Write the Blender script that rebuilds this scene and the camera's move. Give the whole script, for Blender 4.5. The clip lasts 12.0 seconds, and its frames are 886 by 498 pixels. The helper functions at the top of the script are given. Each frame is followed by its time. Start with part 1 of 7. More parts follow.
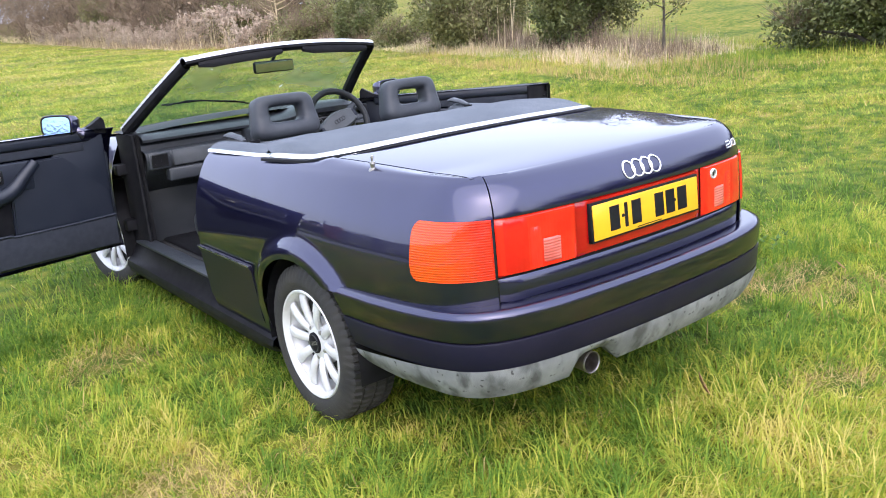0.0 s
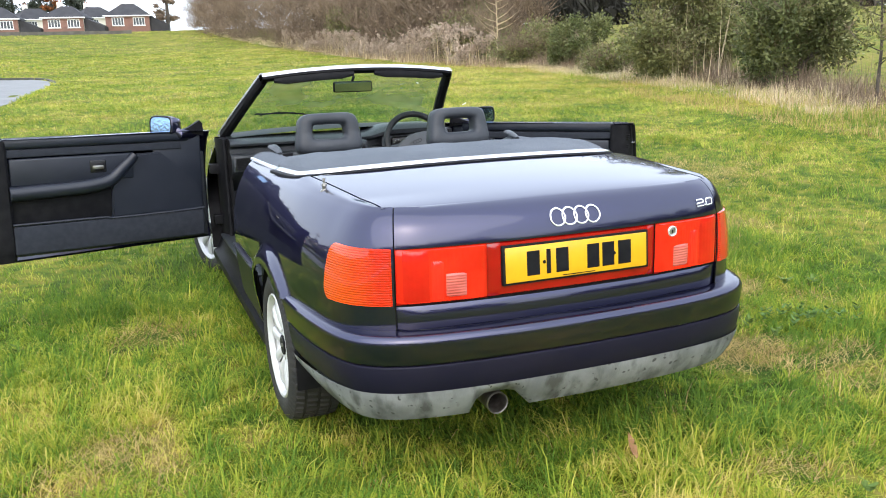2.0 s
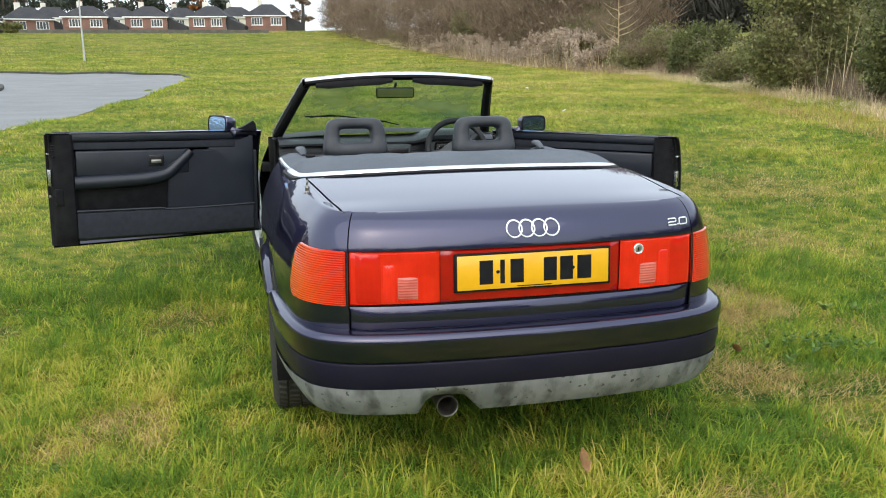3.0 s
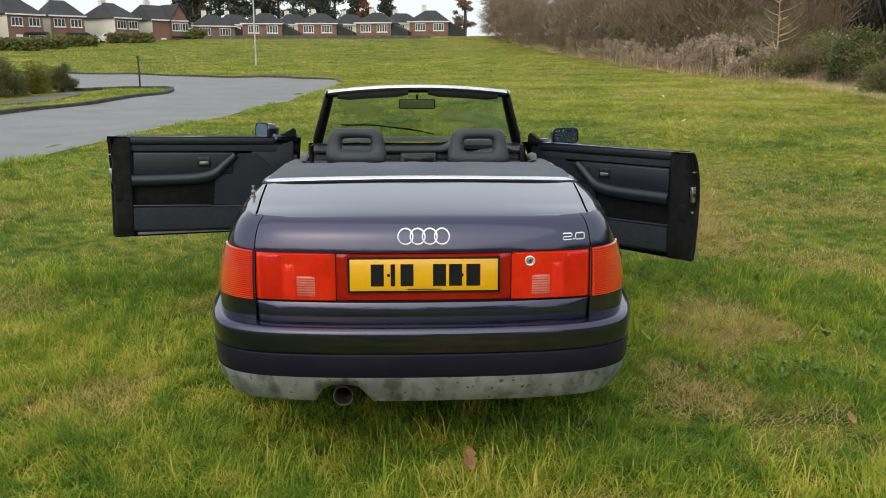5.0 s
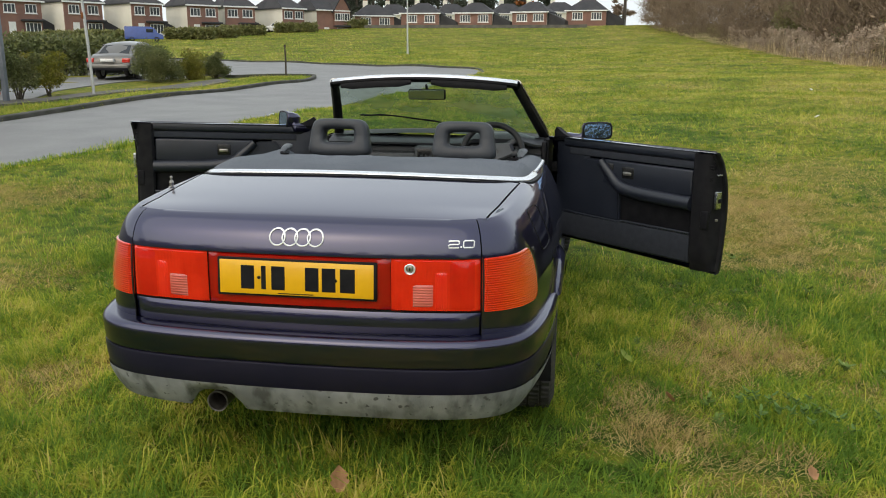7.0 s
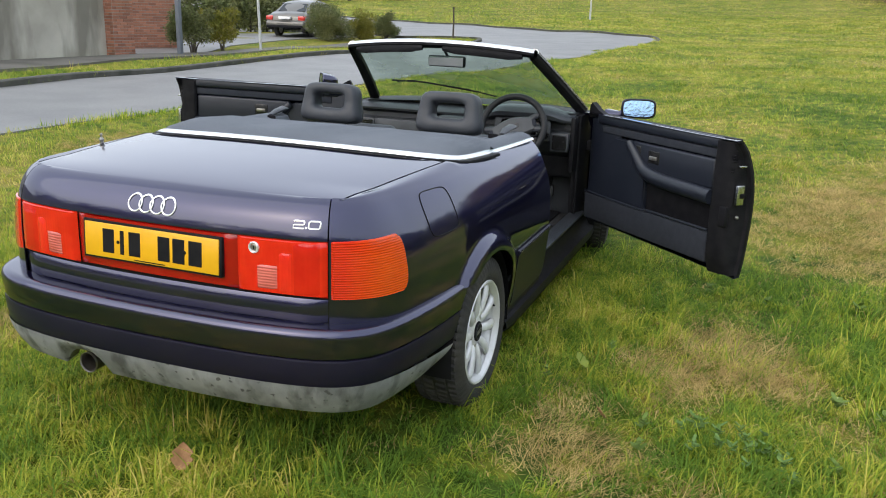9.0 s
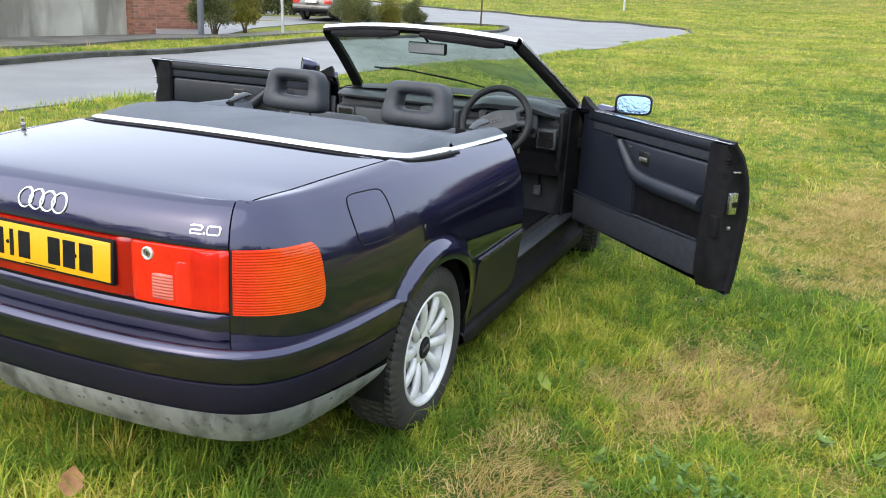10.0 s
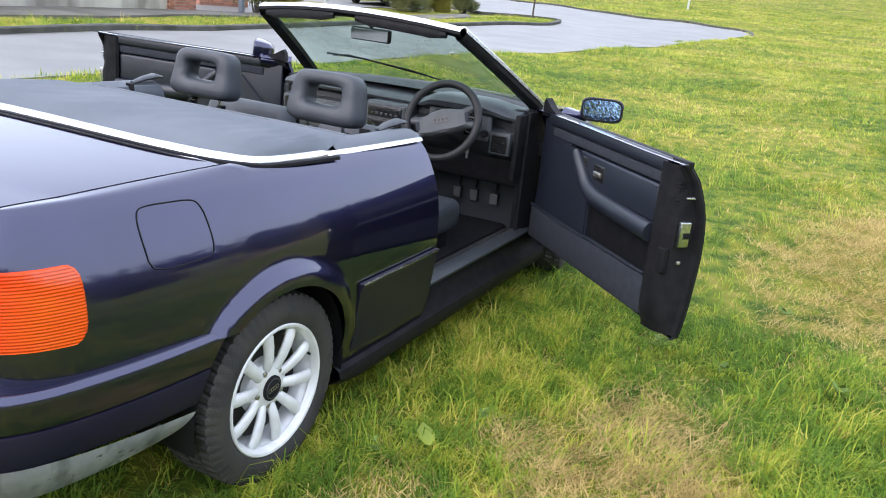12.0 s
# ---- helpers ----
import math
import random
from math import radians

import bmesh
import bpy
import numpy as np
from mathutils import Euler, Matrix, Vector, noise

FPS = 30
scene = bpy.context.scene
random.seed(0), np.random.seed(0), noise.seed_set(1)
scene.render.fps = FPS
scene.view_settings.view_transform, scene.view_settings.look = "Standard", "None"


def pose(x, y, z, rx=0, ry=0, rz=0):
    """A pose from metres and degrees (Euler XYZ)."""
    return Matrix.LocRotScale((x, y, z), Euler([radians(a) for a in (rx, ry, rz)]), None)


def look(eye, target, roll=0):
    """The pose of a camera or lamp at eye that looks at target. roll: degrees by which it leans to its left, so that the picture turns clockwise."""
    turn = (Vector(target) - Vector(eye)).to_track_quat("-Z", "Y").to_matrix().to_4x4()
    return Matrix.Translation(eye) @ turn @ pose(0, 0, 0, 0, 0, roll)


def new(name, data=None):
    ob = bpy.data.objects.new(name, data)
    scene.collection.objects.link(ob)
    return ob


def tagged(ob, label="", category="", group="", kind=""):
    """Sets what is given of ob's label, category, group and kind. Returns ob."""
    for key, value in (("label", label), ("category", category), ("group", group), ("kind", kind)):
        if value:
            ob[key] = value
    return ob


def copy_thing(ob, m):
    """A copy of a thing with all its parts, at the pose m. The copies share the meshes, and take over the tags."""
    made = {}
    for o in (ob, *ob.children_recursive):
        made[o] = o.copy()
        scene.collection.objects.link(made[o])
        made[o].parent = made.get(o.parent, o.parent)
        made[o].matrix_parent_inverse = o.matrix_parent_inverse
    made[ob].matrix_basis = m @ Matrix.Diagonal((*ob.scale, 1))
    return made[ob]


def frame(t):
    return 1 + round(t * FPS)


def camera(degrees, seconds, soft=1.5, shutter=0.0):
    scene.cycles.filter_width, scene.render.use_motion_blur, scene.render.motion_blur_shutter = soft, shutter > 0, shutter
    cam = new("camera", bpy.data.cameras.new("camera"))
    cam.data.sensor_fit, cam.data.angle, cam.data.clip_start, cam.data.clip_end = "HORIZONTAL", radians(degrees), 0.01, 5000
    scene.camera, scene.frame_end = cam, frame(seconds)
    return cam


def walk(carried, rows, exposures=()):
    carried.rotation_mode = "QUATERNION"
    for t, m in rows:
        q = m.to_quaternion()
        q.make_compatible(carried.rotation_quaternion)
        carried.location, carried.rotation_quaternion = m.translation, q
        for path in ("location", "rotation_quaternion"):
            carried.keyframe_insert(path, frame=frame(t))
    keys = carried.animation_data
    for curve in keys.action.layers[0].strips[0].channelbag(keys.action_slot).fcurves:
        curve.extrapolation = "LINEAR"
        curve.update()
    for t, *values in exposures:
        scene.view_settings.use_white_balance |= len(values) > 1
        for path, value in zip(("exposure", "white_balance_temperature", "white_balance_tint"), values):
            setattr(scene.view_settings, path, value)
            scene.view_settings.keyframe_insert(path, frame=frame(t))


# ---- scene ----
cam = camera(56.5, 12.0, soft=1.0)
PATH = [
    (0, (-2.104, -1.731, 1.403), (-0.963, -0.179, 0.867), -4.9),
    (0.5, (-1.931, -1.846, 1.419), (-0.854, -0.254, 0.866), -4.0),
    (1, (-1.753, -2.001, 1.407), (-0.794, -0.323, 0.891), -2.9),
    (1.5, (-1.573, -2.178, 1.422), (-0.743, -0.421, 0.949), -2.0),
    (2, (-1.359, -2.271, 1.408), (-0.645, -0.461, 0.946), -1.4),
    (2.5, (-1.141, -2.34, 1.432), (-0.552, -0.486, 0.97), -1.0),
    (3, (-0.891, -2.513, 1.433), (-0.448, -0.616, 0.982), -0.2),
    (3.5, (-0.665, -2.655, 1.446), (-0.308, -0.736, 1.014), 0.1),
    (3.7, (-0.573, -2.665, 1.432), (-0.24, -0.74, 1.0), 0.3),
    (5.3, (0.072, -2.864, 1.495), (0.104, -0.914, 1.054), -0.1),
    (5.5, (0.146, -2.853, 1.497), (0.161, -0.903, 1.054), -0.1),
    (6, (0.346, -2.731, 1.474), (0.301, -0.781, 1.031), 0.3),
    (6.5, (0.57, -2.608, 1.473), (0.425, -0.666, 1.016), -0.4),
    (7, (0.865, -2.528, 1.48), (0.576, -0.604, 1.016), 0.3),
    (7.2, (0.977, -2.487, 1.48), (0.637, -0.573, 1.013), -0.1),
    (8.8, (1.704, -2.072, 1.486), (1.05, -0.259, 0.954), 1.9),
    (9, (1.769, -2.034, 1.497), (1.081, -0.238, 0.947), 1.8),
    (9.5, (1.871, -1.851, 1.484), (1.162, -0.067, 0.925), 2.9),
    (10, (1.919, -1.626, 1.49), (1.175, 0.137, 0.91), 3.1),
    (10.5, (1.987, -1.467, 1.49), (1.126, 0.234, 0.888), 3.5),
    (11, (2.114, -1.328, 1.51), (1.193, 0.345, 0.917), 4.7),
    (11.5, (2.203, -1.168, 1.516), (1.319, 0.519, 0.904), 5.0),
    (12, (2.229, -0.917, 1.499), (1.381, 0.788, 0.887), 5.7),
]
LIGHT = [(0.0, 1.27, 5880, 18), (1.0, 1.27, 5880, 17), (1.5, 1.22, 5980, 13), (2.5, 0.86, 6300, 7), (3.0, 0.61, 6380, 6), (3.5, 0.33, 6450, 6), (5.5, 0.13, 6900, 6), (7.0, 0.13, 6880, 6), (8.8, 0.46, 6450, 9), (9.5, 0.88, 6350, 10), (10.0, 1.05, 6270, 10), (11.0, 1.09, 6160, 11), (12.0, 1.24, 6080, 14)]
walk(cam, [(t, look(eye, target, roll)) for t, eye, target, roll in PATH], LIGHT)

# ---- light: a bright overcast sky, with a broad weak sun behind the cloud ----
world = bpy.data.worlds.new("overcast_sky")
scene.world = world
world.use_nodes = True
wn, wl = world.node_tree.nodes, world.node_tree.links
back = wn["Background"]
sky = wn.new("ShaderNodeTexSky")
sky.sky_type, sky.sun_disc = "NISHITA", False
sky.sun_elevation, sky.sun_rotation = radians(38), radians(200)
sky.air_density, sky.dust_density, sky.ozone_density = 1.0, 6.0, 1.0
cloud = wn.new("ShaderNodeMixRGB")
cloud.inputs["Fac"].default_value = 0.72
cloud.inputs["Color2"].default_value = (7.35, 7.9, 8.7, 1)
wl.new(sky.outputs["Color"], cloud.inputs["Color1"])
wl.new(cloud.outputs["Color"], back.inputs["Color"])
back.inputs["Strength"].default_value = 0.15
sun = new("sun", bpy.data.lights.new("sun", "SUN"))
sun.data.energy, sun.data.angle, sun.data.color = 0.7, radians(85), (1.0, 0.96, 0.9)
sun.matrix_world = look((-20, -40, 40), (0, 0, 0))
scene.view_settings.exposure = 0.0


# ---- materials ----
def material(name, base, second=None, scale=8.0, rough=0.5, metal=0.0, bump=0.0, fine=120.0, coat=0.0, spread=0.08,
             spec=0.5, island=0.0, piece=0.0, trans=0.0, coat_rough=0.05, detail=5.0, coat_ior=1.5):
    """A surface with two scales of variation: broad stains between two colours and a fine grain with relief."""
    m = bpy.data.materials.new(name)
    m.use_nodes = True
    n, l = m.node_tree.nodes, m.node_tree.links
    b = n["Principled BSDF"]
    second = second or tuple(c * 0.8 for c in base)
    co = n.new("ShaderNodeTexCoord")
    broad = n.new("ShaderNodeTexNoise")
    broad.inputs["Scale"].default_value, broad.inputs["Detail"].default_value = scale, detail
    l.new(co.outputs["Object"], broad.inputs["Vector"])
    ramp = n.new("ShaderNodeMapRange")
    ramp.inputs["From Min"].default_value, ramp.inputs["From Max"].default_value = 0.35, 0.65
    l.new(broad.outputs["Fac"], ramp.inputs["Value"])
    mix = n.new("ShaderNodeMixRGB")
    mix.inputs["Color1"].default_value, mix.inputs["Color2"].default_value = (*base, 1), (*second, 1)
    l.new(ramp.outputs["Result"], mix.inputs["Fac"])
    out = mix.outputs["Color"]
    for amount, node, socket in ((island, "ShaderNodeNewGeometry", "Random Per Island"), (piece, "ShaderNodeObjectInfo", "Random")):
        if amount:
            g = n.new(node)
            r = n.new("ShaderNodeMapRange")
            r.inputs["To Min"].default_value, r.inputs["To Max"].default_value = 1 - amount, 1 + amount
            l.new(g.outputs[socket], r.inputs["Value"])
            v = n.new("ShaderNodeHueSaturation")
            l.new(r.outputs["Result"], v.inputs["Value"])
            l.new(out, v.inputs["Color"])
            out = v.outputs["Color"]
    l.new(out, b.inputs["Base Color"])
    grain = n.new("ShaderNodeTexNoise")
    grain.inputs["Scale"].default_value, grain.inputs["Detail"].default_value = fine, 3
    l.new(co.outputs["Object"], grain.inputs["Vector"])
    rr = n.new("ShaderNodeMapRange")
    rr.inputs["To Min"].default_value, rr.inputs["To Max"].default_value = max(0.02, rough - spread), min(1, rough + spread)
    l.new(grain.outputs["Fac"], rr.inputs["Value"])
    l.new(rr.outputs["Result"], b.inputs["Roughness"])
    if bump:
        bp = n.new("ShaderNodeBump")
        bp.inputs["Strength"].default_value, bp.inputs["Distance"].default_value = bump, 0.01
        l.new(grain.outputs["Fac"], bp.inputs["Height"])
        l.new(bp.outputs["Normal"], b.inputs["Normal"])
    b.inputs["Metallic"].default_value = metal
    b.inputs["Specular IOR Level"].default_value = spec
    b.inputs["Coat Weight"].default_value, b.inputs["Coat Roughness"].default_value = coat, coat_rough
    b.inputs["Transmission Weight"].default_value = trans
    b.inputs["Coat IOR"].default_value = coat_ior
    return m


PAINT = material("violet_blue_pearl_paint", (0.0225, 0.0225, 0.067), (0.019, 0.019, 0.057), 3, 0.30, 0.9, coat=1.0, coat_rough=0.03, fine=400, spread=0.04, coat_ior=1.66, spec=0.5)
PAINT.node_tree.nodes["Principled BSDF"].inputs["Specular Tint"].default_value = (0.45, 0.44, 0.52, 1)
LOW_PAINT = material("dull_dark_body_plastic", (0.008, 0.0075, 0.019), (0.011, 0.010, 0.022), 6, 0.34, fine=300, bump=0.03, spec=0.22)
VALANCE = material("chalky_grey_plastic", (0.245, 0.255, 0.258), (0.14, 0.147, 0.15), 9, 0.6, bump=0.15, fine=260)
def streaked(m, dark, grain=(22, 22, 5), streaks=0.65, chips=0.9):
    """Adds dirty vertical streaks and dark chips to a material."""
    n, l = m.node_tree.nodes, m.node_tree.links
    b = n["Principled BSDF"]
    co, mp = n.new("ShaderNodeTexCoord"), n.new("ShaderNodeMapping")
    mp.inputs["Scale"].default_value = grain
    l.new(co.outputs["Object"], mp.inputs["Vector"])
    streak, chip = n.new("ShaderNodeTexNoise"), n.new("ShaderNodeTexNoise")
    streak.inputs["Scale"].default_value, streak.inputs["Detail"].default_value = 1.0, 4
    l.new(mp.outputs["Vector"], streak.inputs["Vector"])
    chip.inputs["Scale"].default_value, chip.inputs["Detail"].default_value = 42.0, 2
    l.new(co.outputs["Object"], chip.inputs["Vector"])
    out = b.inputs["Base Color"].links[0].from_socket
    for tex, lo, hi, amount in ((streak, 0.47, 0.64, streaks), (chip, 0.66, 0.69, chips)):
        r, mix = n.new("ShaderNodeMapRange"), n.new("ShaderNodeMixRGB")
        r.inputs["From Min"].default_value, r.inputs["From Max"].default_value, r.inputs["To Max"].default_value = lo, hi, amount
        l.new(tex.outputs["Fac"], r.inputs["Value"])
        l.new(r.outputs["Result"], mix.inputs["Fac"])
        l.new(out, mix.inputs["Color1"])
        mix.inputs["Color2"].default_value = (*dark, 1)
        out = mix.outputs["Color"]
    l.new(out, b.inputs["Base Color"])


streaked(VALANCE, (0.045, 0.047, 0.045), (16, 16, 7), 0.85, 0.95)
BLACK = material("black_trim", (0.008, 0.008, 0.010), (0.014, 0.014, 0.016), 20, 0.5, bump=0.05, fine=400, spec=0.1)
RUBBER = material("tyre_rubber", (0.018, 0.018, 0.018), (0.035, 0.032, 0.028), 10, 0.75, bump=0.2, fine=200)
ALLOY = material("silver_painted_alloy", (0.72, 0.73, 0.74), (0.6, 0.6, 0.6), 16, 0.4, 0.15, fine=300, coat=0.3)
CHROME = material("polished_aluminium", (0.62, 0.63, 0.64), (0.52, 0.53, 0.54), 12, 0.26, 1.0, fine=300, spread=0.1)
BADGE = material("bright_chrome", (0.88, 0.89, 0.90), (0.8, 0.8, 0.8), 30, 0.22, 0.55, spread=0.05, coat=0.6)
BRIGHT_STRIP = material("smooth_bright_aluminium", (0.86, 0.87, 0.88), (0.80, 0.81, 0.82), 9, 0.22, 1.0, fine=60, spread=0.02)
STEEL = material("worn_steel", (0.45, 0.44, 0.42), (0.25, 0.23, 0.2), 30, 0.35, 0.9, fine=200)
ALLOY_PIPE = material("heat_stained_steel", (0.16, 0.145, 0.13), (0.085, 0.075, 0.065), 30, 0.42, 0.8, fine=200)
WHEEL_BLACK = material("black_wheel_rim_vinyl", (0.012, 0.013, 0.015), (0.018, 0.019, 0.021), 12, 0.45, bump=0.1, fine=380, spec=0.25)
HOOD = material("blue_black_hood_cloth", (0.085, 0.098, 0.118), (0.112, 0.126, 0.148), 3, 0.78, bump=0.35, fine=500)
LEATHER = material("dark_blue_grey_leather", (0.032, 0.036, 0.044), (0.044, 0.049, 0.058), 9, 0.42, bump=0.12, fine=330, spec=0.35)
DASH = material("dark_grey_moulded_plastic", (0.028, 0.032, 0.039), (0.036, 0.040, 0.047), 12, 0.42, bump=0.2, fine=420, spec=0.6)
CARD = material("dark_blue_door_card_vinyl", (0.010, 0.013, 0.022), (0.014, 0.017, 0.027), 9, 0.37, bump=0.15, fine=380, spec=0.5)
CARD_GREY = material("grey_carpeted_door_panel", (0.032, 0.036, 0.047), (0.025, 0.028, 0.037), 30, 0.85, bump=0.3, fine=500, spec=0.15)
CARPET = material("black_floor_carpet", (0.016, 0.016, 0.018), (0.025, 0.024, 0.024), 40, 0.95, bump=0.4, fine=500)
YELLOW = material("yellow_reflective_plate", (0.80, 0.43, 0.010), (0.75, 0.40, 0.010), 20, 0.35, coat=0.4)
MIRROR = material("wet_blue_mirror_glass", (0.42, 0.62, 0.90), (0.40, 0.60, 0.88), 5, 0.05, 1.0, spread=0.03, bump=0.10, fine=60)
DARK_MIRROR = material("dark_mirror_glass", (0.3, 0.33, 0.34), None, 5, 0.04, 1.0, spread=0.02)
TRIM_GREY = material("mid_grey_dash_trim", (0.075, 0.080, 0.088), (0.060, 0.064, 0.072), 14, 0.55, bump=0.15, fine=420, spec=0.3)
UPVC_WHITE = material("white_dial_marks", (0.7, 0.7, 0.68), (0.6, 0.6, 0.58), 30, 0.5)
DIAL = material("black_dial_face", (0.012, 0.012, 0.013), None, 20, 0.25)


def lamp_lens(name, colour, dark, ribs, rib_axis, depth=0.6):
    """Moulded lens plastic: a clear coloured skin with fine ribs."""
    m = material(name, colour, dark, 11, 0.2, coat=1.0, spread=0.05, spec=0.1)
    n, l = m.node_tree.nodes, m.node_tree.links
    b = n["Principled BSDF"]
    co, sep = n.new("ShaderNodeTexCoord"), n.new("ShaderNodeSeparateXYZ")
    l.new(co.outputs["Object"], sep.inputs["Vector"])
    times, wave = n.new("ShaderNodeMath"), n.new("ShaderNodeMath")
    times.operation, times.inputs[1].default_value = "MULTIPLY", ribs
    wave.operation = "SINE"
    l.new(sep.outputs[rib_axis], times.inputs[0])
    l.new(times.outputs[0], wave.inputs[0])
    bp = n.new("ShaderNodeBump")
    bp.inputs["Strength"].default_value, bp.inputs["Distance"].default_value = depth, 0.0015
    l.new(wave.outputs[0], bp.inputs["Height"])
    l.new(bp.outputs["Normal"], b.inputs["Normal"])
    b.inputs["Subsurface Weight"].default_value = 0.06
    b.inputs["Subsurface Radius"].default_value = (0.02, 0.006, 0.002)
    return m


AMBER = lamp_lens("amber_lamp_lens", (0.72, 0.080, 0.003), (0.66, 0.066, 0.003), 2 * math.pi / 0.0075, "Z")


def two_tone(m, colour, x0, x1):
    """The lens is moulded in a second colour toward the middle of the tail."""
    n, l = m.node_tree.nodes, m.node_tree.links
    b = n["Principled BSDF"]
    co, sep, side, fade, mix = (n.new(k) for k in ("ShaderNodeTexCoord", "ShaderNodeSeparateXYZ", "ShaderNodeMath", "ShaderNodeMapRange", "ShaderNodeMixRGB"))
    side.operation = "ABSOLUTE"
    fade.inputs["From Min"].default_value, fade.inputs["From Max"].default_value = x0, x1
    l.new(co.outputs["Object"], sep.inputs["Vector"])
    l.new(sep.outputs["X"], side.inputs[0])
    l.new(side.outputs[0], fade.inputs["Value"])
    l.new(fade.outputs["Result"], mix.inputs["Fac"])
    mix.inputs["Color1"].default_value = (*colour, 1)
    l.new(b.inputs["Base Color"].links[0].from_socket, mix.inputs["Color2"])
    l.new(mix.outputs["Color"], b.inputs["Base Color"])


two_tone(AMBER, (0.62, 0.024, 0.005), 0.655, 0.750)
RED = lamp_lens("red_lamp_lens", (0.72, 0.024, 0.008), (0.60, 0.015, 0.005), 2 * math.pi / 0.012, "X", 0.18)
BRIGHT_RED = lamp_lens("bright_red_lamp_lens", (0.80, 0.030, 0.012), (0.70, 0.020, 0.010), 2 * math.pi / 0.008, "X", 0.3)
DEEP_RED = lamp_lens("deep_red_lamp_lens", (0.62, 0.015, 0.006), (0.52, 0.010, 0.005), 2 * math.pi / 0.016, "X", 0.15)
RED_TRIM = material("red_reflector_plastic", (0.36, 0.006, 0.004), (0.30, 0.005, 0.004), 12, 0.2, coat=1.0, spec=0.1)
CLEAR_BLOCK = lamp_lens("pale_reversing_lens", (0.62, 0.15, 0.12), (0.52, 0.10, 0.08), 2 * math.pi / 0.009, "Z")


def glass(name, tint, rough=0.0, haze=0.0):
    m = bpy.data.materials.new(name)
    m.use_nodes = True
    n, l = m.node_tree.nodes, m.node_tree.links
    n.remove(n["Principled BSDF"])
    clear, shine = n.new("ShaderNodeBsdfTransparent"), n.new("ShaderNodeBsdfGlossy")
    mix, edge = n.new("ShaderNodeMixShader"), n.new("ShaderNodeLayerWeight")
    clear.inputs["Color"].default_value = (*tint, 1)
    shine.inputs["Roughness"].default_value = rough
    power, base = n.new("ShaderNodeMath"), n.new("ShaderNodeMath")
    power.operation, power.inputs[1].default_value = "POWER", 4.0
    base.operation, base.inputs[1].default_value, base.inputs[2].default_value = "MULTIPLY_ADD", 0.9, 0.05
    l.new(edge.outputs["Facing"], power.inputs[0])
    l.new(power.outputs[0], base.inputs[0])
    l.new(base.outputs[0], mix.inputs[0])
    l.new(clear.outputs[0], mix.inputs[1])
    l.new(shine.outputs[0], mix.inputs[2])
    out = mix.outputs[0]
    # patchy pale film: condensation, plus the hazy sky reflection painted as diffuse colour
    if haze:
        film, haze_mix = n.new("ShaderNodeBsdfDiffuse"), n.new("ShaderNodeMixShader")
        film.inputs["Color"].default_value = (0.72, 0.86, 0.86, 1)
        co, cloud_tex, amount = n.new("ShaderNodeTexCoord"), n.new("ShaderNodeTexNoise"), n.new("ShaderNodeMapRange")
        cloud_tex.inputs["Scale"].default_value, cloud_tex.inputs["Detail"].default_value = 2.2, 3
        l.new(co.outputs["Object"], cloud_tex.inputs["Vector"])
        amount.inputs["From Min"].default_value, amount.inputs["From Max"].default_value, amount.inputs["To Max"].default_value = 0.38, 0.66, haze
        l.new(cloud_tex.outputs["Fac"], amount.inputs["Value"])
        l.new(amount.outputs["Result"], haze_mix.inputs[0])
        l.new(out, haze_mix.inputs[1])
        l.new(film.outputs[0], haze_mix.inputs[2])
        out = haze_mix.outputs[0]
    l.new(out, n["Material Output"].inputs["Surface"])
    return m


SCREEN = glass("green_tinted_windscreen_glass", (0.76, 0.90, 0.81), 0.0, 0.34)
PANE = material("dark_house_window_pane", (0.05, 0.06, 0.07), (0.09, 0.1, 0.11), 2, 0.08)


# ---- mesh tools ----
def part(name, bm, mat, parent=None, label="", smooth=True, angle=40):
    """One mesh object from a bmesh, under a thing or a part."""
    me = bpy.data.meshes.new(name)
    bmesh.ops.recalc_face_normals(bm, faces=bm.faces)
    bm.to_mesh(me)
    bm.free()
    return finish(name, me, mat, parent, label, smooth, angle)


def finish(name, me, mat, parent=None, label="", smooth=True, angle=40):
    for m in mat if isinstance(mat, (list, tuple)) else (mat,):
        me.materials.append(m)
    if smooth:
        me.shade_smooth()
        if angle < 180:
            me.set_sharp_from_angle(angle=radians(angle))
    ob = new(name, me)
    ob.parent = parent
    if label:
        ob["label"] = label
    return ob


def thing(name, label, category, at=(0, 0, 0), turn=0.0, group="", kind=""):
    ob = new(name)
    ob.empty_display_size = 0.2
    ob.matrix_basis = pose(*at, 0, 0, turn)
    return tagged(ob, label, category, group, kind)


def grid(rows, bm=None, close_u=False):
    """A quad sheet through a table of points."""
    bm = bm or bmesh.new()
    vs = [[bm.verts.new(p) for p in r] for r in rows]
    for a, b in zip(vs, vs[1:]):
        k = len(a)
        for i in range(k if close_u else k - 1):
            j = (i + 1) % k
            quad = []
            for v in (a[i], a[j], b[j], b[i]):
                if v not in quad:
                    quad.append(v)
            bm.faces.new(quad)
    return bm


def thick(bm, t):
    """Gives an open sheet a thickness."""
    bmesh.ops.recalc_face_normals(bm, faces=bm.faces)
    bmesh.ops.solidify(bm, geom=bm.faces[:], thickness=t)
    return bm


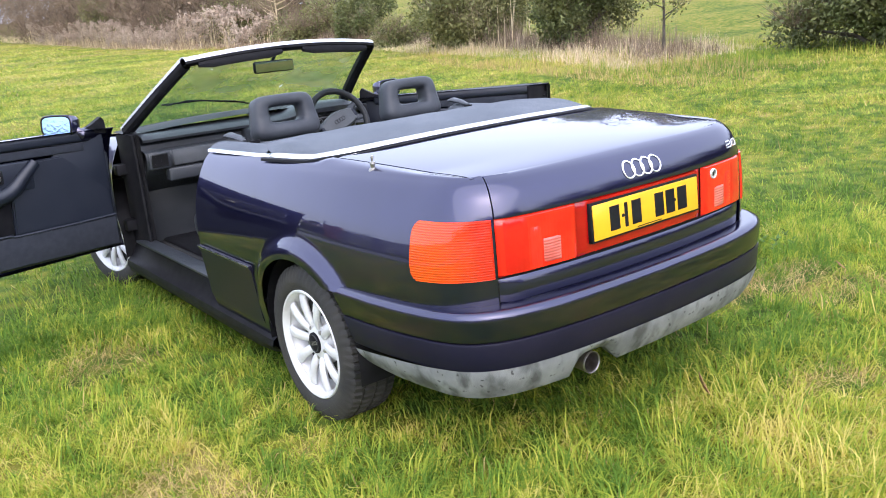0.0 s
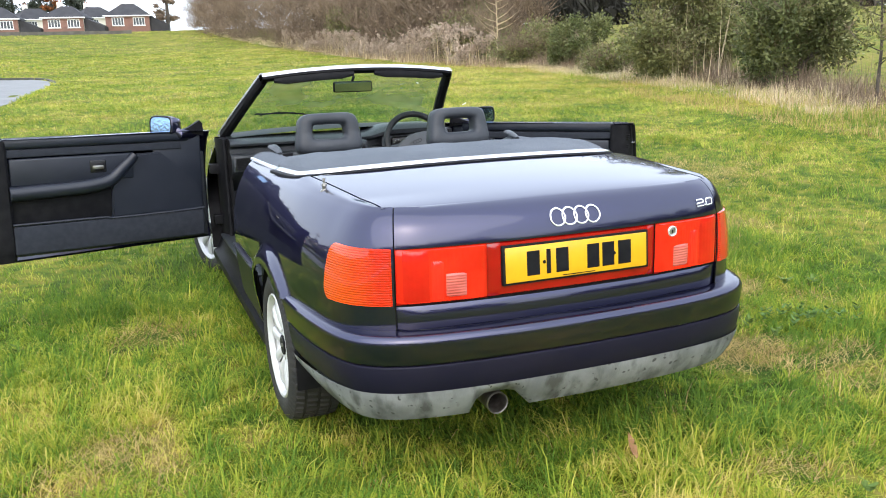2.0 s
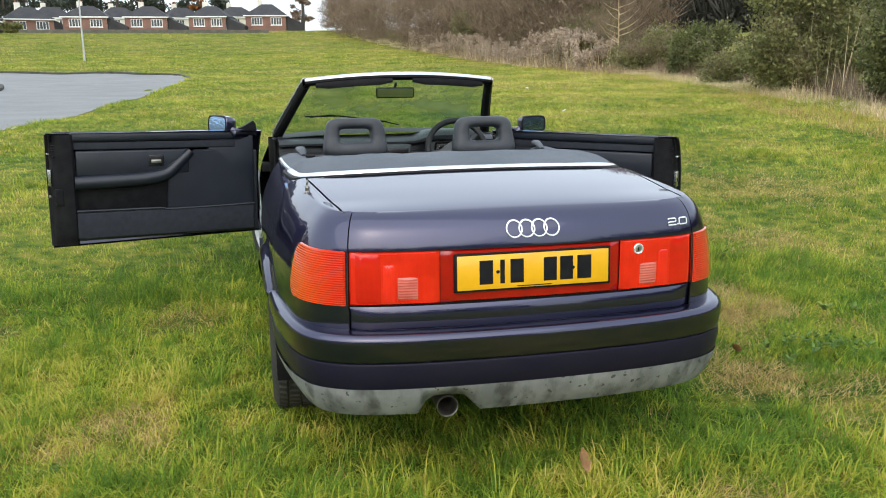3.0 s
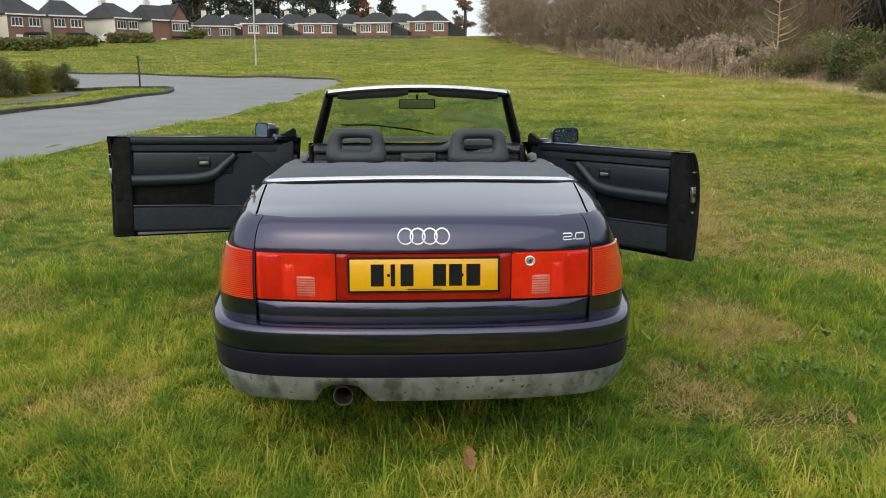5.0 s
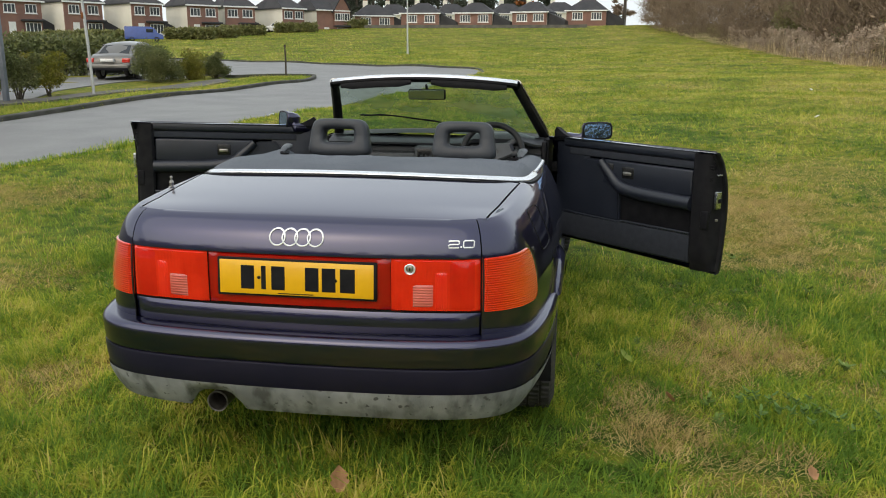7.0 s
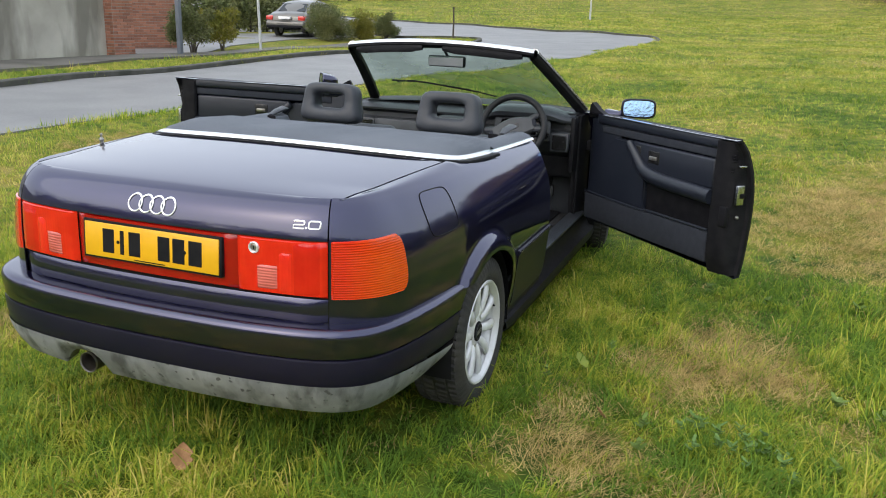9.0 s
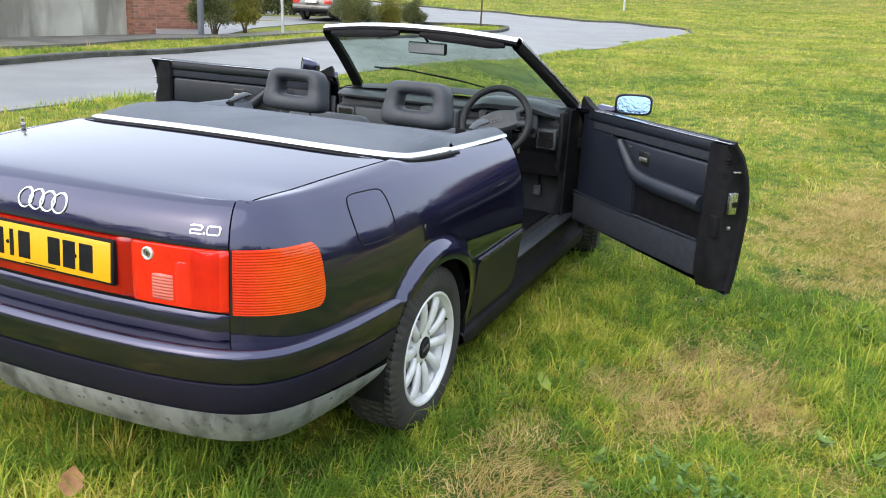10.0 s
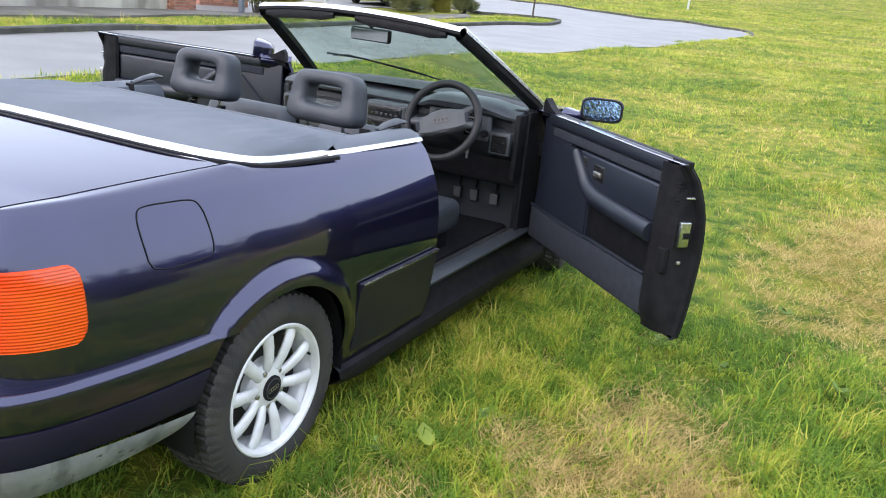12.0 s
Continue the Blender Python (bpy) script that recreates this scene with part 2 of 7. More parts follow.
def box(bm, lo, hi, bevel=0.0, seg=2, m=None):
    """A box between two corners with rounded edges, added to bm."""
    lo, hi = Vector(lo), Vector(hi)
    made = bmesh.ops.create_cube(bm, size=1.0)["verts"]
    for v in made:
        v.co = Vector(((lo[i] + hi[i]) / 2 + v.co[i] * (hi[i] - lo[i]) for i in range(3)))
    if bevel:
        edges = list({e for v in made for e in v.link_edges})
        out = bmesh.ops.bevel(bm, geom=edges, offset=bevel, segments=seg, affect="EDGES", profile=0.5)
        made = list({v for v in out["verts"]} | {v for v in made if v.is_valid})
    if m is not None:
        for v in made:
            v.co = m @ v.co
    return bm


def boxed(lo, hi, bevel=0.0, seg=2, m=None):
    return box(bmesh.new(), lo, hi, bevel, seg, m)


def lathe(profile, seg=32, axis="x", bm=None, at=(0, 0, 0)):
    """Turns a profile of (along, radius) round an axis."""
    bm = bm or bmesh.new()
    rows = []
    for a, r in profile:
        ring = []
        for i in range(seg):
            c, s = math.cos(2 * math.pi * i / seg) * r, math.sin(2 * math.pi * i / seg) * r
            p = {"x": (a, c, s), "y": (c, a, s), "z": (c, s, a)}[axis]
            ring.append(Vector(p) + Vector(at))
        rows.append(ring)
    return grid(rows, bm, True)


def capped(profile, seg=32, axis="x", at=(0, 0, 0), bm=None):
    return lathe([(profile[0][0], 1e-4), *profile, (profile[-1][0], 1e-4)], seg, axis, bm, at)


def curve_at(points, u):
    """Catmull-Rom through the points, u from 0 to len - 1."""
    k = max(0, min(len(points) - 2, int(math.floor(u))))
    f = u - k
    p1, p2 = np.array(points[k], float), np.array(points[k + 1], float)
    p0 = np.array(points[k - 1], float) if k > 0 else 2 * p1 - p2
    p3 = np.array(points[k + 2], float) if k + 2 < len(points) else 2 * p2 - p1
    return 0.5 * (2 * p1 + (p2 - p0) * f + (2 * p0 - 5 * p1 + 4 * p2 - p3) * f * f + (3 * p1 - p0 - 3 * p2 + p3) * f ** 3)


def smooth_line(points, steps):
    return [curve_at(points, i / steps) for i in range((len(points) - 1) * steps + 1)]


def tube(points, radius, seg=8, bm=None, flat=1.0, ends=True):
    """A round bar along points; radius may be a list."""
    bm = bm or bmesh.new()
    pts = [Vector(p) for p in points]
    rad = radius if isinstance(radius, (list, tuple)) else [radius] * len(pts)
    rows, side = [], None
    for i, p in enumerate(pts):
        d = (pts[min(i + 1, len(pts) - 1)] - pts[max(i - 1, 0)]).normalized()
        if side is None:
            side = d.cross(Vector((0, 0, 1)) if abs(d.z) < 0.9 else Vector((0, 1, 0))).normalized()
        side = (side - d * side.dot(d)).normalized()
        up = side.cross(d)
        rows.append([p + side * math.cos(2 * math.pi * k / seg) * rad[i] + up * math.sin(2 * math.pi * k / seg) * rad[i] * flat for k in range(seg)])
    if ends:
        rows = [[pts[0] + (q - pts[0]) * 0.01 for q in rows[0]]] + rows + [[pts[-1] + (q - pts[-1]) * 0.01 for q in rows[-1]]]
    return grid(rows, bm, True)


def ramp(x, table):
    return float(np.interp(x, [a for a, _ in table], [b for _, b in table]))


def soft_ramp(x, table):
    """A smooth curve through a table of (x, value)."""
    xs = [a for a, _ in table]
    if x <= xs[0]:
        return table[0][1]
    if x >= xs[-1]:
        return table[-1][1]
    k = max(i for i in range(len(xs) - 1) if xs[i] <= x)
    f = (x - xs[k]) / (xs[k + 1] - xs[k])
    slope = []
    for i in (k, k + 1):
        a, b = max(i - 1, 0), min(i + 1, len(xs) - 1)
        slope.append((table[b][1] - table[a][1]) / (xs[b] - xs[a]) * (xs[k + 1] - xs[k]))
    h = f * f * (3 - 2 * f)
    return table[k][1] * (1 - h) + table[k + 1][1] * h + slope[0] * (f ** 3 - 2 * f * f + f) + slope[1] * (f ** 3 - f * f)


def raw_mesh(name, verts, faces, mat, parent=None, label="", smooth=False):
    """A mesh straight from arrays: faces is an array of triangles or of quads."""
    me = bpy.data.meshes.new(name)
    verts, faces = np.asarray(verts, np.float32), np.asarray(faces, np.int32)
    k = faces.shape[1]
    me.vertices.add(len(verts))
    me.vertices.foreach_set("co", verts.ravel())
    me.loops.add(faces.size)
    me.loops.foreach_set("vertex_index", faces.ravel())
    me.polygons.add(len(faces))
    me.polygons.foreach_set("loop_start", np.arange(0, faces.size, k, dtype=np.int32))
    me.update(calc_edges=True)
    me.validate()
    return finish(name, me, mat, parent, label, smooth, 180)


# ---- the lie of the land ----
def land(x, y):
    x, y = np.asarray(x, float), np.asarray(y, float)
    fade = np.clip((np.hypot(x, y - 1.5) - 3) / 8, 0, 1)
    z = np.where(x > 0, 0.020 * 24 * np.tanh(x / 24), 0.002 * x) + 0.0125 * np.clip(y, -30, 150)
    z = z + 0.00037 * np.clip(y - 45, 0, 108) ** 2
    z = z + 0.055 * np.clip(x - 17, 0, 140) * np.clip((140 - y) / 60, 0, 1)
    bumps = 0.06 * np.sin(x * 0.7 + 1.3 * np.sin(y * 0.31)) * np.sin(y * 0.53 + 0.8) * fade
    return z * fade + bumps


ROAD_EDGE = [(-6.5, -60), (-6.35, 0), (-6.2, 6), (-5.85, 9), (-5.2, 12.2), (-4.75, 16.4), (-4.25, 23), (-3.75, 30), (-3.55, 36), (-3.75, 41), (-4.8, 44.5), (-6.8, 46.7), (-9.3, 48.8),
             (-14.8, 52), (-20.5, 55.7), (-26, 59), (-45, 73), (-75, 98)]
KERB_EDGE = [(-10.2, -60), (-10.1, -40), (-10.05, -22), (-10.0, -8), (-10.0, 2), (-10.05, 8), (-10.2, 11), (-10.3, 14.5), (-10.1, 17), (-9.8, 19.2), (-9.55, 22.3), (-9.2, 26), (-9.25, 29.4), (-9.75, 31.8), (-10.8, 33.2), (-12.1, 33.8),
             (-13.3, 33.1), (-14.0, 32.9), (-15.4, 33.8), (-18, 34.4), (-30, 37.2)]
ROAD_RING = ROAD_EDGE + [(-90, 95), (-60, 66), (-40, 48)] + KERB_EDGE[::-1]


def inside(ring, x, y):
    hit = np.zeros(np.shape(x), bool)
    for (x0, y0), (x1, y1) in zip(ring, ring[1:] + ring[:1]):
        if y0 != y1:
            hit ^= ((y0 > y) != (y1 > y)) & (x < (x1 - x0) * (y - y0) / (y1 - y0) + x0)
    return hit


def build_ground():
    def axis(spans):
        out = [spans[0][0]]
        for lo, hi, step in spans:
            n = max(1, round((hi - lo) / step))
            out += [lo + (hi - lo) * (i + 1) / n for i in range(n)]
        return np.array(out)
    xs = axis([(-900, -200, 70), (-200, -60, 10), (-60, -26, 2), (-26, 12, 0.4), (12, 40, 1.5), (40, 200, 10), (200, 900, 70)])
    ys = axis([(-900, -100, 80), (-100, -10, 8), (-10, 14, 0.4), (14, 60, 0.8), (60, 170, 3), (170, 900, 60)])
    X, Y = np.meshgrid(xs, ys)
    Z = land(X, Y)
    deep = inside(ROAD_RING, X, Y)
    for dx, dy in ((0.6, 0), (-0.6, 0), (0, 1.0), (0, -1.0)):
        deep &= inside(ROAD_RING, X + dx, Y + dy)
    Z = Z - 0.2 * deep
    w = len(xs)
    idx = np.arange(len(xs) * len(ys)).reshape(len(ys), w)
    faces = np.stack([idx[:-1, :-1], idx[:-1, 1:], idx[1:, 1:], idx[1:, :-1]], -1).reshape(-1, 4)
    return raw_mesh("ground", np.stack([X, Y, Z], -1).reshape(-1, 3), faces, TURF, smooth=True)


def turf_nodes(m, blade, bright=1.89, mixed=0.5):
    """Green turf that turns to straw in patches, by place in the field."""
    n, l = m.node_tree.nodes, m.node_tree.links
    b = n["Principled BSDF"]
    geo = n.new("ShaderNodeNewGeometry")
    patch = n.new("ShaderNodeTexNoise")
    patch.inputs["Scale"].default_value, patch.inputs["Detail"].default_value = 0.55, 6
    l.new(geo.outputs["Position"], patch.inputs["Vector"])
    clump = n.new("ShaderNodeTexNoise")
    clump.inputs["Scale"].default_value, clump.inputs["Detail"].default_value = 6.5, 6
    l.new(geo.outputs["Position"], clump.inputs["Vector"])
    total = n.new("ShaderNodeMath")
    total.operation = "ADD"
    drift = n.new("ShaderNodeTexNoise")
    drift.inputs["Scale"].default_value, drift.inputs["Detail"].default_value = 0.16, 3
    l.new(geo.outputs["Position"], drift.inputs["Vector"])
    wide = n.new("ShaderNodeMath")
    wide.operation, wide.inputs[1].default_value = "MULTIPLY_ADD", 0.6
    l.new(drift.outputs["Fac"], wide.inputs[0])
    shift = n.new("ShaderNodeMath")
    shift.operation, shift.inputs[1].default_value = "SUBTRACT", 0.30
    l.new(patch.outputs["Fac"], shift.inputs[0])
    l.new(shift.outputs[0], wide.inputs[2])
    l.new(wide.outputs[0], total.inputs[0])
    strong = n.new("ShaderNodeMath")
    strong.operation, strong.inputs[1].default_value, strong.inputs[2].default_value = "MULTIPLY_ADD", 1.55, -0.275
    l.new(clump.outputs["Fac"], strong.inputs[0])
    l.new(strong.outputs[0], total.inputs[1])
    value = total.outputs[0]
    if blade:
        rnd = n.new("ShaderNodeMath")
        rnd.operation, rnd.inputs[1].default_value, rnd.inputs[2].default_value = "MULTIPLY_ADD", mixed, -0.06 - 0.5 * mixed
        l.new(geo.outputs["Random Per Island"], rnd.inputs[0])
        more = n.new("ShaderNodeMath")
        more.operation = "ADD"
        l.new(value, more.inputs[0])
        l.new(rnd.outputs[0], more.inputs[1])
        value = more.outputs[0]
    # the open meadow beyond the car is yellower than the long grass round it
    sep, drier, plus = n.new("ShaderNodeSeparateXYZ"), n.new("ShaderNodeMapRange"), n.new("ShaderNodeMath")
    l.new(geo.outputs["Position"], sep.inputs["Vector"])
    drier.inputs["From Min"].default_value, drier.inputs["From Max"].default_value = 4.0, 22.0
    drier.inputs["To Min"].default_value, drier.inputs["To Max"].default_value = 0.0, 0.09
    l.new(sep.outputs["Y"], drier.inputs["Value"])
    plus.operation = "ADD"
    l.new(value, plus.inputs[0])
    l.new(drier.outputs["Result"], plus.inputs[1])
    side, more_dry = n.new("ShaderNodeMapRange"), n.new("ShaderNodeMath")
    side.inputs["From Min"].default_value, side.inputs["From Max"].default_value = 2.2, 8.0
    side.inputs["To Max"].default_value = 0.07
    l.new(sep.outputs["X"], side.inputs["Value"])
    more_dry.operation = "ADD"
    l.new(plus.outputs[0], more_dry.inputs[0])
    l.new(side.outputs["Result"], more_dry.inputs[1])
    value = more_dry.outputs[0]
    half = n.new("ShaderNodeMath")
    half.operation, half.inputs[1].default_value, half.inputs[2].default_value = "MULTIPLY_ADD", 0.60, -0.11
    l.new(value, half.inputs[0])
    ramp_node = n.new("ShaderNodeValToRGB")
    e = ramp_node.color_ramp.elements
    stops = TURF_STOPS
    e[0].position, e[0].color = stops[0][0], (*stops[0][1], 1)
    e[1].position, e[1].color = stops[-1][0], (*stops[-1][1], 1)
    for p, c in stops[1:-1]:
        e.new(p).color = (*c, 1)
    l.new(half.outputs[0], ramp_node.inputs["Fac"])
    # ground colour dimmed for the shade among blades; blades brightened against their own shadows
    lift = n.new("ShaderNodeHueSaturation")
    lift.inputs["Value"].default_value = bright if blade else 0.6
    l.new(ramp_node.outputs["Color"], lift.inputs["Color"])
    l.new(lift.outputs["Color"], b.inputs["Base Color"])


TURF_STOPS = [(0.34, (0.076, 0.132, 0.018)), (0.43, (0.138, 0.196, 0.023)), (0.52, (0.222, 0.252, 0.030)), (0.60, (0.292, 0.280, 0.044)), (0.70, (0.385, 0.320, 0.095))]
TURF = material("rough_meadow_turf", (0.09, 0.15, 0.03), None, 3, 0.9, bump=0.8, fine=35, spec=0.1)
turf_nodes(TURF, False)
ASPHALT = material("wet_grey_asphalt", (0.128, 0.126, 0.122), (0.178, 0.175, 0.168), 0.9, 0.5, bump=0.35, fine=35)
KERB = material("dirty_kerb_concrete", (0.085, 0.082, 0.068), (0.038, 0.04, 0.028), 2.5, 0.85, bump=0.3, fine=30)

ground = tagged(build_ground(), "rough green meadow turf with patches of straw", "ground", kind="structure")


def sheet(name, ring, mat, lift, step, label, category):
    """A level sheet over the land inside a ring of corners."""
    from_ring = []
    for (x0, y0), (x1, y1) in zip(ring, ring[1:] + ring[:1]):
        n = max(1, int(math.hypot(x1 - x0, y1 - y0) / step))
        from_ring += [(x0 + (x1 - x0) * i / n, y0 + (y1 - y0) * i / n) for i in range(n)]
    bm = bmesh.new()
    vs = [bm.verts.new((x, y, 0)) for x, y in from_ring]
    bm.faces.new(vs)
    lo, hi = np.min(from_ring, 0), np.max(from_ring, 0)
    for ax in (0, 1):
        k = 1
        while lo[ax] + k * step < hi[ax]:
            at, no = [0, 0, 0], [0, 0, 0]
            at[ax], no[ax] = lo[ax] + k * step, 1
            bmesh.ops.bisect_plane(bm, geom=bm.verts[:] + bm.edges[:] + bm.faces[:], plane_co=at, plane_no=no)
            k += 1
    bmesh.ops.triangulate(bm, faces=bm.faces)
    for v in bm.verts:
        v.co.z = float(land(v.co.x, v.co.y)) + lift
    rim = bmesh.ops.extrude_edge_only(bm, edges=[e for e in bm.edges if e.is_boundary])
    for v in rim["geom"]:
        if isinstance(v, bmesh.types.BMVert):
            v.co.z -= 0.3
    return tagged(part(name, bm, mat, angle=30), label, category, kind="structure")


sheet("road", ROAD_RING, ASPHALT, 0.018, 2.5, "damp grey asphalt estate road that bends", "road")


def kerb(line, lift, width=0.16, sink=0):
    pts = [p for p in smooth_line(line, 6)]
    rows = []
    for i, p in enumerate(pts):
        d = pts[min(i + 1, len(pts) - 1)] - pts[max(i - 1, 0)]
        d = d / np.hypot(*d)
        nrm = np.array((-d[1], d[0]))
        z = float(land(*p)) - (lift + 0.03) * max(0, 1 - (len(pts) - 1 - i) / 14) * sink
        rows.append([(*(p + nrm * 0.0), z - 0.1), (*(p + nrm * 0.0), z + lift - 0.02), (*(p + nrm * 0.02), z + lift), (*(p + nrm * width), z + lift), (*(p + nrm * width), z - 0.1)])
    return grid(rows)


tagged(part("kerb", kerb(KERB_EDGE, 0.12), KERB), "dirty concrete kerb along the verge", "kerb", kind="structure")
tagged(part("far_kerb", kerb(ROAD_EDGE[8:][::-1], 0.13, 0.16, 1), KERB), "dirty kerb round the outside of the bend", "kerb", kind="structure")


# ---- the convertible: x to its right, y ahead, rear plate at y = 0 ----
PLAN = [(0, -0.012), (0.2, -0.008), (0.4, 0.006), (0.56, 0.030), (0.655, 0.068), (0.72, 0.125), (0.757, 0.20), (0.782, 0.31), (0.806, 0.48),
        (0.826, 0.68), (0.838, 0.95), (0.842, 1.3), (0.842, 1.8), (0.838, 2.4), (0.83, 3.0), (0.818, 3.5), (0.79, 3.88), (0.72, 4.1), (0.5, 4.22), (0.2, 4.265), (0, 4.27)]
PLAN_FINE = np.array(smooth_line(PLAN, 24))
PLAN_LEN = np.concatenate([[0], np.cumsum(np.hypot(*np.diff(PLAN_FINE, axis=0).T))])
HUB_Y, FRONT_Y, HUB_Z, TYRE_R, ARCH_R = 0.865, 3.42, 0.288, 0.301, 0.337


def plan(s):
    """The body's outline from above, s metres round it from the middle of the tail: point and outward normal."""
    p = np.array([np.interp(s, PLAN_LEN, PLAN_FINE[:, k]) for k in (0, 1)])
    d = np.array([np.interp(s + 0.01, PLAN_LEN, PLAN_FINE[:, k]) - np.interp(s - 0.01, PLAN_LEN, PLAN_FINE[:, k]) for k in (0, 1)])
    if s < 0.011:
        d = np.array((1.0, 0.0))
    d = d / np.hypot(*d)
    return p, np.array((d[1], -d[0]))


def s_at_y(y):
    """How far round the outline the flank reaches y."""
    k = int(np.argmax(PLAN_FINE[:, 0] > 0.55))
    m = int(np.argmax(PLAN_FINE[:, 1] > 3.8))
    return float(np.interp(y, PLAN_FINE[k:m, 1], PLAN_LEN[k:m]))


def s_at_x(x):
    k = int(np.argmax(PLAN_FINE[:, 0] > 0.7))
    return float(np.interp(x, PLAN_FINE[:k, 0], PLAN_LEN[:k]))


S_SEAM, S_LAMP, S_DOOR, S_FRONT = s_at_x(0.607), s_at_y(0.262), s_at_y(1.79), s_at_y(3.08)
SIDE_IN = [(0.14, 0.06), (0.2, 0.035), (0.3, 0.010), (0.42, -0.003), (0.55, -0.011), (0.62, -0.011), (0.70, -0.005), (0.75, 0.004), (0.80, 0.018), (0.85, 0.038), (0.895, 0.060), (0.925, 0.080), (0.945, 0.102)]
REAR_IN = [(0.14, 0.02), (0.3, 0.0), (0.55, 0.0), (0.69, -0.003), (0.835, 0.0), (0.86, 0.005), (0.88, 0.011), (0.895, 0.0175), (0.91, 0.027), (0.925, 0.040), (0.938, 0.056), (0.948, 0.078)]
LID_RISE = [(-0.01, 0.80), (0.0, 0.835), (0.005, 0.86), (0.011, 0.88), (0.0175, 0.895), (0.027, 0.91), (0.040, 0.925), (0.056, 0.938), (0.078, 0.948), (0.115, 0.9545), (0.17, 0.9605), (0.26, 0.9675), (0.40, 0.9755), (0.60, 0.984), (0.76, 0.9895)]


def belt(y):
    """How far the flank's top lies below its height at the tail."""
    return soft_ramp(y, [(0.0, 0.0), (0.5, 0.0), (1.3, 0.012), (2.0, 0.022), (3.0, 0.02), (3.6, 0.06), (4.27, 0.17)])


def skin(s, z, out=0.0):
    """A point of the body's outer skin, s metres round the outline at height z."""
    p, nrm = plan(s)
    f = min(1, max(0, (s - 0.5) / 0.45))
    f = f * f * (3 - 2 * f)
    zz = z + belt(p[1]) * min(1, max(0, (z - 0.5) / 0.4))
    inset = soft_ramp(zz, REAR_IN) * (1 - f) + soft_ramp(zz, SIDE_IN) * f
    bulge = 0.0
    for c in (HUB_Y, FRONT_Y):
        r = math.hypot(p[1] - c, z - HUB_Z)
        if f > 0.5:
            k = min(1, max(0, (ARCH_R + 0.082 - r) / 0.055))
            bulge = max(bulge, 0.030 * k * k * (3 - 2 * k) * min(1, max(0, (z - 0.30) / 0.25)))
    q = p - nrm * (inset - out - bulge)
    return Vector((q[0], q[1], z))


def lid_edge(y):
    """The boot lid's side seam from above."""
    return soft_ramp(y, [(0.03, 0.6072), (0.12, 0.6080), (0.2, 0.6145), (0.4, 0.638), (0.65, 0.664), (0.80, 0.680)])


def lid_front(x):
    return 0.745 + 0.05 * (abs(x) / 0.68) ** 3


def tail_y(x):
    """Where the tail's outline lies at x."""
    k = int(np.argmax(PLAN_FINE[:, 0] > 0.7))
    return float(np.interp(abs(x), PLAN_FINE[:k, 0], PLAN_FINE[:k, 1]))


def deck(x, y):
    """The height of the lid's top."""
    back = y - tail_y(x)
    return soft_ramp(back, LID_RISE) - 0.020 * (abs(x) / 0.68) ** 2.2 * min(1, max(0, back / 0.25))


BRIGHT = [(0, 0.752), (0.25, 0.757), (0.45, 0.774), (0.60, 0.812), (0.675, 0.885), (0.703, 1.0), (0.72, 1.25), (0.735, 1.55), (0.742, 1.79)]


def bright_line(u):
    """The bright strip round the hood's cover, u from 0 in the middle to 8 at the door; with its height."""
    p = curve_at(BRIGHT, u)
    w = min(1, max(0, (p[1] - 0.78) / 0.16))
    w = w * w * (3 - 2 * w)
    z = (deck(p[0], min(p[1], 0.95)) + 0.001) * (1 - w) + w * soft_ramp(p[1], [(0.7, 0.970), (0.86, 0.9635), (1.0, 0.957), (1.3, 0.945), (1.79, 0.934)])
    return Vector((p[0], p[1], z))


def both(rows):
    """Mirrors a sheet of points to the other side."""
    return [[Vector((-p[0], p[1], p[2])) for p in r] for r in rows]


car = thing("convertible_car", "dark violet-blue two-door convertible, hood down, both doors open", "car")


def arch_z(y, low):
    for c in (HUB_Y, FRONT_Y):
        if abs(y - c) < ARCH_R:
            low = max(low, HUB_Z + math.sqrt(ARCH_R ** 2 - (y - c) ** 2))
    return low


def column_values(lo, hi, step, extra=()):
    n = max(2, round((hi - lo) / step))
    vals = {round(lo + (hi - lo) * i / n, 4) for i in range(n + 1)} | {round(e, 4) for e in extra if lo <= e <= hi}
    return sorted(vals)


ARCH_COLS = [s_at_y(c + ARCH_R * math.sin(radians(a))) for c in (HUB_Y,) for a in range(-88, 89, 8)]
FARCH_COLS = [s_at_y(FRONT_Y + ARCH_R * math.sin(radians(a))) for a in range(-88, 89, 8)]


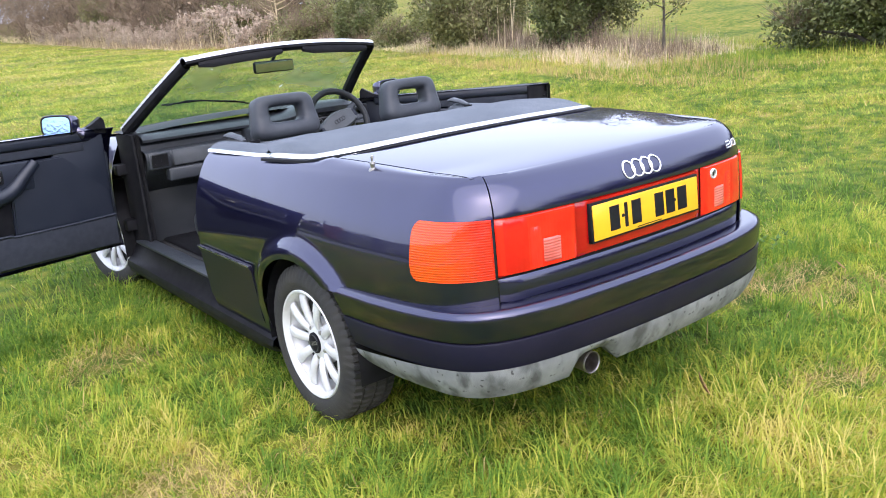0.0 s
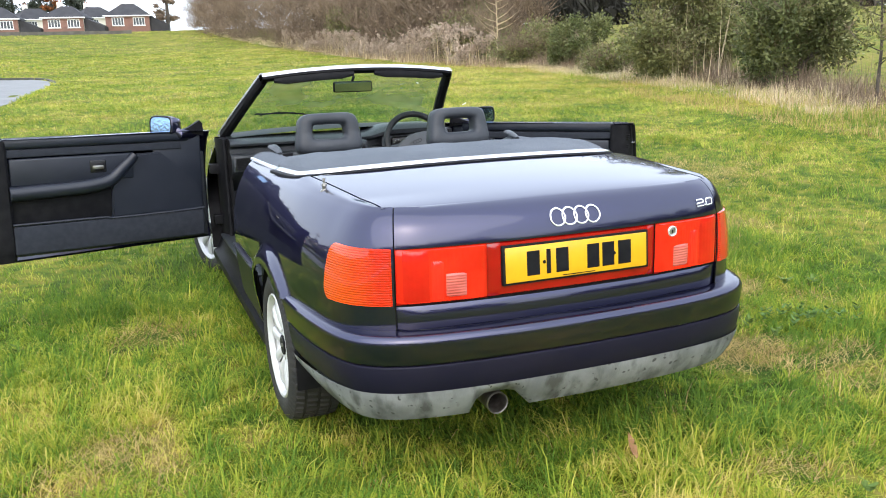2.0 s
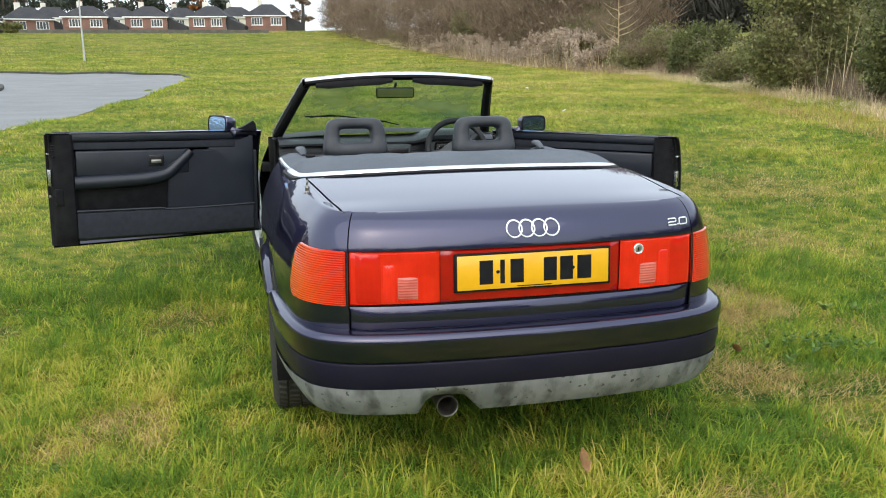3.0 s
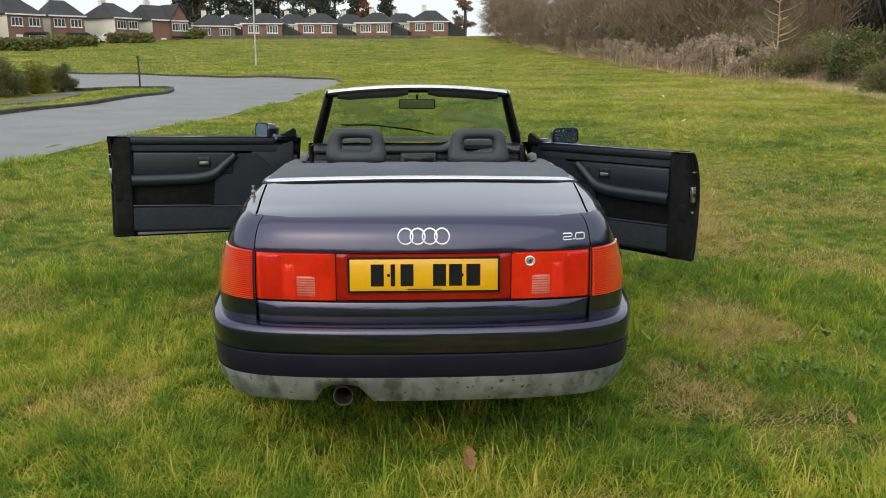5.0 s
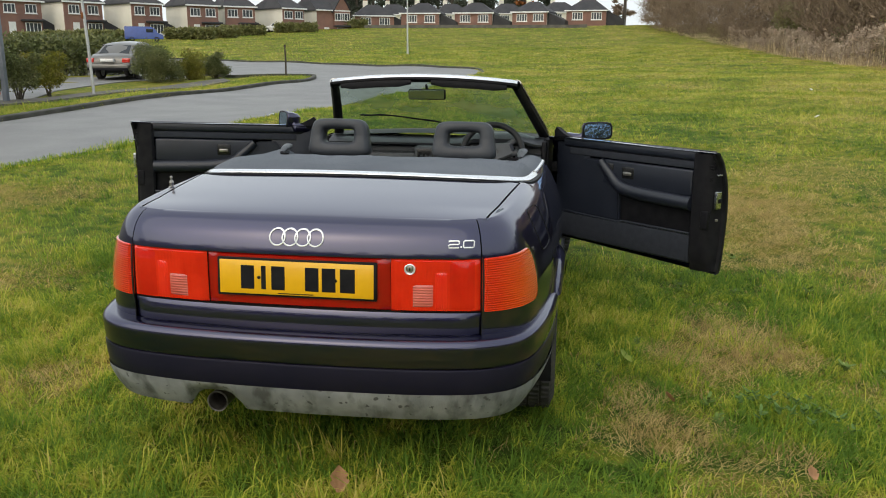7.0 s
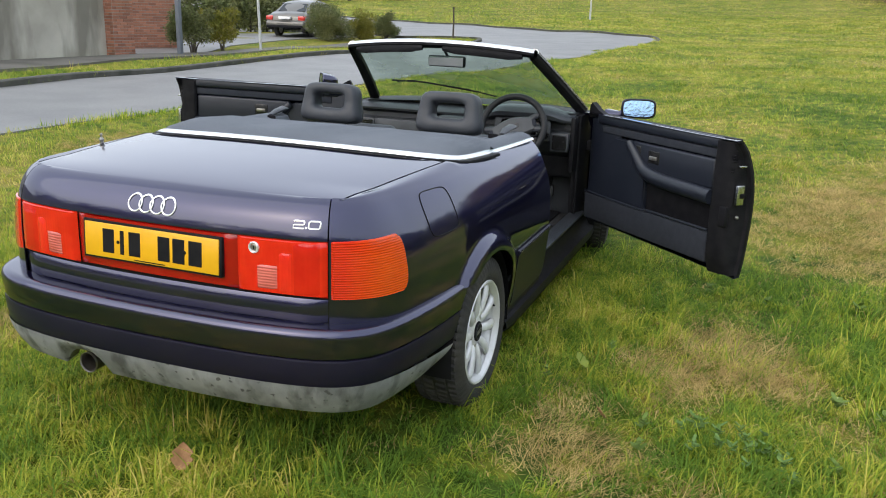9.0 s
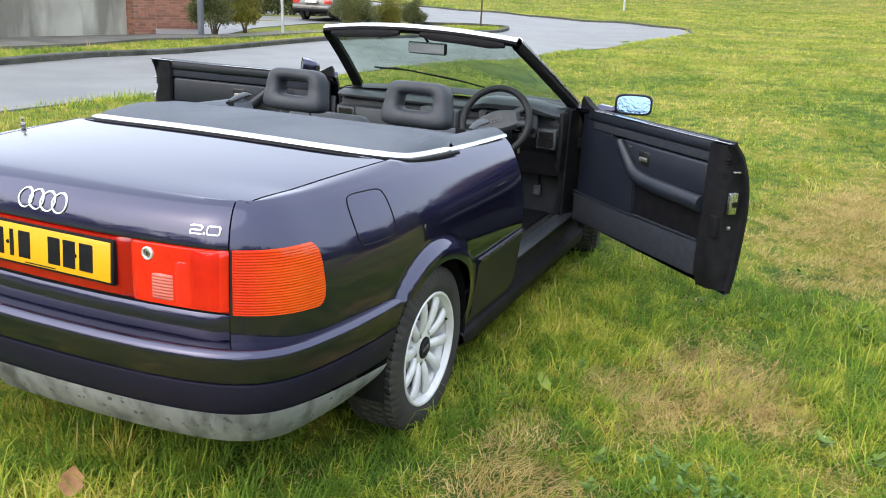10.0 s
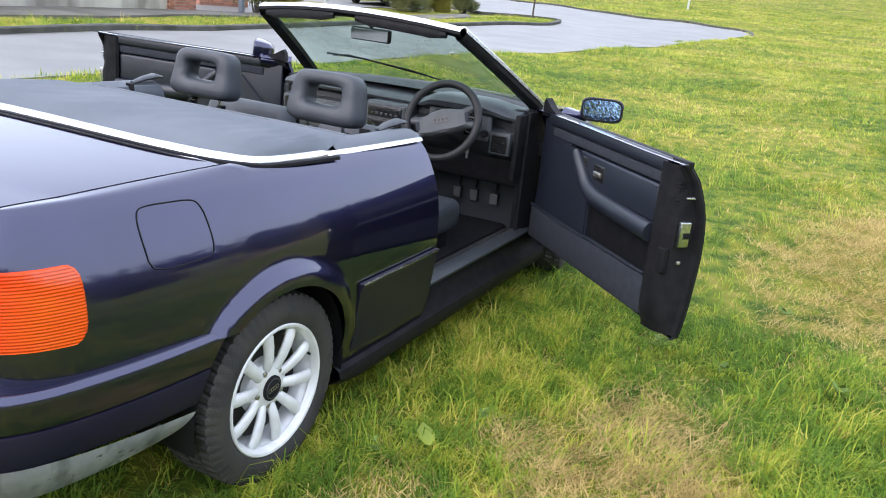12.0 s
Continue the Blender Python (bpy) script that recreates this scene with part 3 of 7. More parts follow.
def quarter_rows():
    rows = []
    cols = column_values(S_SEAM + 0.002, S_DOOR, 0.03, ARCH_COLS + [S_DOOR - 0.008])
    for s in cols:
        p, _ = plan(s)
        f = (s - S_SEAM) / (S_DOOR - S_SEAM)
        low = arch_z(p[1], 0.56 if p[1] < HUB_Y - 0.2 else 0.16)
        top = 0.945 - belt(p[1])
        fs = min(1, max(0, (s - 0.5) / 0.45))
        top += 0.002 * (1 - fs)
        col = []
        for k in range(31):
            v = k / 30
            v = 1 - (1 - v) ** 1.35
            col.append(skin(s, low + (top - low) * v))
        # over the shoulder to the lid's seam and then to the bright strip
        s_turn = s_at_y(0.86)
        if s <= s_turn:
            g = (s - S_SEAM) / (s_turn - S_SEAM)
            ye = 0.131 + (0.80 - 0.131) * g ** 1.25
            e = Vector((lid_edge(ye) + 0.005, ye, deck(lid_edge(ye), ye)))
        else:
            g = (s - s_turn) / (S_DOOR - s_turn)
            u = 3.9 + (8 - 3.9) * g
            e = bright_line(u) - Vector((0.006, 0, 0.004))
        a = col[-1]
        tang = (col[-1] - col[-2]).normalized()
        span = (e - a).length
        flat = Vector((a.x - e.x, a.y - e.y, 0)).normalized()
        if s <= s_turn:
            dip = (deck(e.x, e.y) - deck(e.x - flat.x * 0.03, e.y - flat.y * 0.03)) / 0.03
        else:
            dip = -0.25
        lead = (flat + Vector((0, 0, min(0.05, dip)))).normalized()
        c1, c2 = a + tang * span * 0.36, e + lead * span * 0.36
        for k in range(1, 11):
            t = k / 10
            col.append(a * (1 - t) ** 3 + c1 * 3 * t * (1 - t) ** 2 + c2 * 3 * t * t * (1 - t) + e * t ** 3)
        rows.append(col)
    # the panel's shut face at the door
    last = rows[-1]
    rows.append([p + Vector((-0.012, 0.004, 0)) for p in last])
    rows.append([p + Vector((-0.07, -0.015, -0.01)) for p in last])
    # the seam's inward turn at the lid
    rows.insert(0, [p + Vector((0.0, 0.02, -0.012)) for p in rows[0]])
    return rows


Q = quarter_rows()
for rows in (Q, both(Q)):
    quarter = part("rear_quarter_panel", grid(rows), PAINT, car)


def lid_rows():
    rows = []
    for i in range(-36, 37):
        f = i / 36
        col = []
        x0 = 0.6045 * f
        s = s_at_x(abs(x0))
        for z in (0.832, 0.836, 0.845, 0.86, 0.875, 0.89, 0.90, 0.908, 0.917, 0.925, 0.932, 0.938, 0.943, 0.9475):
            p = skin(s, z)
            col.append(Vector((math.copysign(p.x, f) if f else 0, p.y, z)))
        y0, y1 = tail_y(x0) + 0.079, lid_front(x0)
        for k in range(1, 25):
            y = y0 + (y1 - y0) * (k / 24) ** 1.6
            xe = (lid_edge(max(y, 0.03)) - 0.003) * f
            col.append(Vector((xe, y, deck(xe, y))))
        rows.append(col)
    edge = 0.012
    rows.insert(0, [p + Vector((0.001, 0, -edge)) if p.y > 0.06 else p + Vector((0.001, edge, 0)) for p in rows[0]])
    rows.append([p + Vector((-0.001, 0, -edge)) if p.y > 0.06 else p + Vector((-0.001, edge, 0)) for p in rows[-1]])
    return rows


boot_lid = part("boot_lid", grid(lid_rows()), PAINT, car, "violet-blue boot lid dulled by damp")


def skin_patch(s0, s1, z0, z1, out, ns=12, nz=8, side=1, round_end=0.0, thickness=0.01):
    """A raised patch that follows the body's skin; side -1 mirrors it. s below 0 runs over to the other side."""
    def place(s, z, o):
        p = skin(abs(s), z, o)
        return Vector((math.copysign(p.x, s) * side if s else 0, p.y, p.z))
    rows = []
    for i in range(ns + 1):
        f = i / ns
        col = []
        for k in range(nz + 1):
            v = -math.cos(math.pi * k / nz)
            z = (z0 + z1) / 2 + (z1 - z0) / 2 * v
            end = s1 - (round_end * (1 - math.sqrt(max(0, 1 - abs(v) ** 5))) if round_end else 0)
            s = s0 + (end - s0) * f
            edge = max(0, 1 - min(f, 1 - f) * ns) if ns > 3 else 0
            edge = max(edge, 1 if k in (0, nz) else 0)
            col.append(place(s, z, out - thickness * edge))
        rows.append(col)
    return grid(rows)


# tail: the panel below the lamps, the lamp band, the plate and its surround
part("tail_panel", skin_patch(-S_SEAM + 0.002, S_SEAM - 0.002, 0.55, 0.648, 0.0, 30, 4, thickness=0.008), PAINT, car)
part("lamp_backing", skin_patch(-S_SEAM - 0.02, S_SEAM + 0.02, 0.63, 0.845, -0.014, 30, 4, thickness=0.001), BLACK, car)
for side in (-1, 1):
    part("corner_lamp", skin_patch(S_SEAM + 0.0025, S_LAMP, 0.652, 0.834, 0.006, 22, 12, side, 0.045, 0.012), AMBER, car, "ribbed corner lamp lens, red running into amber")
    inner = part("tail_lamp", skin_patch(0.315, S_SEAM - 0.0025, 0.654, 0.832, 0.004, 16, 8, side, 0, 0.012), RED, car, "glossy red tail lamp lens")
    part("reversing_lens", skin_patch(0.385, 0.455, 0.672, 0.748, 0.0065, 5, 6, side, 0, 0.003), CLEAR_BLOCK, inner, "pale ribbed reversing lens")
    part("fog_lens", skin_patch(0.458, 0.500, 0.664, 0.790, 0.0065, 5, 6, side, 0, 0.003), BRIGHT_RED, inner, "brighter red ribbed block")
    part("side_lens", skin_patch(0.503, 0.590, 0.660, 0.826, 0.0062, 7, 6, side, 0, 0.003), DEEP_RED, inner, "deep red lens block")
part("plate_surround", skin_patch(-0.313, 0.313, 0.655, 0.832, -0.002, 24, 8, 1, 0, 0.01), RED_TRIM, car, "glossy red plate surround")
plate_at = pose(0, -0.0175, 0.754, -4, 0, 0)
part("plate_frame", boxed((-0.271, -0.001, -0.064), (0.271, 0.016, 0.064), 0.003, 2, plate_at), BLACK, car, "black plate frame")
plate = part("number_plate", boxed((-0.262, -0.0045, -0.0565), (0.262, 0.004, 0.0565), 0.002, 2, plate_at), YELLOW, car, "yellow rear number plate with dark bars")
for x, w in ((-0.165, 0.023), (-0.110, 0.008), (-0.060, 0.023), (0.055, 0.023), (0.112, 0.023), (0.175, 0.025)):
    part("plate_bar", boxed((x - w, -0.0058, -0.0395), (x + w, -0.003, 0.0395), 0.001, 1, plate_at), BLACK, plate, "black bar on the plate")
part("maker_strip", boxed((-0.06, -0.0056, -0.0525), (0.06, -0.003, -0.0495), 0, 1, plate_at), BLACK, plate, "fine dark maker's strip")
for x in (-0.1255, 0.135):
    part("plate_screw", capped([(-0.0075, 0.0045), (-0.0055, 0.006), (-0.003, 0.006)], 12, "y", (x, -0.0175, 0.754)), BLACK, plate)
lock_at = (0.378, -0.002, 0.799)
lock = part("boot_lock", lathe([(0.004, 0.0185), (-0.0035, 0.0185), (-0.0055, 0.0165), (-0.0045, 0.0125), (0.002, 0.0115)], 28, "y", None, lock_at), BADGE, car, "round chrome boot lock")
part("lock_barrel", capped([(0.003, 0.0118), (-0.0015, 0.0112), (-0.0025, 0.009)], 20, "y", lock_at), STEEL, lock)
part("key_slot", boxed((0.376, -0.0052, 0.793), (0.380, -0.0035, 0.805)), BLACK, lock)

# the badges on the lid
bm = bmesh.new()
for k in range(4):
    cx = -0.0645 + 0.043 * k
    ring = [(cx + 0.0262 * math.cos(2 * math.pi * i / 28), 0.0, 0.889 + 0.0262 * math.sin(2 * math.pi * i / 28)) for i in range(29)]
    tube(ring, 0.0026, 8, bm, ends=False)


def onto_tail(bm, proud):
    """Lays flat lettering, drawn in x and z, onto the curved tail."""
    for v in bm.verts:
        v.co.y += skin(s_at_x(abs(v.co.x)), v.co.z).y - proud
    return bm


part("ring_emblem", onto_tail(bm, 0.002), BADGE, car, "chrome emblem of linked rings")
# the engine size in wide square figures
badge_at = pose(0.540, 0, 0.869, 90, 0, 0)
W2, H2 = 0.0165, 0.021
figures = [[(-W2, H2 * 0.9), (-W2 * 0.8, H2), (W2 * 0.8, H2), (W2, H2 * 0.85), (W2, H2 * 0.6), (W2 * 0.8, H2 * 0.5), (-W2 * 0.8, H2 * 0.46), (-W2, H2 * 0.34), (-W2, 0), (W2, 0)],
           [(-W2, H2 * 0.15), (-W2, H2 * 0.85), (-W2 * 0.8, H2), (W2 * 0.8, H2), (W2, H2 * 0.85), (W2, H2 * 0.15), (W2 * 0.8, 0), (-W2 * 0.8, 0), (-W2, H2 * 0.15)]]
bm = bmesh.new()
for line2, off in zip(figures, (-0.0235, 0.0235)):
    tube([(x + off, y, 0) for x, y in line2], 0.0024, 6, bm)
box(bm, (-0.0025, 0.0, -0.002), (0.0025, 0.005, 0.002))
bm.transform(badge_at)
part("engine_badge", onto_tail(bm, 0.0015), BADGE, car, "chrome 2.0 engine size badge")

# ---- rear bumper ----
BUMPER = [(0, -0.088), (0.2, -0.084), (0.4, -0.072), (0.56, -0.047), (0.66, -0.012), (0.735, 0.045), (0.782, 0.13), (0.815, 0.26), (0.838, 0.42), (0.852, 0.62)]
BUMP_FINE = np.array(smooth_line(BUMPER, 16))
BUMP_LEN = np.concatenate([[0], np.cumsum(np.hypot(*np.diff(BUMP_FINE, axis=0).T))])


def bumper_at(s, out, z):
    a = abs(s)
    p = np.array([np.interp(a, BUMP_LEN, BUMP_FINE[:, k]) for k in (0, 1)])
    d = np.array([np.interp(a + 0.02, BUMP_LEN, BUMP_FINE[:, k]) - np.interp(max(0, a - 0.02), BUMP_LEN, BUMP_FINE[:, k]) for k in (0, 1)])
    d = d / np.hypot(*d) if a > 0.02 else np.array((1.0, 0))
    q = p + np.array((d[1], -d[0])) * out
    return Vector((math.copysign(q[0], s) if s else 0.0, q[1], z))


B_END = BUMP_LEN[-1]
B_COLS = [(-1 + i / 50) * B_END for i in range(101)]


def bumper_rows(profile, trim_end=0.0):
    rows = []
    for s in B_COLS:
        t = s * (1 - trim_end / B_END)
        col = []
        for out, z in profile:
            # the ends follow the wheel arch
            end = max(0, abs(t) - (B_END - 0.20)) / 0.20
            pull = 0.10 * max(0, (0.56 - z) / 0.2) ** 0.8 * end
            col.append(bumper_at(math.copysign(max(0, abs(t) - pull), t) if t else 0.0, out, z))
        rows.append(col)
    return rows


upper = part("bumper_top", grid(bumper_rows([(-0.075, 0.574), (-0.03, 0.577), (-0.012, 0.574), (-0.003, 0.567), (0.002, 0.557), (0.002, 0.546), (0.0, 0.52), (-0.003, 0.49), (-0.005, 0.484), (-0.012, 0.482)])), PAINT, car, "glossy violet-blue bumper top")
lower = part("bumper_face", grid(bumper_rows([(-0.012, 0.480), (-0.004, 0.478), (-0.002, 0.472), (-0.005, 0.43), (-0.010, 0.395), (-0.014, 0.388), (-0.022, 0.386)])), LOW_PAINT, car, "dull dark lower bumper face")


def valance_rows():
    rows = []
    for s in B_COLS:
        t = s * (1 - 0.02 / B_END)
        x = bumper_at(t, 0, 0).x
        rise = 0.062 * max(0, 1 - (abs(x + 0.300) / 0.10) ** 4)
        end = max(0, abs(t) - (B_END - 0.5)) / 0.5
        low = 0.285 + rise + 0.02 * end
        col = []
        for k in range(9):
            v = k / 8
            z = 0.392 - 0.02 * end + (low - 0.392 + 0.02 * end) * v
            out = -0.008 - 0.046 * v ** 1.6
            pull = max(0, abs(t) - (B_END - 0.25)) / 0.25 * (0.080 + 0.040 * v)
            col.append(bumper_at(math.copysign(max(0, abs(t) - pull), t) if t else 0.0, out, z))
        col.append(col[-1] + Vector((-0.05 * math.copysign(1, t) * min(1, end * 2), 0.05 * (1 - min(1, end * 2)), 0.012)))
        rows.append(col)
    return rows


part("bumper_valance", grid(valance_rows()), VALANCE, car, "chalky weathered grey lower bumper valance")
# the tail pipe
pipe = lathe([(0.35, 0.034), (0.03, 0.035), (0.004, 0.0365), (0.0, 0.036), (0.0, 0.0325), (0.02, 0.0315), (0.18, 0.028)], 24, "y", None, (-0.296, -0.022, 0.303))
tail_pipe = part("tail_pipe", pipe, ALLOY_PIPE, car, "sooty steel tail pipe")
part("pipe_rim", lathe([(0.003, 0.0368), (-0.003, 0.0372), (-0.005, 0.0358), (-0.003, 0.0340), (0.004, 0.0335)], 24, "y", None, (-0.296, -0.022, 0.303)), STEEL, tail_pipe, "bare bright rim of the tail pipe")
part("silencer", boxed((-0.55, 0.32, 0.24), (0.1, 0.62, 0.40), 0.05), BLACK, car)

# moulding and sills
for side in (-1, 1):
    rows = []
    for s in column_values(s_at_y(1.262), S_DOOR, 0.05):
        rows.append([Vector((p.x * side, p.y, p.z)) for p in (skin(s, 0.155, 0.002), skin(s, 0.3, 0.004), skin(s, 0.50, 0.006), skin(s, 0.514, 0.014), skin(s, 0.522, 0.012), skin(s, 0.526, 0.0))])
    rows.insert(0, [p + Vector((-0.02 * side, -0.004, 0)) for p in rows[0]])
    moulding = part("lower_side_panel", grid(rows), LOW_PAINT, car, "dull dark lower side panel")
    rows = [[Vector((p.x * side, p.y, p.z)) for p in (skin(s, 0.517, 0.0145), skin(s, 0.522, 0.0165), skin(s, 0.527, 0.014))] for s in column_values(s_at_y(1.266), S_DOOR, 0.08)]
    part("moulding_strip", thick(grid(rows), 0.002), CHROME, moulding, "thin bright moulding strip")
    rows = []
    for i in range(25):
        y = 1.20 + (3.08 - 1.20) * i / 24
        lip = 0.0 if y > 1.3 else (1.3 - y) * 0.3
        rows.append([Vector((x * side, y, z)) for x, z in ((0.72, 0.33), (0.76, 0.315), (0.785, 0.27), (0.80, 0.235), (0.832, 0.215), (0.838, 0.19), (0.825, 0.15 + lip), (0.79, 0.125 + lip), (0.70, 0.13))])
    part("sill", grid(rows), BLACK, car, "black lower sill")
    part("sill_tread", boxed((side * 0.705 if side > 0 else -0.79, 1.85, 0.318), (0.79 if side > 0 else -0.705, 3.0, 0.331), 0.004), DASH, car, "black sill tread")
    # fuel flap joint on the right flank
flap = [(0.424, 0.80), (0.420, 0.86), (0.424, 0.90), (0.445, 0.918), (0.52, 0.919), (0.592, 0.914), (0.614, 0.895), (0.622, 0.85), (0.622, 0.80), (0.605, 0.778), (0.53, 0.773), (0.445, 0.778)]
line = smooth_line(flap + [flap[0]], 6)
part("fuel_flap", tube([skin(s_at_y(y), z, 0.0009) for y, z in line], 0.0018, 6, ends=False), BLACK, car, "dark shut line of the fuel flap")
part("lid_shut_line", tube([Vector((0.608 * 1, skin(S_SEAM, z).y - 0.0005, z)) for z in (0.56, 0.64)], 0.002, 6), BLACK, car)
part("lid_shut_line", tube([Vector((-0.608, skin(S_SEAM, z).y - 0.0005, z)) for z in (0.56, 0.64)], 0.002, 6), BLACK, car)
# aerial stump
bm = capped([(0.0, 0.016), (0.006, 0.015), (0.012, 0.008), (0.02, 0.0075), (0.024, 0.010), (0.03, 0.009), (0.034, 0.004), (0.042, 0.004), (0.044, 0.006), (0.05, 0.005)], 16, "z", (-0.692, 0.535, 0.945))
part("aerial_stump", bm, STEEL, car, "chrome aerial stump")

# ---- bright strip and folded hood cover ----
def beside_strip(u, off, rise):
    """A point off metres outside the bright strip's line, rise above the panel there."""
    p = bright_line(u)
    q = bright_line(min(8, u + 0.02)) - bright_line(max(0, u - 0.02))
    o = p + Vector((q.y, -q.x, 0)).normalized() * off
    w = min(1, max(0, (p.y - 0.78) / 0.14))
    fall = (deck(o.x, o.y) - deck(p.x, p.y)) * (1 - w) - 0.3 * max(0, off) * w
    return o + Vector((0, 0, rise + fall))


for side in (-1, 1):
    rows = []
    for i in range(0, 97):
        u = 8 * i / 96
        w = 0.007 + 0.0155 * (1 - min(1, max(0, (u - 5.7) / 0.3)))
        k = min(1, w / 0.017)
        rows.append([beside_strip(u, w + 0.003, -0.004), beside_strip(u, w, 0.001 + 0.0065 * k), beside_strip(u, w * 0.3, 0.001 + 0.0105 * k), beside_strip(u, -w * 0.7, 0.001 + 0.012 * k), beside_strip(u, -w - 0.002, 0.004 * k)])
    rows = rows if side > 0 else both(rows)
    part("bright_strip", grid(rows), BRIGHT_STRIP, car, "polished aluminium strip round the hood cover")
    rows = []
    for i in range(0, 81):
        u = 6.0 * i / 80
        rows.append([beside_strip(u, 0.035, -0.006), beside_strip(u, 0.033, 0.003), beside_strip(u, 0.025, 0.005), beside_strip(u, 0.019, 0.002)])
    part("hood_seal", grid(rows if side > 0 else both(rows)), BLACK, car, "black rubber seal")
    line = [beside_strip(3.1 * i / 40, 0.056, 0.0012) for i in range(41)]
    part("lid_front_line", tube([Vector((side * p.x, p.y, p.z)) for p in line], 0.0036, 6), BLACK, car, "dark shut line before the boot lid")


def cover_rows():
    rows = []
    for i in range(-48, 49):
        f = i / 48
        u = abs(f) * 5.9
        a = bright_line(u) + Vector((0, 0, 0.006))
        a.x *= math.copysign(1, f) if f else 1
        b = Vector((0.645 * math.sin(f * math.pi / 2), 1.46 - 0.05 * math.cos(f * math.pi / 2), 0.972 - 0.014 * abs(f) ** 3))
        col = []
        for k in range(19):
            t = k / 18
            p = a.lerp(b, t)
            hump = 0.040 * math.sin(math.pi * t ** 0.8) ** 0.8 * (1 - abs(f) ** 5 * 0.75)
            fold = 0.004 * math.sin(f * 23 + t * 4) * math.sin(math.pi * t) + 0.003 * math.sin(t * 17 + f * 6) + 0.0025 * math.sin(f * 61 + 3 * math.sin(t * 9)) * math.sin(math.pi * t)
            col.append(p + Vector((0, 0, hump + 0.7 * fold * (1 - abs(f) ** 6) * (1 - t ** 3))))
        # a rolled hem along the front edge
        for dy, dz in ((0.004, 0.006), (0.012, 0.006), (0.018, -0.004), (0.016, -0.016), (0.016, -0.09)):
            col.append(p + Vector((0, dy, dz)))
        rows.append(col)
    return rows


part("hood_cover", grid(cover_rows()), HOOD, car, "faded blue-black cloth cover over the folded hood")
for side in (-1, 1):
    rows = []
    for i in range(13):
        y = 1.28 + (1.80 - 1.28) * i / 12
        u = np.interp(y, [bright_line(5 + k * 0.1).y for k in range(31)], [5 + k * 0.1 for k in range(31)])
        o = bright_line(float(u))
        rows.append([Vector((x * side, y, z)) for x, z in ((o.x - 0.006, o.z + 0.004), (o.x - 0.018, o.z + 0.014), (o.x - 0.05, o.z + 0.026), (o.x - 0.09, o.z + 0.026), (o.x - 0.13, o.z + 0.012), (o.x - 0.145, o.z - 0.02), (o.x - 0.15, o.z - 0.2))])
    rows.append([p + Vector((0, 0.015, -0.02)) for p in rows[-1]])
    part("side_cover", grid(rows), HOOD, car)
    guide = part("belt_guide", tube([(side * 0.63, 1.66, 0.962), (side * 0.632, 1.72, 0.975), (side * 0.638, 1.79, 0.982), (side * 0.642, 1.84, 0.976)], [0.012, 0.022, 0.026, 0.010], 12, flat=0.5), DASH, car, "black seat belt guide arm")
    part("belt_webbing", boxed((side * 0.60 - 0.024, 1.62, 0.60), (side * 0.60 + 0.024, 1.624, 0.965), 0.001, 1), BLACK, guide)

# ---- front of the body ----
rows = []
for s in column_values(S_FRONT, PLAN_LEN[-1], 0.045, FARCH_COLS):
    p, _ = plan(s)
    low = arch_z(p[1], 0.2)
    top = 0.93 - belt(p[1])
    col = [skin(s, low + (top - low) * (k / 16)) for k in range(17)]
    inner = Vector((max(0, col[-1].x - 0.10), min(col[-1].y, 4.12), top + 0.018))
    col += [col[-1].lerp(inner, 0.4) + Vector((0, 0, 0.006)), inner]
    rows.append(col)
for r in (rows, both(rows)):
    part("front_wing", grid(r), PAINT, car)
bonnet = []
for i in range(-20, 21):
    f = i / 20
    col = []
    for k in range(19):
        y = 3.22 + (4.13 - 3.22) * k / 18
        w = ramp(y, [(3.2, 0.735), (3.6, 0.715), (3.9, 0.66), (4.13, 0.56)])
        col.append(Vector((w * f, y - 0.06 * (1 - f * f) * (1 if k == 0 else 0), 0.948 - belt(y) + 0.035 * (1 - f * f))))
    bonnet.append(col)
part("bonnet", grid(bonnet), PAINT, car, "violet-blue bonnet")
part("scuttle", grid([[(x, y, 0.93 + 0.03 * (1 - (x / 0.75) ** 2)) for x in np.linspace(-0.74, 0.74, 15)] for y in (2.9, 3.05, 3.24)]), BLACK, car, "black scuttle panel")
part("underbody", boxed((-0.62, 0.40, 0.25), (0.62, 4.0, 0.30), 0.02), BLACK, car)
part("bulkhead", boxed((-0.76, 3.05, 0.22), (0.76, 3.12, 0.92), 0.02), DASH, car)
for side in (-1, 1):
    for c in (HUB_Y, FRONT_Y):
        rows = []
        for a in range(-10, 191, 10):
            y, z = c + (ARCH_R + 0.008) * math.cos(radians(a)), HUB_Z + (ARCH_R + 0.008) * math.sin(radians(a))
            rows.append([Vector((side * x, y, max(z, 0.2))) for x in (0.835, 0.80, 0.60, 0.58)])
        liner = grid(rows)
        part("wheel_arch_liner", liner, BLACK, car)
        part("wheel_house", boxed((side * 0.58 - 0.01, c - 0.36, 0.22), (side * 0.58 + 0.01, c + 0.36, 0.66)), BLACK, car)
    # hinge post, with its seal
    rows = []
    for z in (0.24, 0.4, 0.6, 0.8, 0.93):
        rows.append([Vector((side * x, y, z)) for x, y in ((0.70, 2.90), (0.735, 2.91), (0.765, 2.985), (0.77, 3.08), (0.70, 3.1))])
    part("hinge_post", grid(rows), BLACK, car)
    part("door_seal", tube([(side * 0.735, 2.895, z) for z in (0.33, 0.5, 0.7, 0.93)], 0.012, 8), BLACK, car)
    for z in (0.42, 0.74):
        part("door_hinge", boxed((side * 0.79 - 0.03, 3.0, z - 0.03), (side * 0.79 + 0.03, 3.07, z + 0.03), 0.006), BLACK, car)


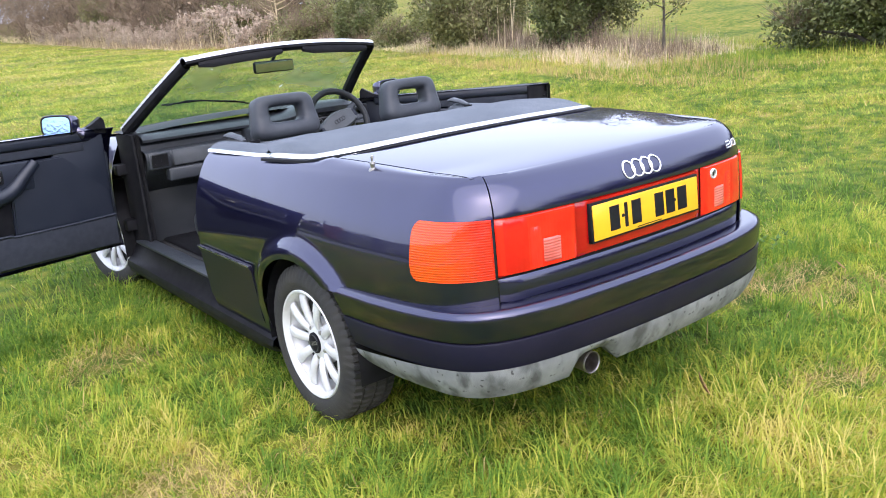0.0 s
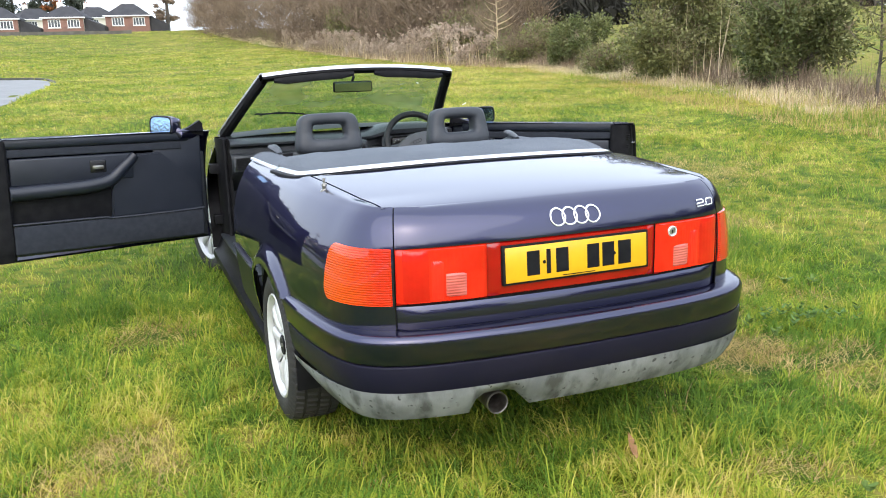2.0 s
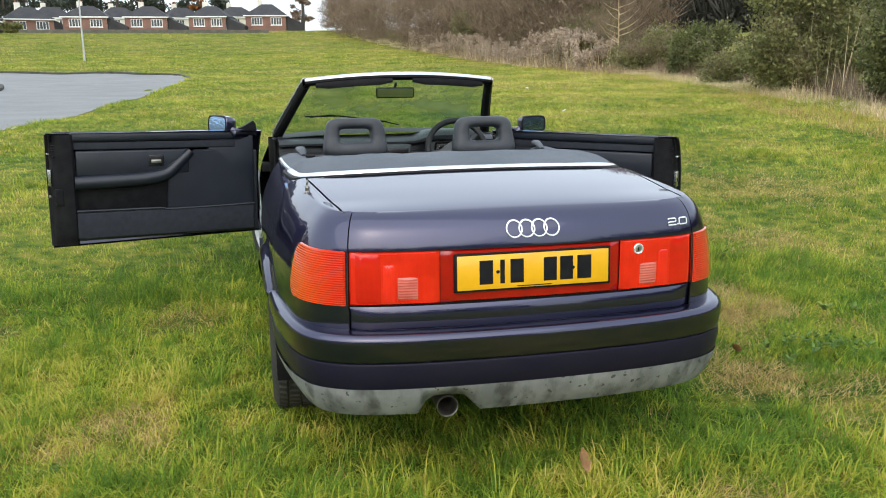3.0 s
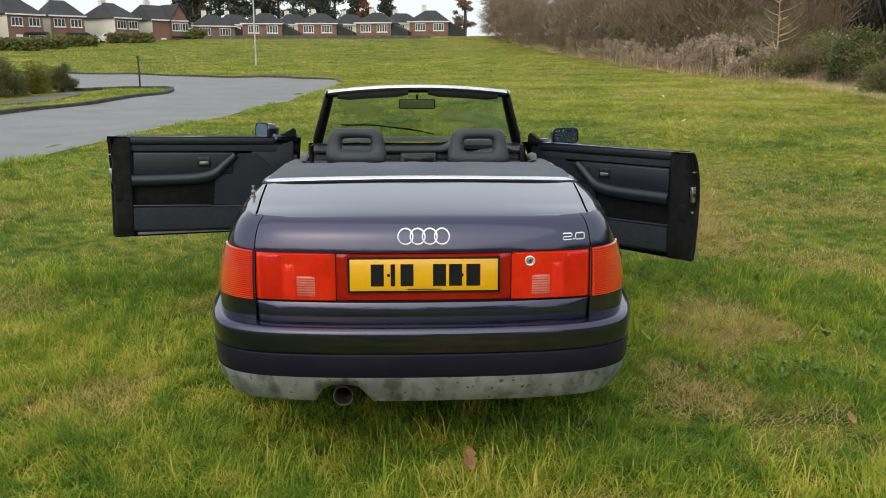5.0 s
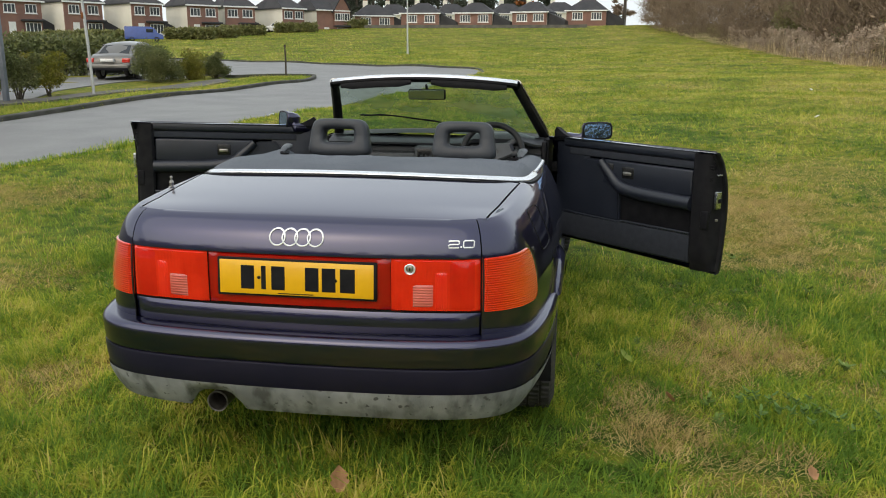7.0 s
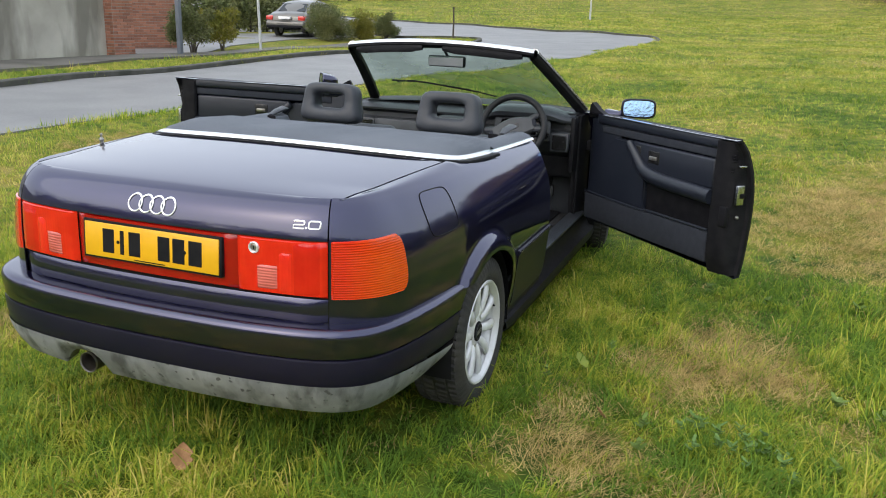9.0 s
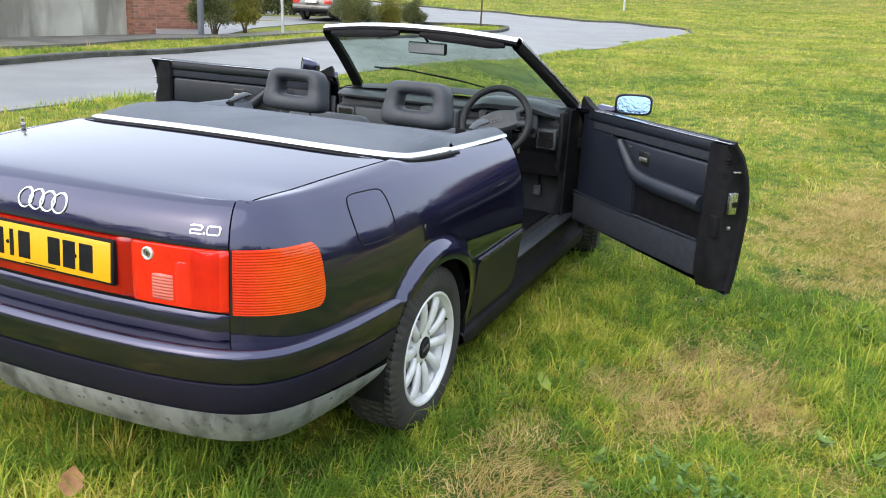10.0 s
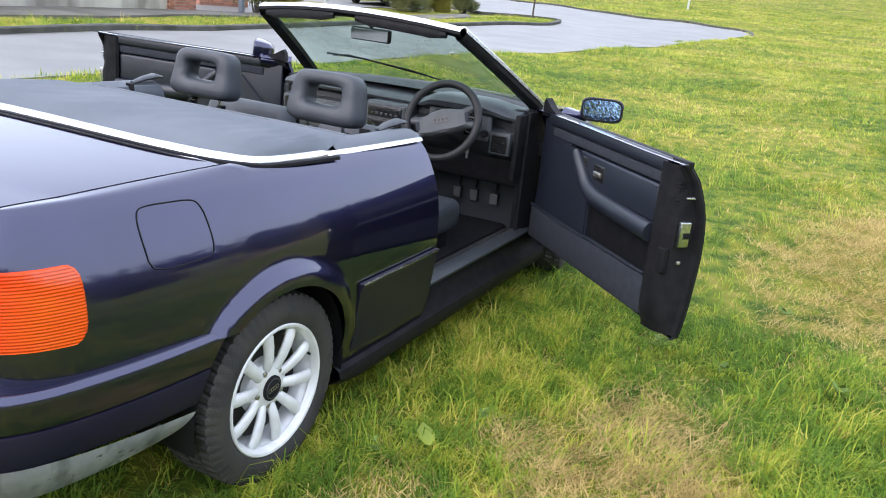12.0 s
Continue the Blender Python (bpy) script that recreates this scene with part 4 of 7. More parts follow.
BRAKE = material("darkened_brake_disc", (0.016, 0.015, 0.014), (0.010, 0.009, 0.009), 20, 0.7, 0.2)


def build_wheel():
    w = new("wheel_source")
    prof = [(-0.095, 0.205), (-0.098, 0.23), (-0.103, 0.262), (-0.098, 0.29), (-0.083, 0.307), (-0.05, 0.312), (0.05, 0.312), (0.083, 0.307), (0.098, 0.29), (0.104, 0.262), (0.099, 0.23), (0.094, 0.212), (0.085, 0.205)]
    # the tread's blocks are cut into one ring by shallow cross grooves
    prof = prof[:4] + [(-0.090, 0.302), (-0.084, 0.314), (-0.054, 0.319), (-0.052, 0.3115), (-0.045, 0.3115), (-0.043, 0.319), (-0.008, 0.319), (-0.006, 0.3115), (0.001, 0.3115), (0.003, 0.319),
                       (0.043, 0.319), (0.045, 0.3115), (0.052, 0.3115), (0.054, 0.319), (0.084, 0.314), (0.090, 0.302)] + prof[9:]
    prof = [(x, 0.205 + (r - 0.205) * 0.845 if r > 0.206 else r) for x, r in prof]
    seg, rows = 240, []
    for x, r in prof:
        ring = []
        for i in range(seg):
            cut = 0.0075 if (r > 0.2965 or abs(x) > 0.083 and r > 0.282) and (i + (2 if abs(x) < 0.05 else 0) + (1 if x < 0 else 0)) % 4 == 0 else 0.0
            t = 2 * math.pi * (i + x * 18) / seg
            ring.append((x, (r - cut) * math.cos(t), (r - cut) * math.sin(t)))
        rows.append(ring)
    bm = grid(rows, None, True)
    part("tyre", bm, RUBBER, w, "worn black tyre")
    rim = lathe([(-0.09, 0.20), (-0.02, 0.175), (0.05, 0.178), (0.075, 0.194), (0.082, 0.206), (0.093, 0.2085), (0.097, 0.205), (0.095, 0.198), (0.083, 0.19), (0.075, 0.186)], 64, "x")
    rim_ob = part("rim", rim, ALLOY, w, "silver ten-spoke alloy rim")
    for k in range(10):
        a = 2 * math.pi * k / 10
        m = Matrix.Rotation(a, 4, "X")
        rows = []
        for r, wd, xo in ((0.05, 0.014, 0.062), (0.07, 0.0165, 0.072), (0.10, 0.0185, 0.080), (0.14, 0.0205, 0.084), (0.172, 0.0215, 0.083), (0.188, 0.0205, 0.078), (0.196, 0.016, 0.068)):
            ring = []
            for i in range(14):
                t = 2 * math.pi * i / 14
                ring.append(m @ Vector((xo - 0.012 + 0.013 * math.sin(t), wd * math.cos(t), r)))
            rows.append(ring)
        part("spoke", grid(rows, None, True), ALLOY, rim_ob)
    part("hub", capped([(-0.03, 0.092), (0.040, 0.090), (0.054, 0.082), (0.064, 0.062), (0.070, 0.044)], 40, "x"), ALLOY, rim_ob)
    part("centre_cap", capped([(0.060, 0.041), (0.074, 0.040), (0.077, 0.036)], 28, "x"), BLACK, rim_ob, "black centre cap")
    part("cap_ring", lathe([(0.0765, 0.033), (0.0782, 0.0325), (0.0782, 0.0305), (0.0765, 0.030)], 28, "x"), TRIM_GREY, rim_ob)
    for k in range(4):
        part("cap_mark", lathe([(0.0768, 0.0075), (0.0785, 0.0075), (0.0785, 0.0056), (0.0768, 0.0056)], 16, "x", None, (0, -0.0165 + 0.011 * k, 0)), STEEL, rim_ob)
    for k in range(5):
        a = 2 * math.pi * (k + 0.5) / 5
        part("wheel_bolt", capped([(0.050, 0.010), (0.066, 0.0095), (0.068, 0.007)], 6, "x", (0, 0.058 * math.cos(a), 0.058 * math.sin(a))), STEEL, rim_ob)
    part("tyre_valve", tube([(0.055, 0.178, 0.03), (0.085, 0.172, 0.029)], 0.004, 6), BLACK, rim_ob)
    # brake disc blackened and set forward, so the gaps between spokes look shaded
    part("brake_disc", capped([(0.004, 0.166), (0.024, 0.164)], 40, "x"), BRAKE, w)
    # added black disc, in place of the shade deep inside the wheel
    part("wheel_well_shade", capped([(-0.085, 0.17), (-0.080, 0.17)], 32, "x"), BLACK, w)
    return w


source = build_wheel()
for i, (x, y, flip, spin) in enumerate(((0.745, HUB_Y, 0, 9), (-0.745, HUB_Y, 180, 17), (0.745, FRONT_Y, 0, 3), (-0.745, FRONT_Y, 180, 25))):
    made = source if i == 3 else copy_thing(source, pose(0, 0, 0))
    made.name = "wheel"
    made.parent = car
    made.matrix_basis = pose(x, y, HUB_Z + 0.004, 0, 0, flip + (16 if y == FRONT_Y else 0)) @ pose(0, 0, 0, spin)

# ---- windscreen ----
def header(f):
    return Vector((0.56 * f, 2.44 - 0.075 * (1 - f * f), 1.285 + 0.036 * (1 - f * f)))


def foot(f):
    return Vector((0.715 * f, 3.06 + 0.14 * (1 - f * f), 0.945 + 0.02 * (1 - f * f)))


rows = [[header(-1 + i / 12).lerp(foot(-1 + i / 12), k / 8) + Vector((0, 0.02 * math.sin(math.pi * k / 8), 0)) for k in range(9)] for i in range(25)]
screen = part("windscreen_glass", grid(rows), SCREEN, car, "green-tinted windscreen glass")
screen.visible_shadow = False
# frame: black inside, polished outside
rows = []
for i in range(25):
    p = header(-1 + i / 12)
    rows.append([p + Vector((0, dy, dz)) for dy, dz in ((0.055, 0.004), (0.04, 0.026), (0.0, 0.036), (-0.035, 0.030), (-0.045, 0.018))])
part("header_rail", grid(rows), BRIGHT_STRIP, car, "polished aluminium windscreen header")
rows = []
for i in range(25):
    p = header(-1 + i / 12)
    rows.append([p + Vector((0, dy, dz)) for dy, dz in ((-0.046, 0.019), (-0.048, 0.006), (-0.03, -0.008), (0.01, -0.014), (0.05, -0.006), (0.052, 0.004))])
part("header_lining", grid(rows), BLACK, car, "black header lining")
for side in (-1, 1):
    rows, strip = [], []
    for k in range(13):
        t = k / 12
        p = header(side).lerp(foot(side), t * 1.02 - 0.03) + Vector((0, 0.012 * math.sin(math.pi * t), 0))
        w = 0.024 + 0.008 * t
        d = (foot(side) - header(side)).normalized()
        nrm = Vector((0, -d.z, d.y)).normalized()
        out = Vector((side, 0, 0))
        rows.append([p + out * a * w + nrm * b * 0.03 for a, b in ((-1.3, -0.4), (-1.2, 0.5), (-0.5, 1.0), (0.5, 0.7), (0.8, 0.1), (0.75, -0.6), (0.2, -1.1), (-0.8, -1.0))])
        strip.append([p - out * (0.3 * w) + nrm * 0.035, p + out * (0.45 * w) + nrm * 0.032, p + out * (0.8 * w + 0.004) + nrm * 0.020, p + out * (0.8 * w + 0.005) + nrm * 0.006])
    part("screen_pillar", grid(rows, None, True), BLACK, car, "black windscreen pillar")
    part("pillar_strip", thick(grid(strip), 0.003), CHROME, car, "polished aluminium pillar strip")
    # visor folded up under the header
    a, b = (0.06, 0.50)
    rows = []
    for i in range(13):
        f = side * (a + (b - a) * i / 12) / 0.56
        p = header(f) + Vector((0, -0.045, -0.004))
        taper = 0.6 + 0.4 * min(1, min(i, 12 - i) / 2)
        rows.append([p + Vector((0, dy, dz * taper)) for dy, dz in ((0.018, 0.010), (0.004, 0.012), (-0.006, -0.012), (-0.002, -0.032), (0.008, -0.034), (0.018, -0.012))])
    part("sun_visor", grid(rows, None, True), BLACK, car, "black folded sun visor")
bm = boxed((-0.118, -0.012, -0.032), (0.118, 0.016, 0.032), 0.012, 3)
glass_at = pose(-0.004, 2.56, 1.228, 1, 0, -4)
bm.transform(glass_at)
rear_mirror = part("rear_view_mirror", bm, BLACK, car, "black rear-view mirror")
part("mirror_glass", boxed((-0.110, -0.0145, -0.026), (0.110, -0.0125, 0.026), 0.0, 1, glass_at), DARK_MIRROR, rear_mirror, "reflecting glass")
part("mirror_stem", tube([(-0.004, 2.58, 1.25), (-0.004, 2.53, 1.285)], 0.008, 8), BLACK, rear_mirror)
part("wiper", tube([(0.12, 3.16, 0.985), (-0.05, 3.05, 1.03), (-0.38, 2.93, 1.075), (-0.5, 2.96, 1.06)], 0.0045, 6), BLACK, car, "black wiper arm")
part("wiper_blade", tube([(0.03, 3.09, 1.012), (-0.3, 2.955, 1.066), (-0.53, 2.945, 1.068)], 0.0045, 6, flat=1.2), BLACK, car)

# ---- cabin ----
part("cabin_floor", boxed((-0.70, 1.25, 0.255), (0.70, 3.06, 0.285), 0.01), CARPET, car, "black carpeted floor")
part("gearbox_tunnel", boxed((-0.13, 1.4, 0.28), (0.13, 2.95, 0.42), 0.05, 4), CARPET, car)
part("rear_bulkhead", boxed((-0.66, 1.32, 0.27), (0.66, 1.40, 0.93), 0.03), LEATHER, car)
part("rear_bench", boxed((-0.60, 1.40, 0.28), (0.60, 1.78, 0.50), 0.06, 4), LEATHER, car, "dark leather rear bench")
part("rear_backrest", boxed((-0.58, 1.36, 0.45), (0.58, 1.50, 0.95), 0.05, 4), LEATHER, car, "dark leather rear backrest")
for side in (-1, 1):
    part("rear_side_trim", boxed((side * 0.685 - 0.06, 1.30, 0.30), (side * 0.685 + 0.06, 1.78, 0.92), 0.03), CARD, car)


def front_seat(x, back):
    seat = part("front_seat", boxed((x - 0.25, 1.98, 0.37), (x + 0.25, 2.57, 0.525), 0.05, 4), LEATHER, car, "dark blue-grey leather front seat")
    part("seat_base", boxed((x - 0.22, 2.02, 0.24), (x + 0.22, 2.50, 0.378), 0.02, 2), BLACK, seat, "black seat base")
    m = pose(x, back + 0.16, 0.44, -20, 0, 0)
    bm = boxed((-0.24, -0.07, 0.0), (0.24, 0.06, 0.475), 0.055, 4)
    for sx in (-1, 1):
        box(bm, (sx * 0.21 - 0.045, -0.03, 0.05), (sx * 0.21 + 0.045, 0.10, 0.42), 0.04, 3)
    bm.transform(m)
    part("backrest", bm, LEATHER, seat)
    # a thick padded head restraint with a window through its upper half
    h = pose(x, back, 1.027, -9, 0, 0)
    rows = []
    for i in range(48):
        a = 2 * math.pi * i / 48
        c, s = math.cos(a), math.sin(a)
        o = Vector((0.172 * c, 0, 0.103 * s)) * (abs(c) ** 6 + abs(s) ** 6) ** (-1 / 6)
        q = Vector((0.080 * c, 0, 0.036 * s)) * (abs(c) ** 6 + abs(s) ** 6) ** (-1 / 6) + Vector((0, 0, 0.012))
        o.x *= 0.94 - 0.09 * o.z / 0.103
        mid = (o + q) / 2
        swell = 0.052 + 0.012 * max(0, -s)
        ring = []
        for t in range(14):
            b = 2 * math.pi * t / 14
            cb, sb = math.cos(b), math.sin(b)
            ring.append(h @ (mid + (o - mid) * math.copysign(abs(cb) ** 0.58, cb) + Vector((0, swell * math.copysign(abs(sb) ** 0.66, sb), 0))))
        rows.append(ring)
    rows.append(rows[0])
    bm = grid(rows, None, True)
    bmesh.ops.remove_doubles(bm, verts=bm.verts, dist=1e-5)
    rest = part("head_restraint", bm, LEATHER, seat, "thick padded leather head restraint with an open window")
    for sx in (-0.085, 0.085):
        part("restraint_post", tube([h @ Vector((sx, 0, -0.085)), h @ Vector((sx, 0.02, -0.19))], 0.0065, 8), CHROME, rest, "chrome headrest post")
        part("post_collar", boxed((x + sx - 0.014, back - 0.020, 0.885), (x + sx + 0.014, back + 0.012, 0.905), 0.004), BLACK, rest)


front_seat(-0.352, 1.82)
front_seat(0.330, 1.765)

# dashboard: a padded shelf over a recessed band, with a hood over the dials on the right
rows = []
for i in range(-28, 29):
    x = 0.71 * i / 28
    bump = 0.06 * math.exp(-((x - 0.41) / 0.21) ** 6)
    deep = 1 - math.exp(-((x - 0.41) / 0.25) ** 8)
    rows.append([(x, y - bump * a, z + bump * b) for y, z, a, b in ((2.98, 0.930, 0, 0), (2.92, 0.936, 0, 0.15), (2.84, 0.936, 0.2, 0.6), (2.76, 0.928, 0.8, 0.85), (2.715, 0.917, 1.3, 0.9), (2.70, 0.903, 1.45, 0.72),
                                                                   (2.705, 0.890, 1.35, 0.5), (2.715 + 0.055 * deep, 0.882, 0.6, 0.4), (2.755, 0.868, -0.2, 0.2), (2.755, 0.842, -0.2, 0), (2.70, 0.832, 0.2, 0), (2.69, 0.80, 0.3, 0),
                                                                   (2.71, 0.735, 0, 0), (2.77, 0.69, 0, 0), (2.86, 0.64, 0, 0), (2.95, 0.58, 0, 0))])
dash = part("dashboard", grid(rows), DASH, car, "dark grey moulded dashboard")
dash.location.y = 0.11
part("trim_panel", boxed((-0.565, 2.684, 0.745), (-0.125, 2.704, 0.828), 0.006, 2), TRIM_GREY, dash, "grey dashboard trim panel")
part("glovebox", boxed((-0.60, 2.690, 0.66), (-0.14, 2.76, 0.735), 0.012, 3), DASH, dash, "dark glovebox lid")
part("glovebox_catch", boxed((-0.40, 2.684, 0.70), (-0.34, 2.694, 0.715), 0.004, 2), DIAL, dash)


def vent(x0, x1, z0, z1, y):
    g = 0.012
    surround = part("vent_surround", boxed((x0 - g, y - 0.006, z0 - g), (x1 + g, y + 0.03, z1 + g), 0.006, 2), DASH, dash, "grey vent surround")
    v = part("air_vent", boxed((x0, y - 0.012, z0), (x1, y + 0.02, z1), 0.003, 1), DIAL, surround, "black slatted air vent")
    for k in range(6):
        z = z0 + (z1 - z0) * (k + 0.5) / 6
        part("slat", boxed((x0 + 0.004, y - 0.017, z - 0.002), (x1 - 0.004, y - 0.004, z + 0.002)), DIAL, surround)


vent(-0.688, -0.595, 0.750, 0.822, 2.69)
vent(0.605, 0.690, 0.735, 0.822, 2.655)
stack = part("centre_stack", boxed((-0.118, 2.625, 0.60), (0.128, 2.76, 0.888), 0.014, 3), DASH, dash, "raised centre stack of the dashboard")
part("stack_frame", boxed((-0.108, 2.618, 0.66), (0.118, 2.632, 0.880), 0.008, 2), TRIM_GREY, stack, "grey centre stack surround")
for z0, z1, what in ((0.812, 0.870, "stack_vent"), (0.745, 0.800, "stack_radio"), (0.675, 0.730, "stack_controls")):
    insert = part(what, boxed((-0.095, 2.609, z0), (0.105, 2.622, z1), 0.004, 2), DIAL, stack, "black panel in the centre stack")
    for k in range(6 if what != "stack_radio" else 3):
        x = -0.08 + 0.17 * (k + 0.5) / (6 if what != "stack_radio" else 3)
        part("stack_key", boxed((x - 0.008, 2.604, z0 + 0.012), (x + 0.008, 2.612, z0 + 0.024), 0.002, 1), RED_TRIM if (what == "stack_controls" and k == 1) else DASH, stack)
console = part("centre_console", boxed((-0.125, 2.47, 0.30), (0.125, 2.84, 0.745), 0.02, 3), DASH, car, "dark centre console")
part("console_frame", boxed((-0.118, 2.462, 0.56), (0.118, 2.478, 0.738), 0.008, 2), TRIM_GREY, console, "grey console surround")
part("radio", boxed((-0.095, 2.454, 0.675), (0.095, 2.466, 0.728), 0.004), DIAL, console, "black radio")
part("heater_panel", boxed((-0.095, 2.454, 0.605), (0.095, 2.466, 0.662), 0.004), DIAL, console, "black heater panel")
for x in (-0.06, 0.0, 0.06):
    part("heater_knob", lathe([(2.440, 0.0), (2.440, 0.014), (2.456, 0.017)], 16, "y", None, (x, 0, 0.633)), TRIM_GREY, console)
for k in range(5):
    part("switch", boxed((-0.09 + k * 0.038, 2.452, 0.572), (-0.06 + k * 0.038, 2.468, 0.594), 0.003), RED_TRIM if k == 1 else DIAL, console)
part("gear_lever", tube([(0, 2.32, 0.42), (0, 2.30, 0.52), (0, 2.28, 0.58)], [0.03, 0.014, 0.024], 10), DASH, car)
cluster = part("instrument_panel", boxed((0.235, 2.655, 0.772), (0.585, 2.70, 0.905), 0.02, 3), TRIM_GREY, dash, "grey instrument surround")
part("dial_face", boxed((0.285, 2.648, 0.795), (0.535, 2.66, 0.898), 0.02, 3), DIAL, cluster, "black dial face")
for x, r in ((0.335, 0.040), (0.41, 0.026), (0.485, 0.040)):
    gauge = part("dial", lathe([(2.647, r), (2.643, r + 0.001), (2.643, r - 0.004), (2.647, r - 0.005)], 28, "y", None, (x, 0, 0.846)), TRIM_GREY, cluster)
    for k in range(9):
        a = radians(-40 + 260 * k / 8)
        part("tick", boxed((-0.0015, -0.001, r * 0.66), (0.0015, 0.0, r * 0.85), 0, 1, pose(x, 2.646, 0.846, 0, 0, 0) @ Matrix.Rotation(a - radians(90), 4, "Y")), UPVC_WHITE, gauge)
part("light_switch", lathe([(2.632, 0.0), (2.632, 0.016), (2.652, 0.02), (2.66, 0.02)], 20, "y", None, (0.562, 0, 0.815)), DIAL, cluster, "round black lamp switch")
part("knee_panel", boxed((0.13, 2.80, 0.54), (0.715, 2.86, 0.70), 0.02, 3), BLACK, dash, "black knee panel")
part("dash_end", boxed((0.700, 2.69, 0.60), (0.730, 2.95, 0.925), 0.01, 2), BLACK, dash)
wheel_at = pose(0.400, 2.61, 0.868, 66, 0, 0) @ pose(0, 0, 0, 0, 0, 21)
ring = [wheel_at @ Vector((0.188 * math.cos(2 * math.pi * i / 40), 0.188 * math.sin(2 * math.pi * i / 40), 0)) for i in range(41)]
steering = part("steering_wheel", tube(ring, 0.0195, 12, ends=False), WHEEL_BLACK, car, "four-spoke dark steering wheel")
rows = []
for i in range(17):
    u = -1 + i / 8
    half = 0.062 - 0.022 * abs(u) ** 2
    rows.append([(u * 0.125, v * half - 0.008 * abs(u), (0.010 if abs(v) < 0.8 else 0.0) - 0.010 * u * u - 0.03 * (abs(v) > 0.95)) for v in (-1, -0.95, -0.78, 0, 0.78, 0.95, 1)])
bm = grid(rows)
bm.transform(wheel_at)
boss = part("wheel_boss", thick(bm, 0.02), TRIM_GREY, steering, "grey padded steering wheel boss")
for s in (-1, 1):
    for v in (-0.045, 0.03):
        bm = tube([(s * 0.105, v * 0.7, -0.012), (s * 0.15, v * 1.1, -0.008), (s * math.sqrt(0.19 ** 2 - (v * 1.3) ** 2), v * 1.3, -0.002)], [0.021, 0.017, 0.016], 8, flat=0.5)
        bm.transform(wheel_at)
        part("spoke", bm, LEATHER, steering)
    bm = boxed((s * 0.128 - 0.012, -0.03, -0.012), (s * 0.128 + 0.012, 0.02, 0.004), 0.008, 2)
    bm.transform(wheel_at)
    part("horn_button", bm, CARD_GREY, steering)
for k in range(4):
    bm = lathe([(0.010, 0.0125), (0.0125, 0.0125), (0.0125, 0.0098), (0.010, 0.0098)], 20, "z", None, (-0.0285 + 0.019 * k, 0, 0.0))
    bm.transform(wheel_at)
    part("emblem_ring", bm, DIAL, boss)
part("steering_column", tube([wheel_at @ Vector((0, 0, -0.03)), wheel_at @ Vector((0, 0, -0.20))], 0.05, 12), DASH, car)
part("ignition_key", tube([(0.515, 2.71, 0.80), (0.525, 2.67, 0.79), (0.525, 2.665, 0.70)], [0.008, 0.011, 0.006], 6), STEEL, car, "keys hanging in the ignition")
part("column_stalk", tube([(0.44, 2.68, 0.855), (0.55, 2.66, 0.885)], 0.007, 8), DASH, car)
for x in (0.33, 0.43, 0.55):
    bm = boxed((x - 0.026, 3.00, 0.40), (x + 0.026, 3.02, 0.47), 0.006, 2, pose(0, 0, 0))
    pedal = part("pedal", bm, BLACK, car, "black rubber pedal")
    part("pedal_edge", boxed((x - 0.022, 2.995, 0.405), (x + 0.022, 3.002, 0.465), 0.003, 1), TRIM_GREY, pedal)
    part("pedal_arm", tube([(x, 3.02, 0.45), (x, 3.06, 0.6)], 0.008, 6), BLACK, car)
part("floor_mat", boxed((0.16, 2.35, 0.285), (0.60, 2.95, 0.295), 0.004), CARPET, car)

